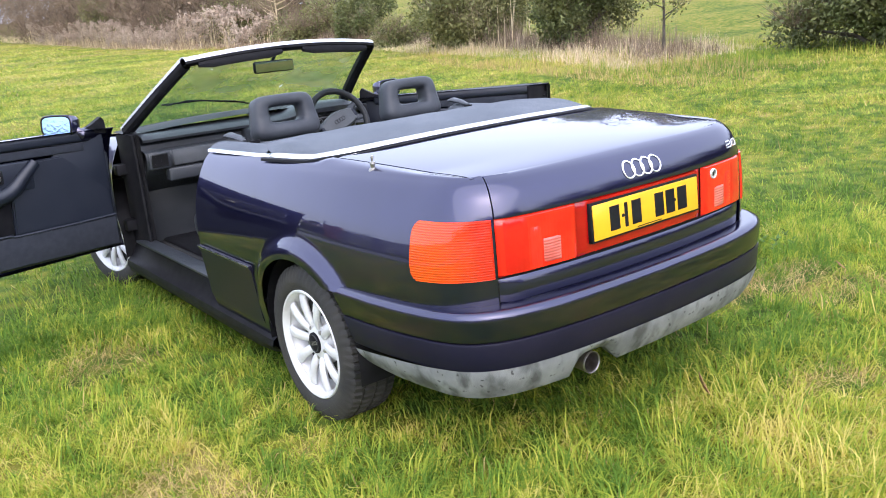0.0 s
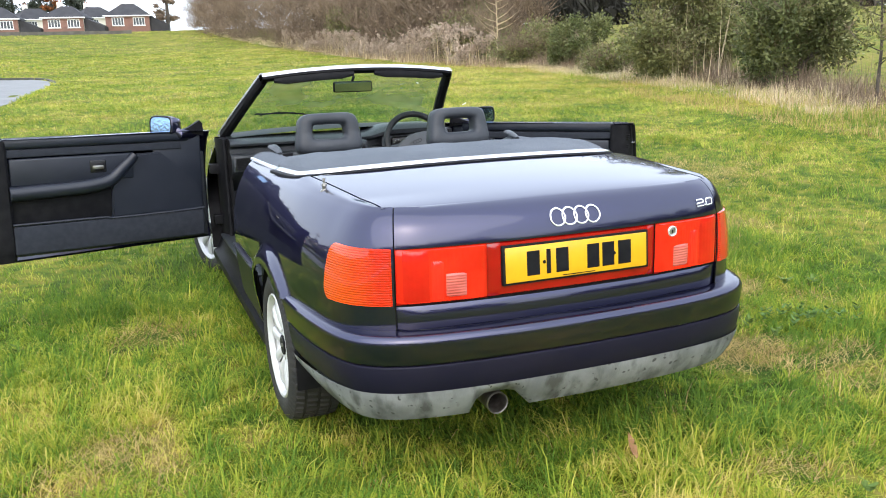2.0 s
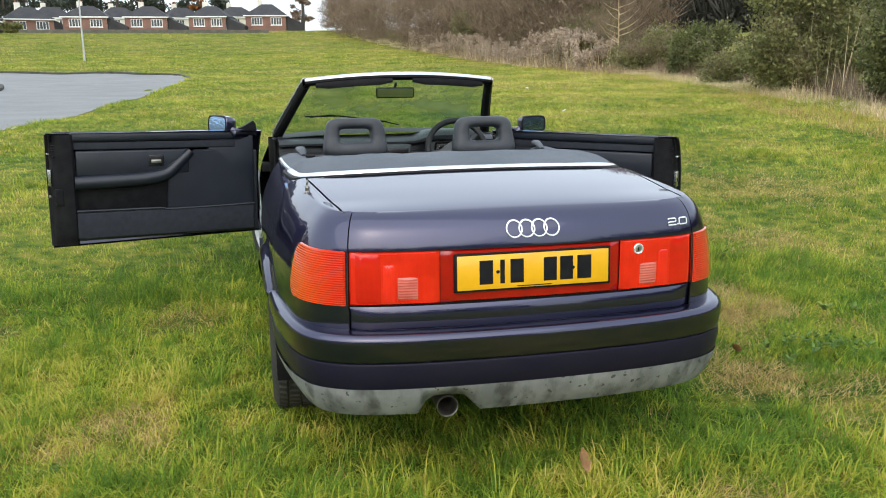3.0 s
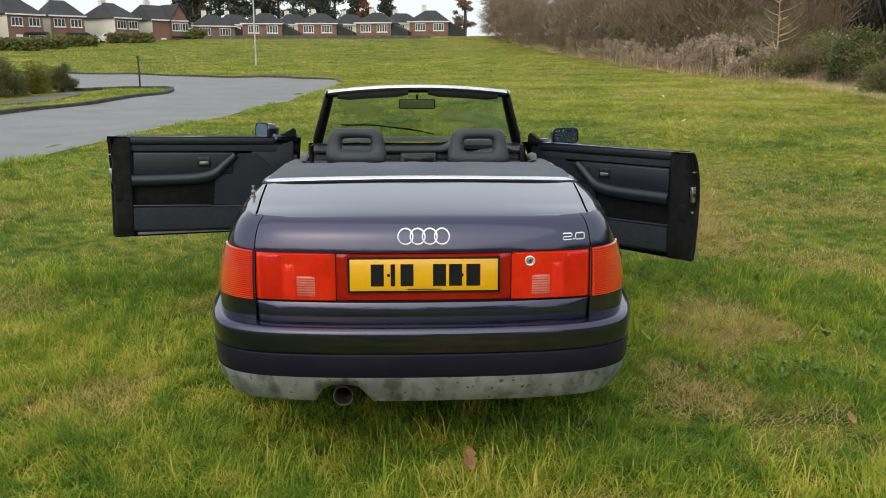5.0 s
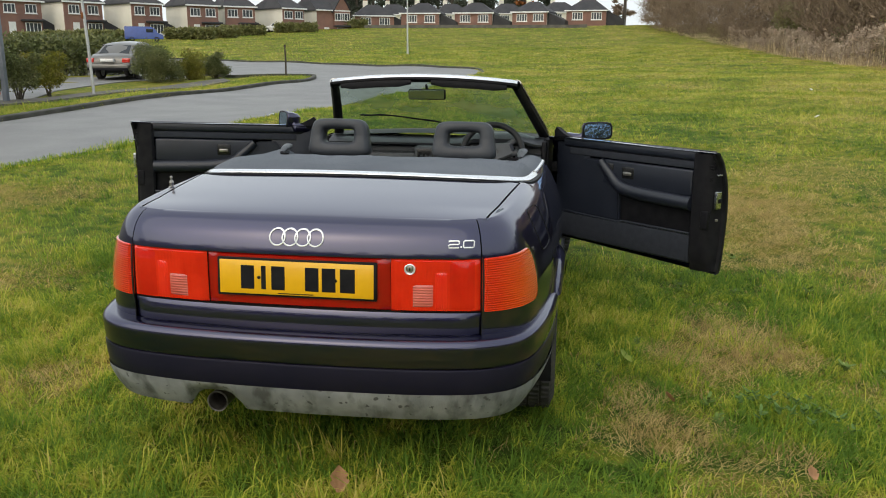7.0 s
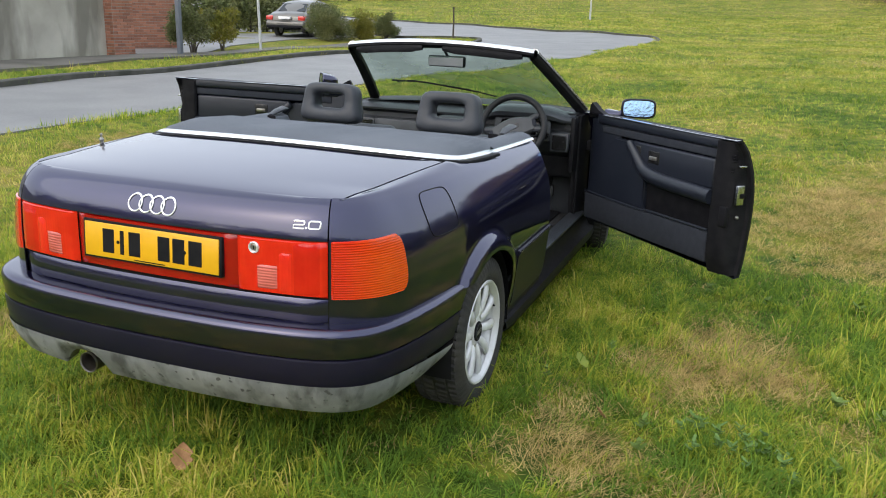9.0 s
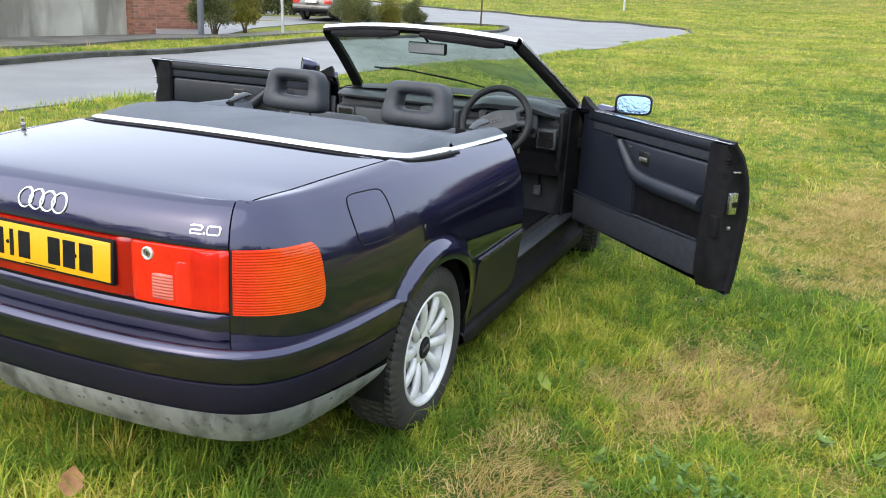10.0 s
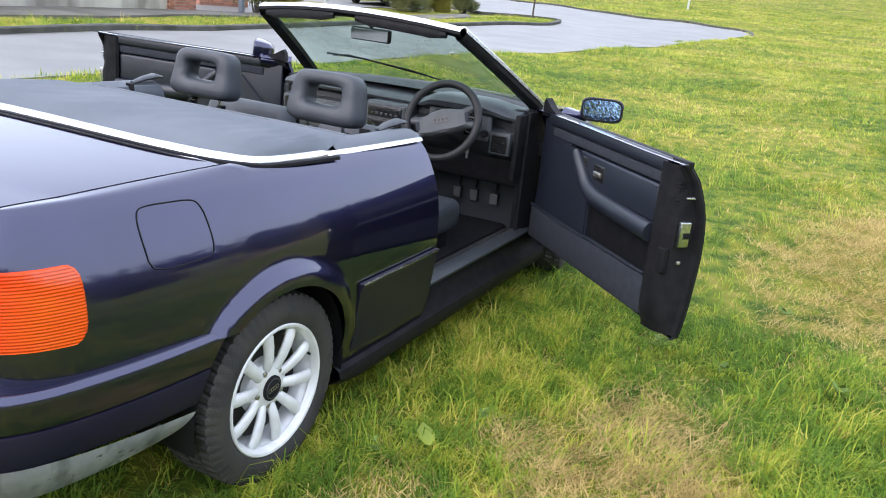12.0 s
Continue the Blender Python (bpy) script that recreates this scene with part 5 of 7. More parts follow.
# ---- doors ----
def build_door(side, hinge, opened, tilt):
    """A door modelled shut along its flank, then swung on its hinge."""
    hinge_shut = Vector((0.80, 3.055, 0))
    y0, y1 = 1.795, 3.06
    rows = []
    ys = [y0 + (y1 - y0) * i / 24 for i in range(25)]
    def low(y):
        return 0.24 + 0.02 * (y - y0)
    for y in ys:
        s = s_at_y(y)
        top = 0.925 - belt(y) + 0.02
        col = [skin(s, low(y) + (top - low(y)) * k / 14) for k in range(15)]
        col = [col[0] + Vector((-0.03, 0, -0.005))] + col + [col[-1] + Vector((-0.015, 0, 0.006)), col[-1] + Vector((-0.035, 0, 0.004))]
        rows.append(col)
    rows.insert(0, [p + Vector((-0.03, 0.002, 0)) for p in rows[0]])
    rows.append([p + Vector((-0.03, -0.002, 0)) for p in rows[-1]])
    shut = Matrix.Translation(-hinge_shut)
    swing = Matrix.Rotation(radians(opened), 4, "Z") @ Matrix.Rotation(radians(-tilt), 4, "X")
    flip = Matrix.Diagonal((side, 1, 1, 1))
    place = Matrix.Translation(hinge) @ flip @ swing @ shut
    def put(name, bm, mat, parent, label=""):
        bm.transform(place)
        return part(name, bm, mat, parent, label)
    door = put("door", grid(rows), PAINT, car, "open violet-blue door with a black inner panel")
    def slab(ya, yb, za, zb, xi, xo, bevel=0.01, taper=0.0):
        bm = boxed((xi, ya, za), (xo, yb, zb), bevel, 3)
        return bm
    # the rear shut face: skin flange, black return, slanted to the card
    rows = []
    for k in range(17):
        z = 0.25 + (0.918 - 0.25) * k / 16
        p = skin(s_at_y(y0 + 0.01), z)
        low_in = 0.03 * max(0, (0.34 - z) / 0.1)
        step = 0.008 if 0.60 < z < 0.74 or 0.77 < z < 0.83 else 0.0
        rows.append([(p.x - 0.003, y0 + 0.001, z), (p.x - 0.016, y0 - 0.006, z), (p.x - 0.028, y0 - 0.004, z), (p.x - 0.036, y0 + 0.012, z), (p.x - 0.055, y0 + 0.016 - step, z),
                     (0.735 + low_in, y0 + 0.03 - step, z), (0.712 + low_in, y0 + 0.060, z), (0.704 + low_in, y0 + 0.100, z), (0.703 + low_in, y0 + 0.132, z), (0.715 + low_in, y0 + 0.145, z)])
    put("shut_face", grid(rows), BLACK, door, "black shut face of the door")
    put("latch", slab(y0 - 0.002, y0 + 0.016, 0.615, 0.712, 0.738, 0.782, 0.003), CHROME, door, "bright steel door latch")
    put("latch_slot", slab(y0 - 0.006, y0 + 0.008, 0.648, 0.672, 0.752, 0.785, 0.003), BLACK, door)
    put("check_plate", slab(y0 - 0.002, y0 + 0.014, 0.800, 0.808, 0.742, 0.778, 0.002), CHROME, door)
    for z in (0.772, 0.786, 0.822, 0.836, 0.850):
        put("shut_rib", slab(y0 + 0.026, y0 + 0.064, z, z + 0.006, 0.722, 0.746, 0.002), BLACK, door)
    put("shut_pad", slab(y0 + 0.030, y0 + 0.075, 0.50, 0.60, 0.703, 0.730, 0.006), BLACK, door)
    put("striker_bolt", slab(y0 - 0.004, y0 + 0.010, 0.545, 0.560, 0.748, 0.763, 0.004), STEEL, door)
    put("inner_casing", slab(y0 + 0.06, y1 - 0.02, 0.27, 0.80, 0.765, 0.79, 0.012), DASH, door)
    # the card: top roll, grey band, pad, armrest, dark pocket, carpeted foot
    put("top_roll", slab(y0 + 0.125, y1 - 0.12, 0.872, 0.931, 0.712, 0.758, 0.018), CARD, door, "padded black top roll")
    put("upper_band", slab(y0 + 0.138, y1 - 0.17, 0.826, 0.870, 0.722, 0.75, 0.006), CARD_GREY, door, "grey vinyl band")
    put("door_pad", slab(y0 + 0.150, y1 - 0.46, 0.668, 0.820, 0.716, 0.75, 0.012), CARD, door, "dark blue vinyl pad")
    bm = bmesh.new()
    shape = [(y1 - 0.06, 0.452), (y1 - 0.60, 0.452), (y1 - 0.59, 0.64), (y1 - 0.43, 0.812), (y1 - 0.30, 0.815), (y1 - 0.08, 0.60)]
    fa, fb = [bm.verts.new((0.719, y, z)) for y, z in shape], [bm.verts.new((0.75, y, z)) for y, z in shape]
    bm.faces.new(fa)
    bm.faces.new(fb[::-1])
    for i in range(6):
        bm.faces.new((fa[i], fa[(i + 1) % 6], fb[(i + 1) % 6], fb[i]))
    bmesh.ops.bevel(bm, geom=[e for e in bm.edges if all(v.co.x < 0.73 for v in e.verts)], offset=0.008, segments=2, affect="EDGES")
    put("speaker_panel", bm, CARD, door, "dark blue front panel over the speaker")
    put("front_panel", slab(y1 - 0.34, y1 - 0.05, 0.452, 0.90, 0.730, 0.76, 0.01), CARD, door)
    # the pocket's inner shade is put into this panel's black
    put("pocket_back", slab(y0 + 0.138, y1 - 0.58, 0.45, 0.668, 0.742, 0.752, 0.004), BLACK, door, "door pocket back, black in place of shadow")
    arm = [(y0 + 0.14, 0.632), (y0 + 0.30, 0.636), (y0 + 0.54, 0.645), (y0 + 0.665, 0.672), (y0 + 0.74, 0.735), (y0 + 0.815, 0.806)]
    line = smooth_line(arm, 5)
    bm = tube([(0.706, y, z) for y, z in line], [0.035 if i < 12 else 0.035 - 0.012 * (i - 12) / 13 for i in range(len(line))], 12, flat=1.15)
    put("armrest", bm, CARD, door, "black padded armrest and pull")
    put("switch_panel", slab(y0 + 0.72, y0 + 0.79, 0.715, 0.80, 0.712, 0.73, 0.006), DIAL, door) if side > 0 else None
    lip = smooth_line([(y0 + 0.14, 0.462), (y0 + 0.4, 0.460), (y0 + 0.62, 0.458), (y0 + 0.67, 0.450), (y1 - 0.30, 0.452), (y1 - 0.06, 0.458)], 4)
    put("pocket_lip", tube([(0.708, y, z) for y, z in lip], 0.007, 8), CARD, door)
    put("map_pocket", slab(y0 + 0.138, y1 - 0.06, 0.29, 0.452, 0.705, 0.75, 0.012), CARD_GREY, door, "grey carpeted lower door pocket")
    cup = put("handle_recess", slab(y0 + 0.562, y0 + 0.652, 0.718, 0.790, 0.7115, 0.73, 0.006), DIAL, door)
    put("door_release", slab(y0 + 0.575, y0 + 0.636, 0.738, 0.760, 0.702, 0.716, 0.005), STEEL, cup, "silver door release lever")
    # front corner sail and the mirror
    rows = [[(x, y, z) for y, z in ((y1 - 0.20, 0.925), (y1 - 0.12, 0.95), (y1 - 0.05, 0.99), (y1 - 0.035, 0.97), (y1 - 0.03, 0.90))] for x in (0.72, 0.755)]
    bm = bmesh.new()
    a = [bm.verts.new(p) for p in rows[0]]
    b = [bm.verts.new(p) for p in rows[1]]
    bm.faces.new(a)
    bm.faces.new(b[::-1])
    for i in range(5):
        bm.faces.new((a[i], a[(i + 1) % 5], b[(i + 1) % 5], b[i]))
    put("corner_sail", bm, BLACK, door, "black triangular mirror sail")
    put("window_seal", slab(y0 + 0.045, y1 - 0.06, 0.908, 0.931, 0.746, 0.782, 0.006), BLACK, door)
    return door, place


door_r, place_r = build_door(1, Vector((0.815, 3.035, 0.02)), 46.8, 0.3)
door_l, place_l = build_door(-1, Vector((-0.862, 3.055, 0.055)), 76.0, 1.6)


def door_mirror(side, centre, facing, door, lift=0):
    """A wing mirror: a body-coloured shell with its glass toward the tail."""
    m = pose(*centre, 0, 0, facing) @ pose(0, 0, 0, lift, 0, 0)
    rows = []
    for y, w, h in ((-0.045, 0.098, 0.054), (-0.04, 0.102, 0.058), (0.0, 0.100, 0.056), (0.035, 0.086, 0.047), (0.062, 0.055, 0.03), (0.07, 0.01, 0.006)):
        ring = []
        for i in range(24):
            a = 2 * math.pi * i / 24
            c, s = math.cos(a), math.sin(a)
            k = (abs(c) ** 5 + abs(s) ** 5) ** (-0.2)
            ring.append(m @ Vector((w * c * k, y, h * s * k)))
        rows.append(ring)
    shell = part("door_mirror", grid(rows, None, True), PAINT, door, "violet-blue door mirror shell")
    def oval(w, h, y):
        out = []
        for i in range(28):
            c, q = math.cos(2 * math.pi * i / 28), math.sin(2 * math.pi * i / 28)
            k = (abs(c) ** 4.5 + abs(q) ** 4.5) ** (-1 / 4.5)
            out.append(m @ Vector((w * c * k, y, h * q * k)))
        return out
    part("mirror_rim", grid([oval(0.098, 0.055, -0.044), oval(0.097, 0.054, -0.0475), oval(0.090, 0.047, -0.0475), oval(0.0895, 0.0465, -0.044)], None, True), BLACK, shell)
    part("mirror_glass", grid([oval(0.090, 0.047, -0.0455), oval(0.045, 0.0235, -0.0457), oval(0.0005, 0.0005, -0.0458)], None, True), MIRROR, shell, "wet reflecting mirror glass", angle=180)
    foot_at = Vector((side * 0.86, centre[1] + 0.03, centre[2] - 0.06))
    part("mirror_foot", tube([m @ Vector((-side * 0.06, 0.0, -0.02)), m @ Vector((-side * 0.10, 0.01, -0.05)), foot_at], [0.03, 0.032, 0.045], 10), PAINT, shell)


door_mirror(1, (1.045, 3.06, 0.980), 15, door_r, -4.5)
door_mirror(-1, (-1.05, 3.02, 1.022), -54, door_l, -6)


# ---- plants ----
RNG = np.random.default_rng(7)
LEAF_DARK = material("dark_hedge_leaves", (0.104, 0.128, 0.044), (0.172, 0.176, 0.066), 1.2, 0.5, island=0.45, spec=0.3)
LEAF_MID = material("olive_shrub_leaves", (0.150, 0.168, 0.058), (0.225, 0.215, 0.084), 1.5, 0.5, island=0.4, spec=0.3)
LEAF_GOLD = material("yellow_green_shrub_leaves", (0.15, 0.16, 0.022), (0.22, 0.2, 0.03), 1.5, 0.5, island=0.35, spec=0.3)
BROWN_TWIG = material("brown_winter_twigs", (0.25, 0.19, 0.135), (0.165, 0.12, 0.085), 0.6, 0.9, island=0.4, spec=0.1)
DRY_STEM = material("pale_dry_stems", (0.74, 0.61, 0.40), (0.58, 0.46, 0.29), 0.9, 0.9, island=0.35, spec=0.1)
RUSSET = material("russet_dead_stems", (0.40, 0.29, 0.20), (0.30, 0.205, 0.145), 0.5, 0.9, island=0.4, spec=0.1)
PLUME = material("pale_reed_plumes", (0.50, 0.41, 0.32), (0.40, 0.31, 0.24), 0.7, 0.95, island=0.25, spec=0.1)
CONIFER = material("dark_conifer_needles", (0.060, 0.074, 0.058), (0.088, 0.098, 0.080), 0.4, 0.8, island=0.4, spec=0.1)
COPPER = material("copper_autumn_leaves", (0.26, 0.10, 0.035), (0.18, 0.07, 0.03), 0.5, 0.8, island=0.3, spec=0.1)
BARK = material("grey_brown_bark", (0.10, 0.085, 0.07), (0.06, 0.05, 0.04), 6, 0.9, bump=0.5, fine=60)
FAR_WOOD = material("far_winter_wood", (0.055, 0.052, 0.045), (0.035, 0.036, 0.03), 0.15, 0.95, island=0.4, spec=0.1)
BLADE = material("grass_blades", (0.1, 0.17, 0.03), None, 3, 0.6, spec=0.12)
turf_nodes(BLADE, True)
BLADE_FAR = material("far_grass_blades", (0.1, 0.17, 0.03), None, 3, 0.6, spec=0.12)
turf_nodes(BLADE_FAR, True, 1.62, 0.26)
[k for k in BLADE_FAR.node_tree.nodes if k.bl_idname == "ShaderNodeHueSaturation"][0].inputs["Saturation"].default_value = 0.97
STRAW = material("dry_straw_blades", (0.60, 0.45, 0.20), (0.40, 0.29, 0.115), 7.0, 0.75, island=0.4, spec=0.1)


def let_light_through(m, share):
    """Thin leaves pass some light to their far side."""
    n, l = m.node_tree.nodes, m.node_tree.links
    b, out = n["Principled BSDF"], n["Material Output"]
    thin, mix = n.new("ShaderNodeBsdfTranslucent"), n.new("ShaderNodeMixShader")
    mix.inputs[0].default_value = share
    l.new(b.inputs["Base Color"].links[0].from_socket, thin.inputs["Color"])
    l.new(b.outputs[0], mix.inputs[1])
    l.new(thin.outputs[0], mix.inputs[2])
    l.new(mix.outputs[0], out.inputs["Surface"])


for leafy, share in ((BLADE, 0.5), (BLADE_FAR, 0.45), (STRAW, 0.45), (LEAF_DARK, 0.25), (LEAF_MID, 0.3), (LEAF_GOLD, 0.35), (DRY_STEM, 0.3), (PLUME, 0.35)):
    let_light_through(leafy, share)


def quads(centre, along, across):
    """Diamond-shaped leaves from centres and two half axes."""
    v = np.stack([centre - along, centre + across - along * 0.1, centre + along, centre - across - along * 0.1], 1).reshape(-1, 3)
    return v, np.arange(len(v)).reshape(-1, 4)


def unit(v):
    return v / np.maximum(1e-9, np.linalg.norm(v, axis=-1, keepdims=True))


def leaf_cloud(blobs, count, size, shell=0.55):
    """Leaves scattered through a set of ellipsoids (x, y, z, rx, ry, rz), thicker towards their skins."""
    blobs = np.asarray(blobs, float)
    weight = np.prod(blobs[:, 3:], 1) ** 0.67
    pick = RNG.choice(len(blobs), count, p=weight / weight.sum())
    d = unit(RNG.normal(size=(count, 3)))
    r = shell + (1 - shell) * RNG.random((count, 1)) ** 0.7
    r *= 1 + 0.16 * RNG.normal(size=(count, 1))
    c = blobs[pick, :3] + d * r * blobs[pick, 3:]
    a = unit(d + RNG.normal(size=(count, 3)) * 0.9 + (0, 0, 0.2))
    b = unit(np.cross(a, RNG.normal(size=(count, 3))))
    s = size * (0.6 + 0.8 * RNG.random((count, 1)))
    return quads(c, a * s, b * s * 0.5)


def blades(x, y, z, height, width, lean, azimuth, droop=0.5, far=False):
    """Curved grass blades: two quads narrowing to a tip, joined as triangles; far off, one triangle each."""
    n = len(x)
    root = np.stack([x, y, z], 1)
    d = np.stack([np.cos(azimuth), np.sin(azimuth), np.zeros(n)], 1)
    side = np.stack([-np.sin(azimuth), np.cos(azimuth), np.zeros(n)], 1) * (width / 2)[:, None]
    h, ln = height[:, None], lean[:, None]
    up = np.array((0, 0, 1.0))
    mid = root + up * h * 0.6 * np.cos(ln * 0.6) + d * h * 0.6 * np.sin(ln * 0.6)
    tip = mid + up * h * 0.45 * np.cos(ln * (1 + droop)) + d * h * 0.5 * np.sin(np.minimum(ln * (1 + droop), 1.7))
    if far:
        return np.stack([root - side, root + side, tip], 1).reshape(-1, 3), np.arange(n * 3).reshape(-1, 3)
    v = np.stack([root - side, root + side, mid - side * 0.75, mid + side * 0.75, tip], 1).reshape(-1, 3)
    i = np.arange(n)[:, None] * 5
    f = np.concatenate([i + (0, 1, 3), i + (0, 3, 2), i + (2, 3, 4)], 1).reshape(-1, 3)
    return v, f


STRAW_SPOTS = [(1.70, 2.02, 0.22), (1.60, 1.50, 0.28), (1.42, 1.42, 0.16), (1.98, 1.50, 0.18), (1.88, 1.78, 0.24), (1.62, 1.25, 0.16), (1.23, 0.58, 0.22), (1.36, 0.62, 0.18), (1.20, 0.93, 0.16), (2.42, 3.65, 0.36), (2.46, 4.35, 0.55), (2.5, 5.2, 0.64), (2.66, 6.0, 0.55), (2.0, 3.35, 0.16),
               (-1.46, 0.70, 0.22), (-1.27, 2.05, 0.2), (1.62, 0.22, 0.24), (0.61, -0.33, 0.12), (2.22, 1.15, 0.16),
               (4.4, 5.2, 0.7), (3.0, 3.0, 0.35), (3.6, 7.5, 0.9), (-4.5, 5, 0.6), (-2.6, 2.2, 0.3)]


def wave(x, y, k, a):
    return np.sin(x * k + 1.7 * np.sin(y * k * 0.7 + a)) * np.sin(y * k * 1.1 + 1.3 * np.sin(x * k * 0.6 + 2 * a))


def straw_weight(x, y):
    w = np.zeros(len(x))
    for cx, cy, r in STRAW_SPOTS:
        d = np.hypot(x - cx, y - cy) / (1.22 * r) * (1 + 0.5 * wave(x, y, 7, cx) + 0.35 * wave(x, y, 19, cy))
        w = np.maximum(w, np.clip(1.22 - d, 0, 0.86))
    return w


def on_grass(x, y):
    """Away from the road, the car's wheels and sills."""
    ok = ~inside(ROAD_RING, x, y) & ~((x < -12.4) & (y < 30))
    for s in (-1, 1):
        ok &= ~((np.abs(x - s * 0.745) < 0.10) & (np.abs(y - HUB_Y) < 0.13))
    return ok


def fade_in(x, y, x0, x1, y0, y1):
    """Thins the grass out towards the rim of its field, so that fields blend."""
    rim = np.minimum(np.minimum(x - x0, x1 - x), np.minimum(y - y0, y1 - y))
    return np.clip(rim / 0.8 + 0.08, 0, 1)


def grass_field(name, count, x0, x1, y0, y1, h, w, near=None, label="", far=True, mat=None):
    x, y = RNG.uniform(x0, x1, count), RNG.uniform(y0, y1, count)
    keep = on_grass(x, y) & (RNG.random(count) < fade_in(x, y, x0, x1, y0, y1))
    if near is not None:
        keep &= near(x, y)
    x, y = x[keep], y[keep]
    n = len(x)
    tuft = np.clip(0.42 + 0.5 * wave(x, y, 3.1, 0.4) + 0.3 * wave(x, y, 8.3, 2.0), 0, 1.2)
    dry = straw_weight(x, y)
    under = (np.abs(x) < 0.75) & (y > 0.25) & (y < 4.0)
    height = h * (0.55 + 0.9 * RNG.random(n)) * (0.55 + 1.0 * tuft ** 2) * (1 - 0.6 * dry) * np.where(under, 0.7, 1)
    width = w * (0.6 + 0.8 * RNG.random(n))
    sweep = 2.5 * wave(x, y, 2.2, 1.1) + 1.2 * wave(x, y, 6.0, 0.2)
    azimuth = sweep + RNG.normal(0, 1.0, n) + 3.0
    lean = np.clip(0.45 + 0.85 * RNG.random(n) + 0.45 * dry * RNG.random(n), 0, 1.45)
    z = land(x, y) - 0.005
    green = RNG.random(n) > dry * 0.78 + 0.02
    for tag, pick, m in (("", green, mat or BLADE), ("straw_", ~green, STRAW)):
        v, f = blades(x[pick], y[pick], z[pick], height[pick], width[pick], lean[pick] * (1 if not tag else 1.25), azimuth[pick], 0.7, far)
        ob = raw_mesh(tag + name, v, f, m)
        tagged(ob, ("dry straw blades " if tag else "green meadow grass ") + label, "grass", kind="stuff")


def grass_tufts(name, tufts, each, x0, x1, y0, y1, h, w, label):
    """Long limp blades fanning out of tufts, lying over one another, with straw in the bare spots."""
    tx, ty = RNG.uniform(x0, x1, tufts), RNG.uniform(y0, y1, tufts)
    comb = 2.6 * wave(tx, ty, 1.7, 1.1) + RNG.normal(0, 0.8, tufts)
    big = np.clip(0.78 + 0.42 * wave(tx, ty, 3.1, 0.4) + 0.36 * RNG.normal(size=tufts), 0.28, 1.9)
    k = np.repeat(np.arange(tufts), each)
    n = len(k)
    ox, oy = RNG.normal(0, 0.028, n) * big[k], RNG.normal(0, 0.028, n) * big[k]
    x, y = tx[k] + ox, ty[k] + oy
    azimuth = np.where(RNG.random(n) < 0.55, np.arctan2(oy, ox), comb[k]) + RNG.normal(0, 0.55, n)
    height = h * big[k] * RNG.uniform(0.45, 1.25, n)
    dry = straw_weight(x, y)
    under = (np.abs(x) < 0.75) & (y > 0.25) & (y < 4.0)
    height = height * np.where(under, 0.6, 1) * (1 - 0.35 * dry)
    lean = np.clip(RNG.normal(1.04, 0.26, n), 0.25, 1.48)
    keep = on_grass(x, y) & (RNG.random(n) > dry * 0.78) & (RNG.random(n) < fade_in(x, y, x0, x1, y0, y1))
    x, y, height, lean, azimuth = x[keep], y[keep], height[keep], lean[keep], azimuth[keep]
    pale = RNG.random(len(x)) < 0.04 + 0.5 * dry[keep]
    width = w * RNG.uniform(0.6, 1.3, len(x))
    z = land(x, y) - 0.005
    height, lean = height * np.where(pale, 0.75, 1), np.where(pale, np.clip(lean * 1.4, 0, 1.5), lean)
    for tag, pick, m in (("", ~pale, BLADE), ("straw_", pale, STRAW)):
        v, f = blades(x[pick], y[pick], z[pick], height[pick], width[pick], lean[pick], azimuth[pick], 0.6)
        tagged(raw_mesh(tag + name, v, f, m), ("dry straw blades " if tag else "long limp green grass ") + label, "grass", kind="stuff")


grass_tufts("grass_near", 10400, 22, -2.9, 3.2, -1.5, 3.4, 0.115, 0.0048, "round the car's tail")


def straw_patches(name, spots, density, label):
    """Loose flattened straw thatch over the bare spots."""
    xs, ys = [], []
    for cx, cy, r in spots:
        n = int(density * min(r, 0.6) ** 2)
        a, q = RNG.uniform(0, 2 * math.pi, n), r * 1.5 * np.sqrt(RNG.random(n))
        xs.append(cx + q * np.cos(a))
        ys.append(cy + q * np.sin(a))
    x, y = np.concatenate(xs), np.concatenate(ys)
    ok = RNG.random(len(x)) < 0.03 + straw_weight(x, y)
    x, y = x[ok], y[ok]
    comb = 2.4 * wave(x, y, 5.5, 0.7)
    n = len(x)
    v, f = blades(x, y, land(x, y) + RNG.uniform(0.004, 0.034, n), RNG.uniform(0.035, 0.105, n), RNG.uniform(0.0020, 0.0038, n), RNG.uniform(1.44, 1.66, n), comb + RNG.normal(0, 1.2, n), 0.0, True)
    tagged(raw_mesh(name, v, f, STRAW), label, "straw", kind="stuff")


straw_patches("straw_thatch", STRAW_SPOTS, 25000, "loose flattened tan straw on bare spots")
grass_field("grass_fine", 140000, -2.8, 3.1, -1.3, 3.2, 0.065, 0.0040, None, "low among the tufts")
grass_field("grass_beside", 122000, -6.3, 6.6, -4.0, 7.8, 0.085, 0.0060, lambda x, y: (x < -2.2) | (x > 2.5) | (y > 2.6) | (y < -0.8), "beside the car", False, BLADE_FAR)
grass_field("grass_slope", 90000, 5.6, 12.0, -5.0, 7.8, 0.085, 0.011, None, "toward the hedge", True, BLADE_FAR)
grass_field("grass_beyond", 190000, -8, 13.5, 6.6, 23.0, 0.085, 0.014, None, "farther over the meadow", True, BLADE_FAR)
grass_field("grass_mid", 90000, -12, 15.5, 21.6, 43.0, 0.10, 0.026, None, "over the middle meadow", True, BLADE_FAR)
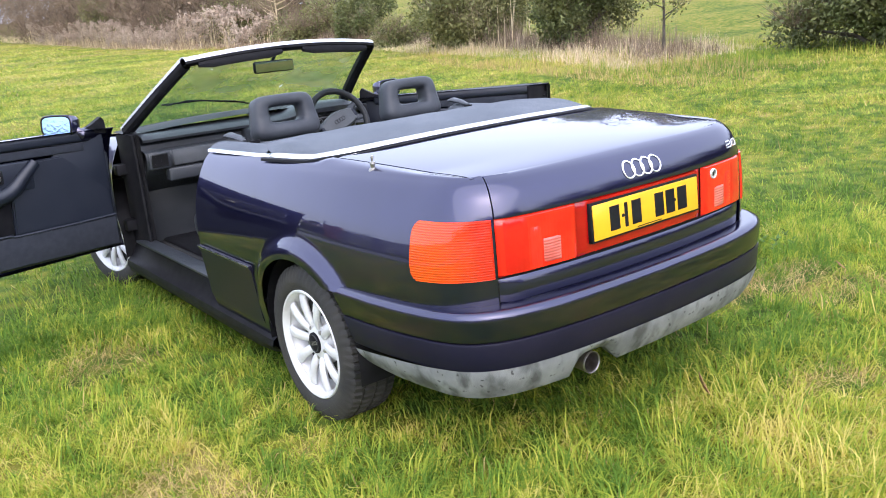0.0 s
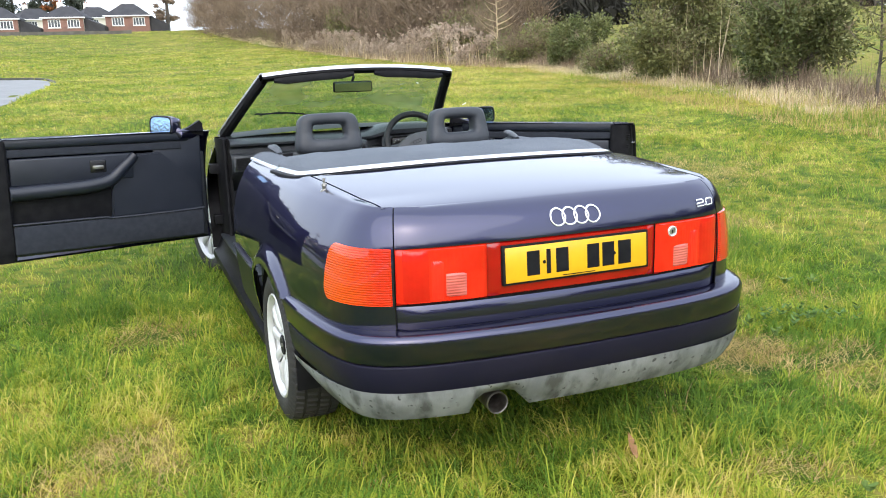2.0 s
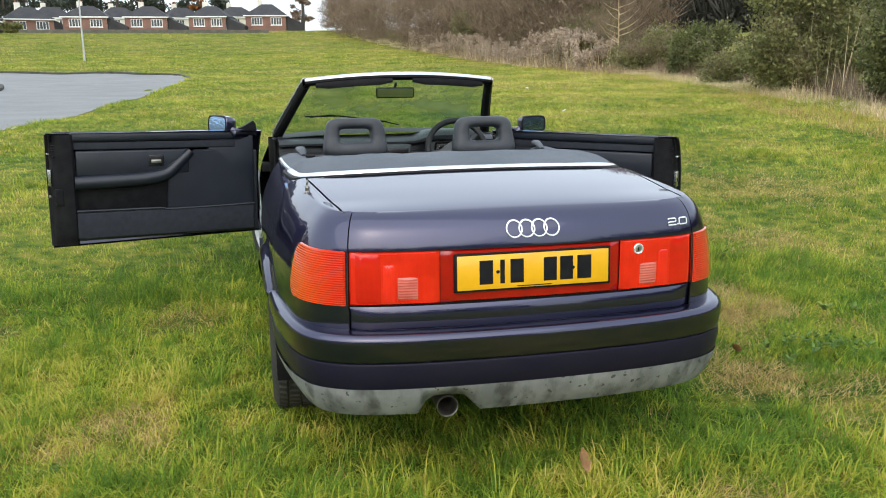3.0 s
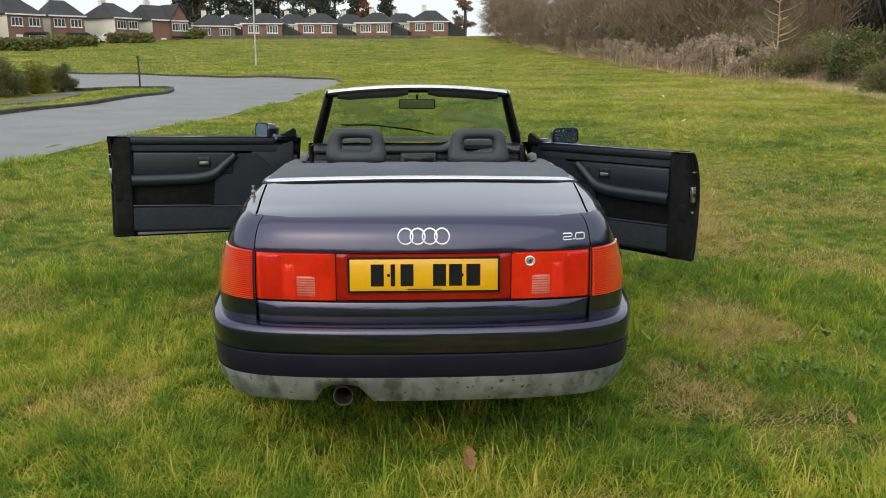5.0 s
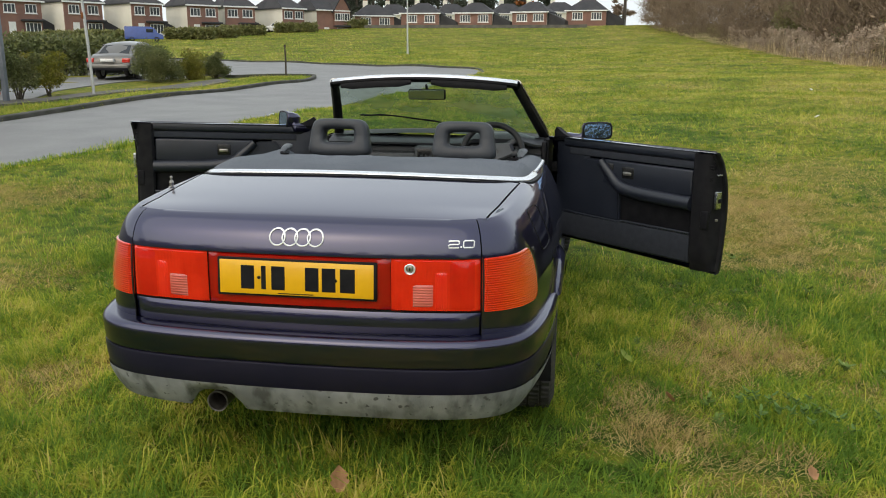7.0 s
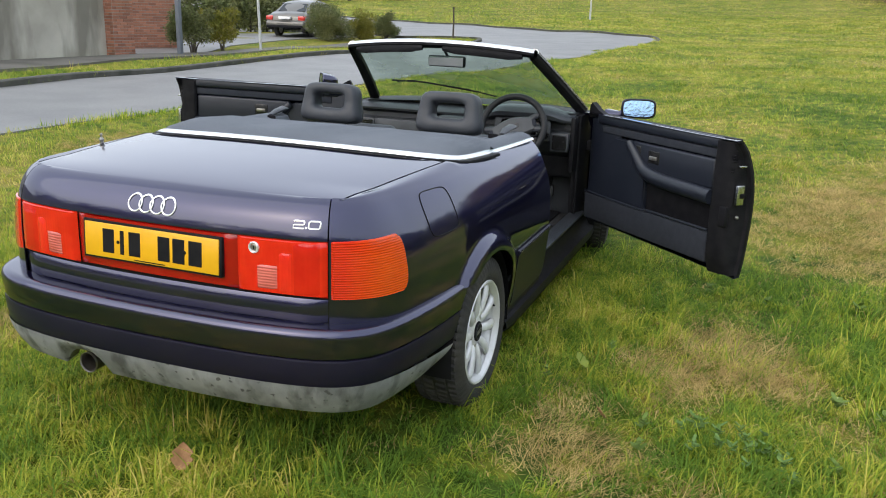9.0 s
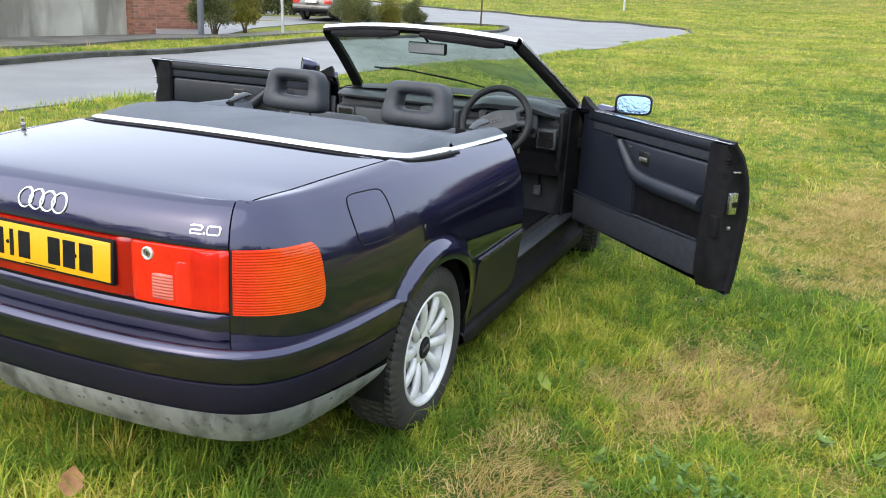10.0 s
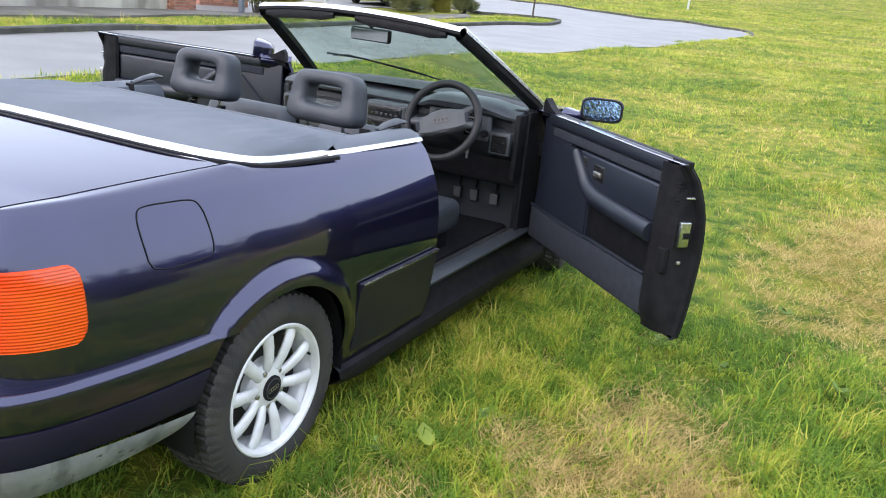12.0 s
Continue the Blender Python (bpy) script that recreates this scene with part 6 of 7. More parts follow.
grass_field("grass_far", 70000, -20, 18, 41.5, 95.0, 0.11, 0.06, None, "far over the meadow", True, BLADE_FAR)
grass_field("grass_distant", 60000, -62, 17, 58.0, 152.0, 0.20, 0.10, None, "over the far rise", True, BLADE_FAR)
grass_field("grass_verge", 70000, -12.4, -9.0, 0, 34.0, 0.12, 0.014, None, "on the verge beyond the road", True, BLADE_FAR)


def merge(parts):
    vs, fs, at = [], [], 0
    for v, f in parts:
        vs.append(v)
        fs.append(f + at)
        at += len(v)
    return np.concatenate(vs), np.concatenate(fs)


def twigs(bases, count, length, width, spread):
    """Thin upright twigs as slim diamonds."""
    bases = np.asarray(bases, float)
    c = bases[RNG.integers(0, len(bases), count)]
    a = unit(np.stack([RNG.normal(0, spread, count), RNG.normal(0, spread, count), np.ones(count)], 1))
    ln = length * (0.4 + 0.8 * RNG.random((count, 1)))
    b = unit(np.cross(a, RNG.normal(size=(count, 3)))) * width * (0.6 + 0.8 * RNG.random((count, 1)))
    return quads(c + a * ln, a * ln, b)


def along_line(line, count, width):
    """Random points in a strip that follows a line on the land."""
    pts = np.array(smooth_line(line, 12))
    seg = RNG.integers(0, len(pts) - 1, count)
    f = RNG.random((count, 1))
    p = pts[seg] * (1 - f) + pts[seg + 1] * f
    d = unit(pts[seg + 1] - pts[seg])
    p = p + np.stack([d[:, 1], -d[:, 0]], 1) * RNG.uniform(0, width, (count, 1))
    return np.column_stack([p, land(p[:, 0], p[:, 1])])


HEDGE_FOOT = [(9.2, -8), (8.9, 0), (8.8, 5.0), (9.0, 8.2), (10.2, 12.3), (11.4, 16), (12.4, 19.5), (14.0, 26), (14.8, 32), (16.0, 45), (16.8, 58), (17.6, 85), (16.5, 115), (15, 150)]
NEAR_FOOT = HEDGE_FOOT[:10]


def stems(name, line, count, width, h, w, mat, label, lean=0.35):
    p = along_line(line, count, width)
    n = len(p)
    clumps = np.clip(0.75 + 0.5 * wave(p[:, 0], p[:, 1], 0.9, 0.6) + 0.45 * wave(p[:, 0], p[:, 1], 2.3, 1.7), 0.25, 1.7)
    v, f = blades(p[:, 0], p[:, 1], p[:, 2] - 0.02, h * clumps * (0.4 + 0.9 * RNG.random(n)), w * (0.6 + 0.8 * RNG.random(n)), np.clip(np.abs(RNG.normal(lean * 0.75, lean * 0.45, n)), 0, 1.5), RNG.uniform(0, 6.28, n), 0.6, True)
    return tagged(raw_mesh(name, v, f, mat), label, "dry grass", kind="stuff")


stems("road_fringe", [(x - 0.10, y) for x, y in [(-6.3, -3)] + ROAD_EDGE[1:10]], 15000, 0.35, 0.10, 0.016, BLADE, "ragged grass along the road edge", 0.8)
stems("dry_grass", [(x + 0.5, y) for x, y in NEAR_FOOT[3:]], 62000, 3.4, 0.30, 0.013, DRY_STEM, "pale dead grass along the hedge foot", 1.4)
stems("dry_grass_front", [(x - 0.8, y) for x, y in NEAR_FOOT[2:]], 34000, 2.8, 0.18, 0.012, STRAW, "short straw-coloured grass before the hedge", 1.35)
stems("hedge_bank_grass", [(x - 0.3, y) for x, y in NEAR_FOOT], 36000, 5.0, 0.20, 0.013, BLADE_FAR, "rough green grass on the bank by the hedge", 0.8)
stems("far_dry_grass", HEDGE_FOOT[9:], 14000, 4.0, 0.38, 0.045, DRY_STEM, "pale dead grass along the far hedge", 0.95)
stems("dead_stems", [(x + 1.9, y) for x, y in NEAR_FOOT[4:]], 2600, 2.6, 0.60, 0.012, RUSSET, "russet dead dock stems by the hedge", 0.75)
stems("bramble_mat", [(x + 1.7, y) for x, y in NEAR_FOOT[3:]], 17000, 1.5, 0.62, 0.014, BROWN_TWIG, "tangled brown brambles under the hedge", 1.1)
stems("reed_litter", [(x + 0.2, y) for x, y in HEDGE_FOOT[8:12]], 12000, 3.2, 0.42, 0.035, RUSSET, "brown reed litter under the hedge", 1.0)
stems("tall_stalks", [(x + 1.2, y) for x, y in NEAR_FOOT[4:7]], 90, 1.6, 1.35, 0.022, DRY_STEM, "tall pale dead stalks in the hedge foot", 0.3)

# reed bed with pale plumes
p = along_line([(15.6, 38), (16.4, 48), (17.0, 60), (17.6, 76), (17.5, 95)], 1100, 2.2)
p = p[np.abs(np.sin(p[:, 1] * 0.55) * np.sin(p[:, 1] * 1.7 + 1)) + RNG.random(1100) > 0.55]
REEDS = len(p)
heads = p + np.column_stack([RNG.normal(0, 0.15, REEDS), RNG.normal(0, 0.15, REEDS), RNG.uniform(0.35, 0.9, REEDS) + 1.1 * np.clip(0.4 + wave(p[:, 0], p[:, 1], 0.55, 0.9), 0, 1)])
tips = [(*h, 0.17, 0.17, 0.30) for h in heads]
v, f = leaf_cloud(tips, 26000, 0.08, 0.1)
reeds = thing("reed_bed", "pale reeds with feathery plumes by the hedge", "reeds", kind="stuff")
raw_mesh("plumes", v, f, PLUME, reeds)
v, f = blades(p[:, 0], p[:, 1], p[:, 2], heads[:, 2] - p[:, 2], np.full(REEDS, 0.025), np.abs(RNG.normal(0, 0.3, REEDS)), RNG.uniform(0, 6.28, REEDS), 0.2)
raw_mesh("stalks", v, f, DRY_STEM, reeds)


def shrub(name, label, x, y, wide, tall, leaves, size, mat, twig_count=500, trunk=0.05, blobs=16, lift=0.25, group=""):
    """A bush: several stems from the ground and a ragged crown of leaves."""
    z = float(land(x, y))
    ob = thing(name, label, "shrub", (x, y, z), group=group)
    centres = []
    skirt = blobs if lift < 0.2 else 0
    for k in range(skirt):
        a, r = RNG.uniform(0, 6.28), wide * 0.44 * math.sqrt(RNG.random())
        q = wide * RNG.uniform(0.11, 0.17)
        centres.append((r * math.cos(a), r * math.sin(a), tall * RNG.uniform(0.10, 0.45), q, q, q * 1.1))
    for k in range(blobs):
        a, r = RNG.uniform(0, 6.28), wide * 0.40 * math.sqrt(RNG.random())
        h = tall * (lift + (0.92 - lift) * RNG.random() * (1 - 0.35 * (r / (wide * 0.5))))
        s = wide * RNG.uniform(0.14, 0.26)
        centres.append((r * math.cos(a), r * math.sin(a), h, s, s, s * RNG.uniform(0.7, 1.2)))
    bm = bmesh.new()
    for c in centres[: max(4, blobs // 2)]:
        bend = (c[0] * 0.35 + RNG.normal(0, 0.05), c[1] * 0.35 + RNG.normal(0, 0.05), c[2] * 0.5)
        tube([(RNG.normal(0, 0.06), RNG.normal(0, 0.06), -0.1), bend, c[:3]], [trunk, trunk * 0.65, trunk * 0.2], 6, bm)
    part("woody_base", bm, BARK, ob)
    v, f = leaf_cloud(centres, int(leaves * (3.4 if lift < 0.2 else 2.2)), size * (0.62 if lift < 0.2 else 0.7), 0.4)
    v = v + 0
    v[:, 2] = np.maximum(v[:, 2], 0.02)
    raw_mesh("crown", v, f, mat, ob)
    if twig_count:
        v, f = twigs([(c[0], c[1], c[2]) for c in centres], twig_count * 2, wide * 0.15, 0.0015 + size * 0.03, 1.0)
        raw_mesh("brushwood", v, f, BROWN_TWIG, ob)
    return ob


HEDGE_G = "shrubs along the meadow hedge"
shrub("hawthorn_shrub", "tall olive-green shrub in the meadow hedge", 13.9, 17.6, 3.3, 3.8, 11000, 0.08, LEAF_MID, 900, 0.06, 26, 0.15, HEDGE_G)
shrub("ivy_shrub", "dark green ivy-clad shrub in the hedge", 12.75, 12.3, 2.75, 3.9, 9500, 0.07, LEAF_DARK, 700, 0.06, 18, 0.12, HEDGE_G)
shrub("bramble_shrub", "dark tangled bramble bush with bare twigs", 13.2, 5.4, 3.6, 2.6, 9000, 0.07, LEAF_DARK, 2600, 0.05, 18, 0.1, HEDGE_G)
shrub("gorse_shrub", "small round dark green bush", 17.0, 28.3, 2.4, 2.6, 5000, 0.09, LEAF_DARK, 300, 0.05, 12, 0.15, HEDGE_G)
shrub("thorn_shrub", "low dark bush under bare twigs", 17.4, 34, 3.4, 2.0, 2600, 0.10, LEAF_MID, 2200, 0.05, 14, 0.1, HEDGE_G)
shrub("thorn_shrub", "brown thicket bush with few leaves", 18.8, 43, 4.6, 3.0, 1800, 0.11, LEAF_MID, 3200, 0.06, 16, 0.1, HEDGE_G)
shrub("thorn_shrub", "bare brown thicket bush", 15.6, 23.6, 2.2, 1.0, 1800, 0.08, LEAF_MID, 1300, 0.03, 10, 0.1, HEDGE_G)

for x, y, w, t, m, lab in ((21.0, 50, 5.0, 4.2, LEAF_MID, "olive evergreen shrub in the brown thicket"), (22.5, 60, 6.0, 5.0, LEAF_DARK, "dark evergreen shrub in the brown thicket"), (21.5, 76, 6.0, 4.6, LEAF_MID, "olive evergreen shrub in the brown thicket")):
    shrub("evergreen_shrub", lab, x, y, w, t, 5200, 0.14, m, 900, 0.08, 18, 0.1, HEDGE_G)


def bare_tree(name, label, x, y, tall, forks, mat=BARK, twig_n=900, thick_at=0.06, leaf=0, leaf_mat=None, leaf_size=0.06):
    """A leafless sapling: a tapered trunk, limbs and fine twigs."""
    ob = thing(name, label, "tree", (x, y, float(land(x, y))))
    bm = tube([(0, 0, -0.2), (0.05, 0.02, tall * 0.35), (0.0, 0.08, tall * 0.7), (0.08, 0.0, tall)], [thick_at, thick_at * 0.75, thick_at * 0.4, thick_at * 0.1], 8)
    ends = []
    for k in range(forks):
        h = tall * RNG.uniform(0.2, 0.85)
        a, ln = RNG.uniform(0, 6.28), tall * RNG.uniform(0.2, 0.42) * (1.15 - h / tall)
        e = (math.cos(a) * ln, math.sin(a) * ln, h + ln * RNG.uniform(0.4, 1.0))
        m = (e[0] * 0.5, e[1] * 0.5, h + (e[2] - h) * 0.35)
        tube([(0, 0, h), m, e], [thick_at * 0.35, thick_at * 0.22, thick_at * 0.06], 5, bm)
        ends += [m, e, tuple((p + q) / 2 for p, q in zip(m, e))]
    part("trunk", bm, mat, ob)
    v, f = twigs(ends, twig_n, tall * 0.085, thick_at * 0.06, 1.1)
    raw_mesh("brushwood", v, f, BROWN_TWIG, ob)
    if leaf:
        v, f = leaf_cloud([(*e, tall * 0.08, tall * 0.08, tall * 0.08) for e in ends], leaf, leaf_size, 0.2)
        raw_mesh("crown", v, f, leaf_mat, ob)
    return ob


bare_tree("hedge_sapling", "thin bare sapling in the hedge with few leaves", 11.9, 9.2, 2.8, 16, BARK, 1100, 0.035, 900, LEAF_MID, 0.045)
bare_tree("pale_sapling", "pale bare many-stemmed sapling behind the reeds", 17.6, 37.5, 5.0, 22, DRY_STEM, 1600, 0.05)

# brown thicket farther along the hedge, and the wood beyond the rising field
p = along_line([(18.0, 47), (18.8, 58), (18.6, 75), (16.8, 100), (13.5, 130), (13, 160)], 2600, 8.0)
v, f = twigs(p + np.column_stack([np.zeros(2600), np.zeros(2600), RNG.uniform(0, 6.5, 2600)]), 90000, 1.0, 0.013, 0.8)
tagged(raw_mesh("winter_thicket", v, f, BROWN_TWIG), "dense brown leafless thicket along the meadow", "thicket", kind="stuff")
v, f = leaf_cloud([(*(q + (0, 0, RNG.uniform(0.3, 6.0))), 1.4, 1.4, 1.4) for q in p[::5]], 42000, 0.10, 0.25)
tagged(raw_mesh("thicket_leaves", v, f, BROWN_TWIG), "withered brown leaves in the thicket", "thicket", kind="stuff")
p = along_line([(95, -40), (105, 30), (100, 90), (70, 150), (40, 190)], 700, 26.0)
v, f = merge([twigs(p, 9000, 6.5, 0.16, 0.35), leaf_cloud([(*(q + (0, 0, RNG.uniform(1, 17))), 3.2, 3.2, 3.6) for q in p], 22000, 0.6, 0.2), leaf_cloud([(*(q + (0, 0, 2.2)), 4.0, 4.0, 2.6) for q in p], 9000, 1.0, 0.2)])
tagged(raw_mesh("far_wood", v, f, FAR_WOOD), "dark leafless wood beyond the rising field", "wood", kind="stuff")

# the trees that close the view behind the walk, seen only in paint and mirrors
p = along_line([(70, -20), (45, -55), (0, -70), (-45, -60), (-70, -30)], 520, 12.0)
bearing = np.degrees(np.arctan2(p[:, 0] - 1.0, -(p[:, 1] - 3.0)))
p = p[(bearing < 16) | (bearing > 27)]
v, f = merge([twigs(p, 5000, 4.0, 0.16, 0.4), leaf_cloud([(*(q + (0, 0, RNG.uniform(1, 11))), 2.4, 2.4, 2.8) for q in p], 13000, 0.5, 0.2)])
tagged(raw_mesh("tree_belt", v, f, FAR_WOOD), "dark belt of bare trees behind the meadow", "wood", kind="stuff")


# ---- beyond the road: verge, footpath, wall, street things ----
BRICK = material("red_brown_brick", (0.36, 0.165, 0.105), (0.27, 0.115, 0.075), 5, 0.85, bump=0.3, fine=60, piece=0.28)
HOUSE_BRICK = material("red_house_brick", (0.25, 0.135, 0.105), (0.20, 0.11, 0.09), 0.8, 0.9, bump=0.2, fine=14)
MORTAR = material("grey_mortar", (0.33, 0.31, 0.28), (0.24, 0.23, 0.2), 6, 0.95, bump=0.3, fine=60)
RENDER_GREY = material("streaked_grey_render", (0.54, 0.515, 0.445), (0.37, 0.35, 0.30), 0.8, 0.9, bump=0.2, fine=30)
streaked(RENDER_GREY, (0.13, 0.12, 0.095), (1.3, 1.3, 0.35), 0.75, 0.15)
WHITE_WALL = material("cream_house_render", (0.74, 0.71, 0.63), (0.66, 0.63, 0.55), 0.3, 0.9)
SLATE = material("dark_grey_roof_tiles", (0.026, 0.026, 0.030), (0.042, 0.040, 0.043), 0.7, 0.8, bump=0.5, fine=5)
UPVC = material("white_window_frame", (0.78, 0.78, 0.77), (0.7, 0.7, 0.69), 2, 0.4)
POLE = material("galvanised_pole", (0.55, 0.56, 0.57), (0.45, 0.46, 0.46), 3, 0.5, 0.5)
DARK_POST = material("dark_weathered_post", (0.07, 0.055, 0.04), (0.04, 0.033, 0.025), 6, 0.85, bump=0.3, fine=40)
GATE_STEEL = material("blue_grey_painted_steel", (0.16, 0.18, 0.21), (0.12, 0.135, 0.16), 4, 0.5, fine=60)
SILVER = material("silver_car_paint", (0.135, 0.13, 0.12), (0.115, 0.11, 0.10), 2, 0.35, 0.4, coat=0.6)
BLUE_PAINT = material("blue_van_paint", (0.03, 0.07, 0.30), (0.025, 0.06, 0.26), 2, 0.35, 0.1, coat=1.0)
WHITE_CAR = material("pale_car_paint", (0.7, 0.7, 0.68), None, 2, 0.3, coat=1.0)
CAR_GLASS = material("dark_car_glass", (0.03, 0.035, 0.04), (0.02, 0.024, 0.028), 2, 0.1, spread=0.02, spec=0.25)
TAIL_RED = material("red_tail_lens", (0.55, 0.02, 0.012), None, 8, 0.2, coat=1.0)

FOOTPATH = material("brown_grey_footpath", (0.145, 0.137, 0.12), (0.095, 0.09, 0.078), 1.2, 0.85, bump=0.3, fine=40, spec=0.2)
sheet("footpath", [(-12.6, -60), (-12.3, 9), (-12.55, 14), (-12.3, 17), (-11.95, 21), (-11.75, 25), (-12.1, 28.3), (-12.9, 29.6), (-13.2, 27), (-13.0, 22), (-13.3, 18.4), (-13.75, 15.8), (-14.3, 8), (-14.6, -60)], FOOTPATH, 0.05, 4.0, "brown-grey footpath behind the verge", "path")
sheet("driveway", [(-13.5, 16.2), (-13.6, 18.2), (-15.0, 21.5), (-15.7, 26), (-15.9, 31), (-15.4, 33.4), (-18, 34.1), (-30, 36.9), (-30, 22), (-20, 17), (-15.5, 15.9)], ASPHALT, 0.03, 4.0, "grey driveway beside the houses", "driveway")


def wall_run(name, a, b, height, depth, mat, label):
    a, b = Vector((*a, 0)), Vector((*b, 0))
    d = (b - a).normalized()
    n = Vector((-d.y, d.x, 0)) * depth
    rows, k = [], 14
    for i in range(k + 1):
        p = a.lerp(b, i / k)
        z = float(land(p.x, p.y))
        top = z + height
        rows.append([p + Vector((0, 0, z - 0.3)), p + Vector((0, 0, top - 0.02)), p + Vector((0, 0, top)), p + n + Vector((0, 0, top)), p + n + Vector((0, 0, z - 0.3))])
    bm = grid(rows)
    for end in (rows[0], rows[-1]):
        bm.faces.new([bm.verts.new(q) for q in end])
    return tagged(part(name, bm, mat, angle=30), label, "wall", kind="structure")


wall_run("wall_west", (-14.9, -40), (-14.12, 15.0), 1.85, 0.22, RENDER_GREY, "streaked grey rendered garden wall")


def brick_block(name, label, x, y, turn, wide, deep, tall, parent_kind="structure"):
    """A brick pier or wall: a mortar core with each brick of its visible faces set proud."""
    z = float(land(x, y))
    core = part(name, boxed((-wide / 2, -deep / 2, -0.3), (wide / 2, deep / 2, tall)), MORTAR, None, smooth=False)
    core.matrix_basis = pose(x, y, z, 0, 0, turn)
    tagged(core, label, "wall", kind=parent_kind)
    L, H, J = 0.215, 0.065, 0.011
    bm = boxed((-L / 2, -0.012, 0), (L / 2, 0.02, H), 0.004, 1)
    me = bpy.data.meshes.new("brick")
    bm.to_mesh(me)
    bm.free()
    me.materials.append(BRICK)
    for face, (span, off) in enumerate(((wide, deep / 2), (deep, wide / 2))):
        count = max(1, round(span / (L + J)))
        step = span / count
        for row in range(int(tall / (H + J))):
            # whole bricks, with a half brick at both ends of every other course
            cuts = [0.0] + ([step * (k + 0.5) for k in range(count)] if row % 2 else [step * k for k in range(1, count)]) + [span]
            for a, b in zip(cuts, cuts[1:]):
                ob = new("brick", me)
                ob.parent = core
                m = pose((a + b) / 2 - span / 2, -off, row * (H + J) + 0.01) @ Matrix.Diagonal(((b - a - J) / L, 1, 1, 1))
                ob.matrix_basis = m if face == 0 else pose(0, 0, 0, 0, 0, -90) @ m
    return core


brick_block("wall_pier", "red-brown brick pier at the wall's end", -14.05, 15.34, 86, 0.68, 0.45, 2.3)
brick_block("wall_brick", "red-brown brick garden wall with a rust streak", -15.75, 18.75, 72, 1.6, 0.3, 2.45)
scroll = thing("wall_railing", "black wrought-iron scroll railing on the wall", "railing", (-14.22, 13.6, float(land(-14.2, 13.6)) + 1.85))
part("top_rail", tube([(0, -1.4, 0.30), (0, -0.5, 0.16), (0, 0.3, 0.12), (0, 1.2, 0.34)], 0.016, 8), BLACK, scroll)
part("bottom_rail", tube([(0, -1.4, 0.04), (0, 1.25, 0.04)], 0.014, 8), BLACK, scroll)
for k in range(22):
    y = -1.35 + 2.5 * k / 21
    part("baluster", tube([(0, y, 0.0), (0, y, 0.14 + 0.14 * abs(y + 0.1) / 1.3)], 0.008, 6), BLACK, scroll)
pole = thing("gate_post", "dark grey square steel post by the wall", "post", (-13.15, 16.65, float(land(-13.15, 16.65))))
part("shaft", boxed((-0.06, -0.06, -0.3), (0.06, 0.06, 2.6), 0.01), GATE_STEEL, pole)
part("cap", boxed((-0.07, -0.07, 2.6), (0.07, 0.07, 2.64), 0.01), GATE_STEEL, pole)

sign = thing("street_sign_pole", "tall pale metal pole with a small sign", "sign", (-12.38, 19.35, float(land(-12.38, 19.35))))
part("pole", tube([(0, 0, -0.3), (-0.06, 0, 1.5), (-0.15, 0, 3.2)], 0.04, 10), POLE, sign)
board = part("sign_board", boxed((-0.62, -0.06, 2.72), (0.12, -0.03, 2.95), 0.008), UPVC, sign, "white sign board with a dark bar")
part("sign_bar", boxed((-0.55, -0.065, 2.80), (0.05, -0.058, 2.86)), BLACK, board)
part("orange_tag", boxed((-0.16, -0.06, 2.1), (-0.09, -0.04, 2.26), 0.01), COPPER, sign, "small orange tag")

post = thing("wooden_post", "short dark wooden post on the grass island", "post", (-11.35, 32.6, float(land(-11.35, 32.6))))
part("shaft", tube([(0, 0, -0.2), (0.02, 0, 0.7), (0.0, 0, 1.27)], [0.042, 0.038, 0.034], 8), DARK_POST, post)
part("cap", capped([(1.27, 0.055), (1.36, 0.05)], 10, "z"), DARK_POST, post)

lamp_z = float(land(-14.5, 76.5))
lamp = thing("street_lamp", "tall grey street lamp post across the field", "street lamp", (-14.5, 76.5, lamp_z))
part("column", tube([(0, 0, -0.3), (0, 0, 1.2), (0, 0, 8.0)], [0.11, 0.08, 0.055], 10), POLE, lamp)
part("arm", tube([(0, 0, 7.8), (0.3, -0.2, 8.1), (0.9, -0.5, 8.2)], 0.05, 8), POLE, lamp)
part("lantern", boxed((0.7, -0.65, 8.1), (1.25, -0.4, 8.25), 0.05), POLE, lamp)

GARDEN = "garden shrubs by the footpath"
for x, y, w, t, n, m, lab in ((-13.35, 17.5, 1.25, 1.6, 5200, LEAF_DARK, "small dark green garden shrub"), (-14.0, 19.75, 1.2, 1.35, 4200, LEAF_GOLD, "small yellow-green garden shrub"),
                              (-14.75, 27.7, 2.0, 1.55, 7500, LEAF_DARK, "rounded dark green garden shrub"), (-14.65, 30.3, 1.65, 1.35, 5000, LEAF_GOLD, "olive yellow garden shrub"),
                              (-14.4, 32.2, 1.2, 1.4, 4600, LEAF_DARK, "upright dark olive garden shrub")):
    shrub("garden_shrub", lab, x, y, w, t, n, 0.042, m, 120, 0.03, 14, 0.16 if y > 25 else 0.3, GARDEN)


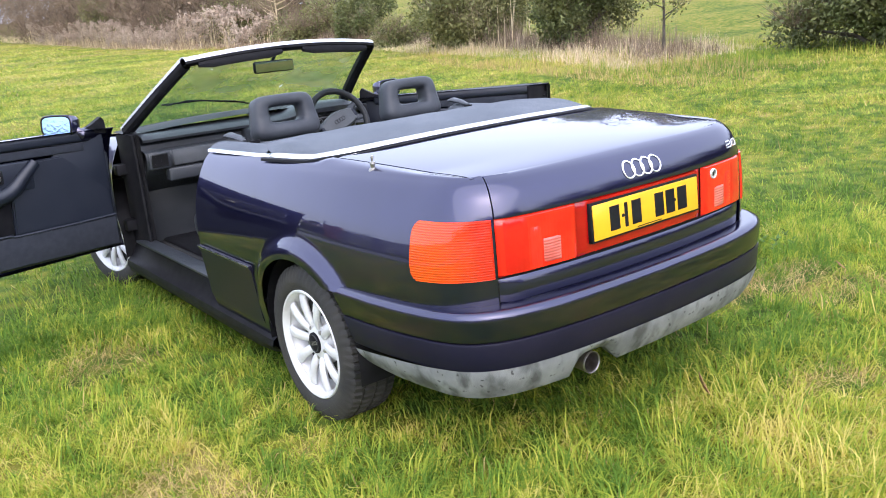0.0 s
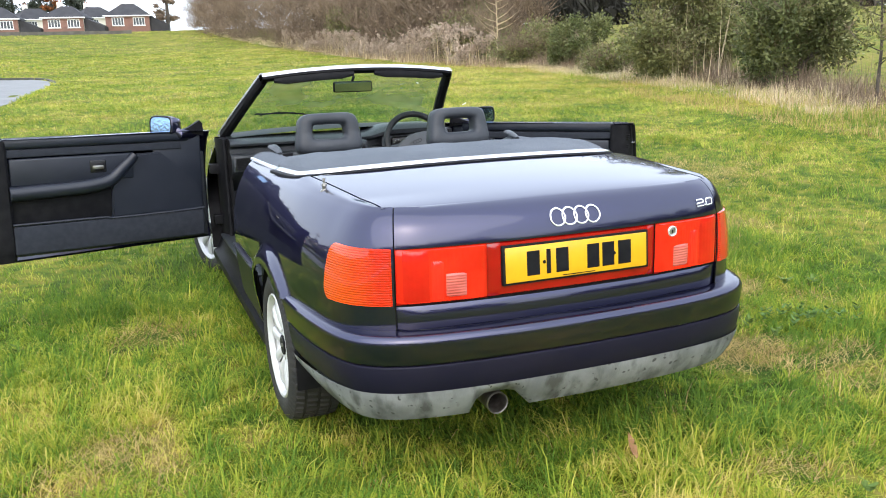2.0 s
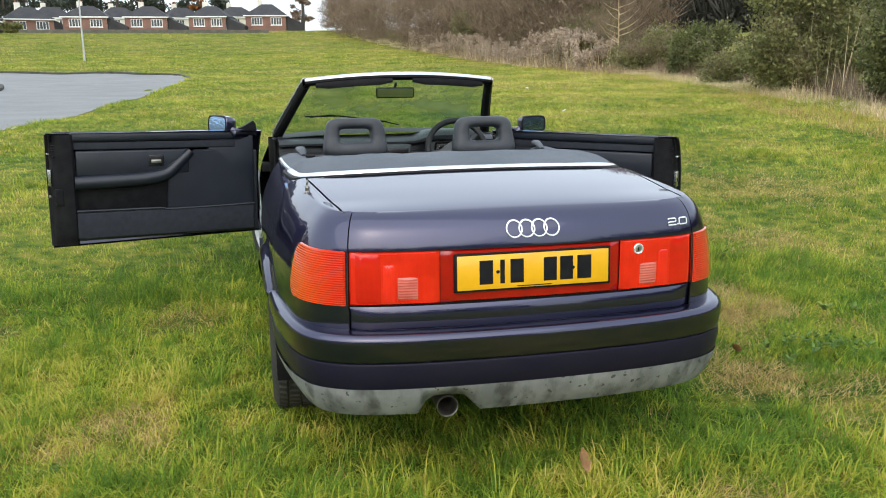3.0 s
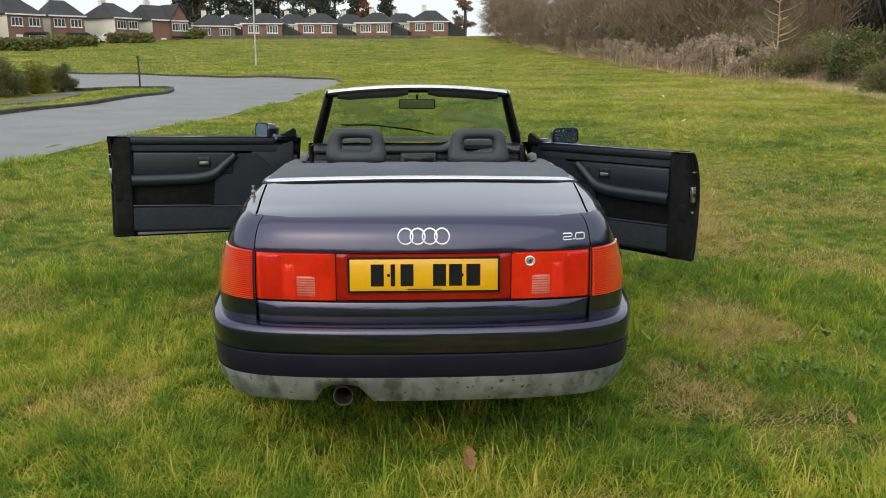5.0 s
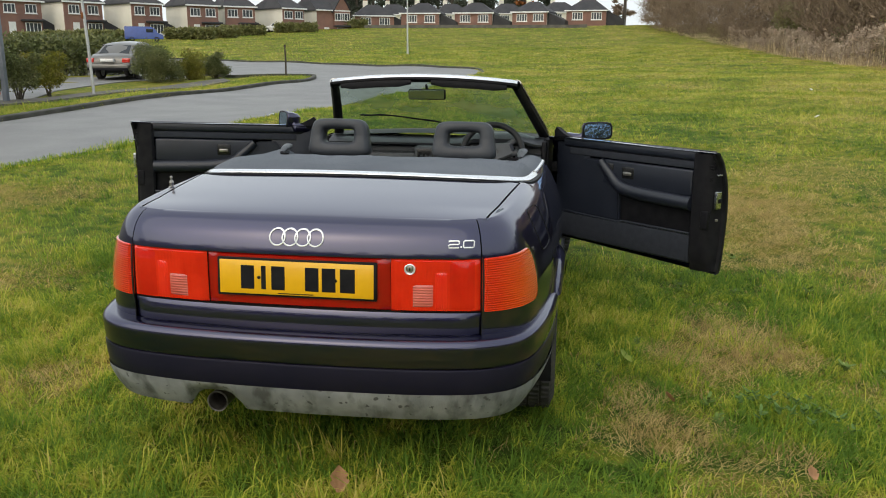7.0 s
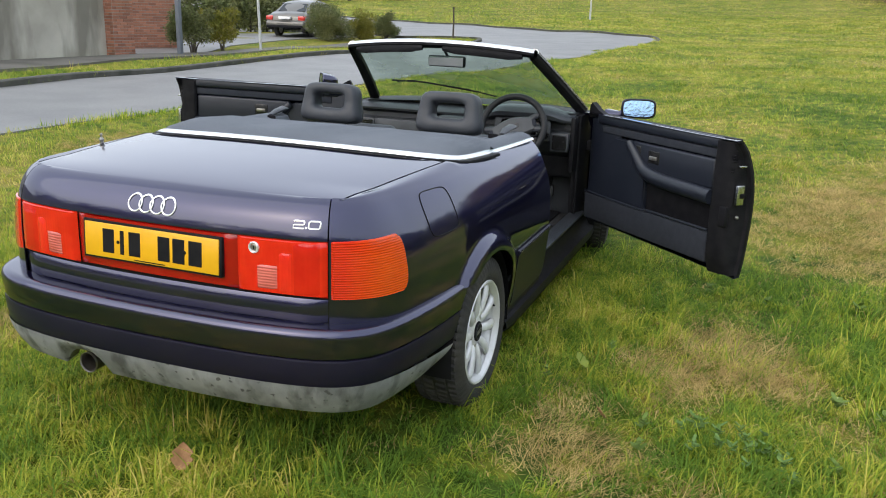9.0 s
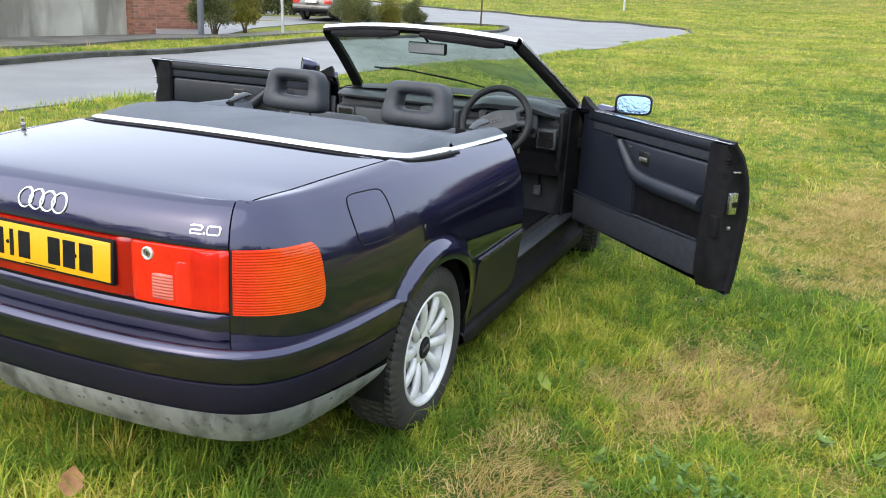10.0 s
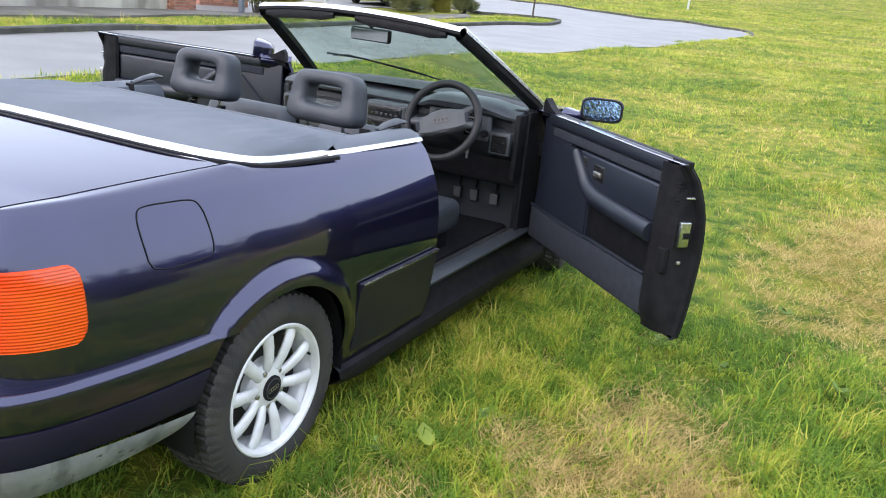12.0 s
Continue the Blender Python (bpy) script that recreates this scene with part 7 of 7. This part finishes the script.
def hedge_block(name, label, x, y, turn, wide, deep, tall, leaves, size, mat):
    ob = thing(name, label, "hedge", (x, y, float(land(x, y))), turn)
    n = max(3, int(wide / 0.8))
    blobs = [((i + 0.5) / n * wide - wide / 2, RNG.normal(0, deep * 0.1), tall * h, wide / n * 0.75, deep * 0.5, tall * 0.33) for i in range(n) for h in (0.3, 0.7)]
    v, f = leaf_cloud(blobs, leaves, size)
    v[:, 2] = np.maximum(v[:, 2], 0)
    raw_mesh("crown", v, f, mat, ob)
    for b in blobs[::2]:
        part("stem", tube([(b[0], b[1], -0.2), (b[0], b[1], tall * 0.6)], [0.05, 0.02], 5), BARK, ob)
    return ob


hedge_block("garden_hedge", "clipped dark green garden hedge", -22.3, 29.5, 62, 11.0, 1.4, 1.8, 11000, 0.09, LEAF_DARK)
hedge_block("garden_hedge", "clipped dark green garden hedge by the drive", -23.6, 36.0, 40, 5.0, 1.5, 1.75, 7000, 0.11, LEAF_DARK)


def far_place(px, py, dist):
    """A spot across the field by its bearing and rise, dist metres off."""
    return 0.346 + (-0.5515 + 0.000676 * px) * dist, dist - 2.73, 1.474 + (0.0300 + 0.000003 * px + 0.00065 * (60 - py)) * dist


# ---- parked vehicles ----
def saloon(name, label, x, y, turn, paint, group="", z_off=0.0):
    """A parked four-door car: nose toward +y before turning."""
    ob = thing(name, label, "car", (x, y, float(land(x, y)) + 0.03 + z_off), turn, group)
    body = [(-2.25, 0.45, 0.80, 0.40), (-2.22, 0.78, 0.90, 0.32), (-2.0, 0.95, 0.88, 0.28), (-1.5, 1.0, 0.9, 0.22), (0.0, 0.96, 0.9, 0.2), (1.0, 0.95, 0.89, 0.2), (1.4, 0.9, 0.88, 0.22), (2.0, 0.78, 0.82, 0.25), (2.25, 0.62, 0.7, 0.3)]
    rows = []
    for i in range(33):
        u = i / 32 * (len(body) - 1)
        py, top, w, low = curve_at(body, u)
        arch = max([math.sqrt(max(0, 0.34 ** 2 - (py - c) ** 2)) + 0.32 if abs(py - c) < 0.34 else 0 for c in (-1.32, 1.32)])
        lo = max(low, arch)
        rows.append([(-w * 0.94, py, lo), (-w, py, (lo + top) / 2), (-w * 0.96, py, top - 0.08), (-w * 0.82, py, top), (0, py, top + 0.03), (w * 0.82, py, top), (w * 0.96, py, top - 0.08), (w, py, (lo + top) / 2), (w * 0.94, py, lo)])
    bm = grid(rows)
    for r in (rows[0], rows[-1]):
        bm.faces.new([bm.verts.new(q) for q in r])
    part("body", bm, paint, ob)
    cab = [(-1.75, 0.97, 0.72), (-1.15, 1.36, 0.62), (-0.6, 1.46, 0.60), (0.3, 1.45, 0.60), (1.05, 0.95, 0.74)]
    rows = []
    for i in range(17):
        py, top, w = curve_at(cab, i / 16 * (len(cab) - 1))
        rows.append([(-0.80, py, 0.92), (-w - 0.05, py, (0.92 + top) / 2 + 0.05), (-w, py, top - 0.03), (-w * 0.7, py, top), (0, py, top + 0.02), (w * 0.7, py, top), (w, py, top - 0.03), (w + 0.05, py, (0.92 + top) / 2 + 0.05), (0.80, py, 0.92)])
    part("cabin_roof", grid(rows), paint, ob)
    for s in (-1, 1):
        for y0, y1 in ((-1.12, -0.42), (-0.36, 0.45)):
            win = grid([[(s * 0.775, y0 + (0 if y0 > -1 else -0.12), 0.96), (s * 0.70, y0 + 0.04, 1.36)], [(s * 0.775, y1 + (0.15 if y1 > 0 else 0), 0.96), (s * 0.70, y1 - (0.1 if y1 > 0 else 0), 1.36)]])
            part("side_window", thick(win, 0.02), CAR_GLASS, ob)
        lampy = boxed((s * 0.72 - 0.16, -2.27, 0.66), (s * 0.72 + 0.14, -2.05, 0.84), 0.03)
        part("tail_lamp", lampy, TAIL_RED, ob, "red tail lamp")
        for c in (-1.32, 1.32):
            w = part("wheel", lathe([(-0.1, 0.2), (-0.1, 0.29), (-0.08, 0.315), (0.08, 0.315), (0.1, 0.29), (0.1, 0.2)], 24, "x", None, (s * 0.78, c, 0.31)), RUBBER, ob)
            part("rim", capped([(-0.085, 0.2), (0.085, 0.2)], 16, "x", (s * 0.78, c, 0.31)), ALLOY, w)
    part("rear_window", thick(grid([[(-0.60, -1.68, 1.03), (-0.54, -1.22, 1.335)], [(0.60, -1.68, 1.03), (0.54, -1.22, 1.335)]]), 0.03), CAR_GLASS, ob)
    bumper_ob = part("bumper", boxed((-0.86, -2.36, 0.38), (0.86, -2.1, 0.62), 0.07, 3), paint, ob)
    part("bumper_insert", boxed((-0.82, -2.375, 0.36), (0.82, -2.2, 0.47), 0.02, 2), BLACK, bumper_ob, "black lower bumper insert")
    part("number_plate", boxed((-0.26, -2.375, 0.70), (0.26, -2.24, 0.81), 0.004), UPVC, ob, "pale number plate with a bar")
    return ob


saloon("parked_saloon", "silver-grey saloon parked nose away on the drive", -17.35, 30.65, 5, SILVER)
saloon("parked_car", "silver car parked by the far houses", *far_place(195, 0, 131)[:2], 96, SILVER, "cars by the far houses", 0.0)
saloon("parked_car", "pale car parked by the far houses", *far_place(292, 0, 140)[:2], 100, WHITE_CAR, "cars by the far houses", 0.0)


def van(x, y, turn):
    ob = thing("blue_van", "blue panel van parked on the far street", "van", (x, y, float(land(x, y)) + 0.1), turn)
    rows = []
    for py, top, w in ((-2.4, 1.95, 0.92), (-2.3, 2.0, 0.95), (1.0, 2.0, 0.95), (1.5, 1.75, 0.93), (1.9, 1.15, 0.9), (2.5, 0.95, 0.85), (2.6, 0.6, 0.8)):
        rows.append([(-w, py, 0.35), (-w, py, top * 0.6), (-w * 0.9, py, top), (w * 0.9, py, top), (w, py, top * 0.6), (w, py, 0.35)])
    bm = grid(rows)
    for r in (rows[0], rows[-1]):
        bm.faces.new([bm.verts.new(q) for q in r])
    part("body", bm, BLUE_PAINT, ob)
    for s in (-1, 1):
        part("side_window", boxed((s * 0.92 - 0.03, 0.4, 1.2), (s * 0.92 + 0.03, 1.3, 1.7), 0.02), CAR_GLASS, ob)
        for c in (-1.5, 1.7):
            part("wheel", lathe([(-0.1, 0.18), (-0.1, 0.32), (0.1, 0.32), (0.1, 0.18)], 20, "x", None, (s * 0.85, c, 0.33)), RUBBER, ob)
    return ob


van(*far_place(38, 0, 110)[:2], -64)


# ---- houses across the field ----
def window_unit(parent, m, w, h, lights=2):
    """A white framed window standing proud of the wall, with its bars, sill and panes."""
    t = 0.09
    bm = bmesh.new()
    loops = []
    for y, g in ((0.02, 0), (-0.06, 0), (-0.06, t), (0.02, t)):
        loops.append([m @ Vector(p) for p in ((-w / 2 + g, y, g), (w / 2 - g, y, g), (w / 2 - g, y, h - g), (-w / 2 + g, y, h - g))])
    frame_ob = part("window", grid(loops + [loops[0]], bm, True), UPVC, parent, "white framed window", False)
    for k in range(1, lights):
        x = -w / 2 + w * k / lights
        part("glazing_bar", boxed((x - t / 2, -0.055, t), (x + t / 2, 0.02, h - t), 0, 1, m), UPVC, frame_ob, smooth=False)
    part("sill", boxed((-w / 2 - 0.08, -0.14, -0.12), (w / 2 + 0.08, 0.0, -0.005), 0, 1, m), UPVC, frame_ob, smooth=False)
    for k in range(lights):
        x0 = -w / 2 + w * k / lights + t / 2
        x1 = -w / 2 + w * (k + 1) / lights - t / 2
        part("pane", boxed((x0, -0.02, t), (x1, 0.0, h - t), 0, 1, m), PANE, frame_ob, smooth=False)


def roof_mesh(w, d, eave, rise, hip):
    o = 0.35
    a = [(-w / 2 - o, -d / 2 - o, eave), (w / 2 + o, -d / 2 - o, eave), (w / 2 + o, d / 2 + o, eave), (-w / 2 - o, d / 2 + o, eave)]
    r = [(-w / 2 + hip * w, 0, eave + rise), (w / 2 - hip * w, 0, eave + rise)]
    bm = bmesh.new()
    lowv = [bm.verts.new((x, y, z - 0.16)) for x, y, z in a]
    va, vr = [bm.verts.new(p) for p in a], [bm.verts.new(p) for p in r]
    for f in ((va[0], va[1], vr[1], vr[0]), (va[1], va[2], vr[1]), (va[2], va[3], vr[0], vr[1]), (va[3], va[0], vr[0])):
        bm.faces.new(f)
    for i in range(4):
        bm.faces.new((lowv[i], lowv[(i + 1) % 4], va[(i + 1) % 4], va[i]))
    bm.faces.new(lowv[::-1])
    return bm


def house(label, x, y, z, turn, w, d, eave, rise, hip=0.3, storeys=2, gable=False, brick=HOUSE_BRICK, garage=0):
    ob = thing("house", label, "house", (x, y, z), turn, "houses across the field")
    part("side_wall", boxed((-w / 2, -d / 2 + 0.05, -2.5), (w / 2, d / 2, eave)), WHITE_WALL, ob, "cream rendered walls", False)
    part("front_wall", boxed((-w / 2 - 0.02, -d / 2 - 0.1, -2.5), (w / 2 + 0.02, -d / 2 + 0.06, eave)), brick, ob, "red brick front", False)
    part("roof", roof_mesh(w, d, eave, rise, hip), SLATE, ob, "dark grey tiled roof", False)
    part("gutter", boxed((-w / 2 - 0.4, -d / 2 - 0.47, eave - 0.2), (w / 2 + 0.4, -d / 2 - 0.36, eave + 0.02)), UPVC, ob, "white gutter", False)
    stack = part("chimney", boxed((-w * 0.18 - 0.45, 0.2, eave + rise * 0.55), (-w * 0.18 + 0.45, 0.9, eave + rise + 0.75), 0.02), WHITE_WALL, ob, "pale chimney stack", False)
    for k in (-0.2, 0.2):
        part("chimney_pot", capped([(0, 0.11), (0.35, 0.1)], 8, "z", (-w * 0.18 + k, 0.55, eave + rise + 0.75)), BRICK, stack)
    front = -d / 2 - 0.1
    if gable:
        gw = w * 0.5
        bm = bmesh.new()
        pts = [(w / 2 - gw, front - 0.35, eave - 0.1), (w / 2 + 0.02, front - 0.35, eave - 0.1), (w / 2 - gw / 2, front - 0.35, eave + rise * 0.95)]
        va, vb = [bm.verts.new(p) for p in pts], [bm.verts.new((p[0], 0.5, p[2])) for p in pts]
        bm.faces.new(va)
        for i in range(3):
            bm.faces.new((va[i], va[(i + 1) % 3], vb[(i + 1) % 3], vb[i]))
        part("gable_wall", bm, brick, ob, "", False)
        part("gable_front", boxed((w / 2 - gw, front - 0.36, -2.5), (w / 2 + 0.02, front + 0.1, eave)), brick, ob, "", False)
        for s in (-1, 1):
            cx = w / 2 - gw / 2
            rows = [[(cx, yy, eave + rise + 0.06), (cx + s * (gw / 2 + 0.35), yy, eave - 0.45)] for yy in (front - 0.6, 0.4)]
            part("gable_roof", thick(grid(rows), 0.12), SLATE, ob, "", False)
    if storeys == 2:
        for f in ((-0.25, 0.25) if not gable else (0.14, 0.36)):
            window_unit(ob, pose(w * f, front - (0.37 if gable else 0), eave - 1.75), 1.7, 1.25, 3)
        window_unit(ob, pose(w * 0.24, front - 0.4, 0.45), 2.3, 1.5, 4)
        part("bay_roof", boxed((w * 0.24 - 1.6, front - 1.1, 2.1), (w * 0.24 + 1.6, front + 0.05, 2.4), 0.08), SLATE, ob, "", False)
        part("bay_base", boxed((w * 0.24 - 1.35, front - 0.38, -2.0), (w * 0.24 + 1.35, front + 0.02, 0.45)), UPVC, ob, "", False)
        part("front_door", boxed((-w * 0.22 - 0.5, front - 0.08, -0.3), (-w * 0.22 + 0.5, front + 0.02, 2.0), 0.01), UPVC, ob, "white front door", False)
    else:
        for f in (-0.22, 0.26):
            window_unit(ob, pose(w * f, front, eave - 1.75), 2.0, 1.35, 4)
    if garage:
        gx = garage * (w / 2 + 1.6)
        bm = bmesh.new()
        vs = [bm.verts.new(p) for p in ((gx - 1.7, -d / 2 + 0.5, -2), (gx + 1.7, -d / 2 + 0.5, -2), (gx + 1.7, -d / 2 + 0.5, 1.2 + (garage < 0) * 1.6), (gx - 1.7, -d / 2 + 0.5, 1.2 + (garage > 0) * 1.6))]
        wv = [bm.verts.new(v.co + Vector((0, d * 0.6, 0))) for v in vs]
        bm.faces.new(vs)
        for i in range(4):
            bm.faces.new((vs[i], vs[(i + 1) % 4], wv[(i + 1) % 4], wv[i]))
        part("side_garage", bm, SLATE, ob, "lean-to garage with a dark roof", False)
    return ob


TWO = "two-storey semi-detached house with red brick front"
LOW = "low house with brick front and hipped roof"
for px, py, dist, w, d, eave, rise, hip, st, extra, gb, gar in (
        (-335, 6, 108, 6.4, 8, 5.0, 2.3, 0.3, 2, 26, False, 1), (-207, 10, 112, 6.2, 8, 5.0, 2.3, 0.3, 2, 28, False, 1), (-79, 14, 118, 6.0, 8, 5.0, 2.3, 0.3, 2, 30, False, 1),
        (47, 18, 124, 5.2, 8, 5.0, 2.4, 0.28, 2, 32, False, 1), (155, 22, 130, 5.2, 8, 5.0, 2.5, 0.28, 2, 26, False, 1), (226, 25, 136, 5.0, 8, 5.0, 2.5, 0.28, 2, 18, False, 1),
        (326, 29, 142, 4.4, 9, 5.0, 2.5, 0.28, 2, 36, False, 1), (399, 33, 148, 6.6, 9, 5.0, 2.6, 0.1, 2, 32, True, 0),
        (474, 43, 158, 7.4, 7, 2.8, 2.1, 0.36, 1, 6, False, 1), (556, 39, 160, 7.2, 7, 2.8, 2.0, 0.36, 1, -10, False, 1), (650, 39, 162, 7.2, 7, 2.8, 2.0, 0.36, 1, -10, False, 1),
        (747, 38, 162, 6.6, 7, 2.8, 2.0, 0.36, 1, -14, False, 1), (843, 36, 164, 7.4, 7, 2.8, 2.2, 0.36, 1, -6, False, 1)):
    hx, hy, hz = far_place(px, py, dist)
    az = math.degrees(math.atan(-(-0.5515 + 0.000676 * px)))
    turn = az + extra
    hx, hy = hx - math.sin(radians(turn)) * d / 2, hy + math.cos(radians(turn)) * d / 2
    house(TWO if st == 2 else LOW, hx, hy, hz - eave, az + extra, w, d, eave, rise, hip, st, gb, HOUSE_BRICK, gar)
for px, py, dist in ((508, 42, 185), (610, 42, 188), (708, 42, 188), (796, 40, 190)):
    hx, hy, hz = far_place(px, py, dist)
    house("cream house seen between the brick ones", hx, hy, hz - 2.8, 20, 7.0, 7, 2.8, 2.2, 0.3, 1, False, WHITE_WALL, 0)
for px, dist in ((128, 117), (172, 121), (230, 128), (-45, 110), (-170, 106), (425, 150), (330, 138), (-110, 108)):
    hx, hy, _ = far_place(px, 70, dist)
    hedge_block("front_hedge", "green front garden hedge of the far houses", hx, hy, 12, 7.0, 1.6, 1.6, 2200, 0.22, LEAF_MID if px % 20 else LEAF_GOLD)
wall_z = [far_place(px, 64, 150) for px in (455, 846)]
wall_run("wall_north", wall_z[0][:2], wall_z[1][:2], 0.55, 0.25, FOOTPATH, "low brown-grey wall before the far houses")


def tall_tree(name, label, px, dist, tall, wide, mat, leaves, size, blobs):
    hx, hy, hz = far_place(px, 62, dist)
    ob = thing(name, label, "tree", (hx, hy, hz - 1), group="trees behind the houses")
    cs = []
    bm = tube([(0, 0, -2), (0.2, 0, tall * 0.5), (0, 0.2, tall * 0.92)], [0.5, 0.32, 0.06], 8)
    for k in range(blobs):
        h = tall * RNG.uniform(0.3, 0.95)
        r = wide * 0.5 * (1.15 - h / tall) ** 0.6 * RNG.uniform(0.2, 1.0)
        a = RNG.uniform(0, 6.28)
        s = wide * RNG.uniform(0.1, 0.2)
        cs.append((r * math.cos(a), r * math.sin(a), h, s, s, s * 0.6))
        tube([(0, 0, h * 0.85), (cs[-1][0], cs[-1][1], h)], [0.12, 0.04], 5, bm)
    part("trunk", bm, BARK, ob)
    v, f = leaf_cloud(cs, leaves, size, 0.3)
    raw_mesh("crown", v, f, mat, ob)


for px, dist, tall, wide in ((470, 215, 20, 9), (500, 210, 22, 10), (525, 222, 19, 9), (560, 225, 24, 11), (610, 215, 20, 12), (655, 225, 17, 10), (720, 230, 13, 9), (440, 220, 14, 8), (770, 240, 12, 8), (485, 232, 23, 12), (545, 236, 22, 12), (585, 228, 21, 12), (632, 232, 19, 12), (682, 236, 15, 12), (455, 240, 18, 12), (425, 236, 12, 10)):
    tall_tree("pine_tree", "dark tall pine behind the houses", px, dist, tall, wide, CONIFER, 3600, 0.34, 34)
tall_tree("copper_tree", "copper-leaved autumn tree behind the houses", 735, 200, 13, 5, COPPER, 1600, 0.35, 16)
tall_tree("hazy_tree", "bare brown tree by the last house", 905, 175, 10, 6, BROWN_TWIG, 1500, 0.3, 16)

# ---- small things in the grass ----
DEAD_LEAF = material("brown_dead_leaf", (0.36, 0.19, 0.085), (0.24, 0.12, 0.05), 40, 0.7, bump=0.2, fine=300)
WEED = material("broad_weed_leaf", (0.10, 0.16, 0.034), (0.145, 0.20, 0.045), 18, 0.7, bump=0.2, fine=160, spec=0.15)
ROUND_LEAF = material("olive_round_leaf", (0.20, 0.24, 0.03), (0.15, 0.19, 0.03), 20, 0.6, spec=0.2)
CREEPER = material("blue_green_weed_leaf", (0.095, 0.165, 0.045), (0.13, 0.21, 0.055), 25, 0.7, bump=0.2, fine=160, spec=0.15)
PALE_WEED = material("pale_weed_leaf", (0.34, 0.38, 0.17), (0.24, 0.31, 0.10), 12, 0.75, spec=0.15)
LITTER = material("white_paper_scrap", (0.75, 0.74, 0.71), (0.66, 0.65, 0.62), 20, 0.7)


def leaf_sheet(length, width, lobes, curl):
    rows = []
    for i in range(9):
        t = i / 8
        w = width * (math.sin(math.pi * min(1, t * 0.92 + 0.08)) ** 0.7) * (1 + 0.22 * math.cos(t * lobes * 6.28)) / 2
        rows.append([(f * w, t * length, curl * (t * t * length + abs(f) * w * 0.6)) for f in (-1, -0.5, 0, 0.5, 1)])
    return thick(grid(rows), 0.0015)


def dead_leaf(label, x, y, z, size, turn, tilt, mat=DEAD_LEAF):
    ob = part("dead_leaf", leaf_sheet(size, size * 0.8, 3, 0.5), mat)
    ob.matrix_basis = pose(x, y, z, tilt, 10, turn)
    return tagged(ob, label, "leaf")


dead_leaf("curled brown dead leaf lying in the grass", 0.166, -0.14, 0.062, 0.080, 40, 40)
dead_leaf("curled russet dead leaf on straw", 1.35, 0.82, 0.05, 0.055, 120, 30)
dead_leaf("brown dead leaf in short grass", 1.75, 0.20, 0.06, 0.05, 20, 15)


def weed(x, y, size, count, mat=WEED, label="broad-leaved weed rosette in the grass"):
    size, count = size * 0.55, count + 2
    ob = thing("weed", label, "weed", (x, y, float(land(x, y)) + 0.045), RNG.uniform(0, 360), "weeds in the grass")
    for k in range(count):
        lf = part("leaf", leaf_sheet(size * RNG.uniform(0.7, 1.2), size * 0.55, 1, 0.3), mat, ob)
        lf.matrix_basis = pose(0, 0, RNG.uniform(0, 0.04), RNG.uniform(0, 24), RNG.uniform(-12, 12), k * 360 / count + RNG.uniform(-25, 25))


for x, y, s, c in ((1.49, 0.81, 0.06, 6), (1.50, 0.64, 0.06, 5), (2.17, 1.28, 0.085, 6), (2.35, 2.59, 0.085, 6), (1.83, 0.9, 0.05, 5), (2.34, 1.25, 0.07, 6), (1.9, 2.5, 0.055, 5), (1.25, 1.5, 0.05, 5), (1.6, 2.6, 0.06, 5), (-1.9, 2.0, 0.06, 5),
                   (1.05, 1.1, 0.045, 5), (2.7, 2.1, 0.06, 6), (-1.6, 0.3, 0.05, 5), (0.7, -0.6, 0.06, 5), (2.14, 0.75, 0.06, 6), (-2.3, 1.1, 0.06, 5), (2.05, 3.4, 0.08, 5)):
    weed(x, y, s, c)
for k in range(16):
    weed(1.62 + 0.42 * RNG.random(), 0.62 + 0.30 * RNG.random(), RNG.uniform(0.040, 0.062), 5, CREEPER, "small lobed blue-green weed in the grass")
weed(2.18, 1.30, 0.062, 4, PALE_WEED, "pale withered weed leaves standing in grass")
dead_leaf("round yellow-green leaf on the grass", 1.20, 1.19, 0.075, 0.075, 60, 12, ROUND_LEAF)
for x, y in ((7.4, 21.7), (-4.7, 12.6), (5.2, 13)):
    bm = boxed((-0.04, -0.025, 0), (0.045, 0.025, 0.015), 0.006, 2)
    ob = part("litter", bm, LITTER)
    ob.matrix_basis = pose(x, y, float(land(x, y)) + 0.12, 15, 20, x * 40)
    tagged(ob, "white paper scrap lying in the grass", "litter")
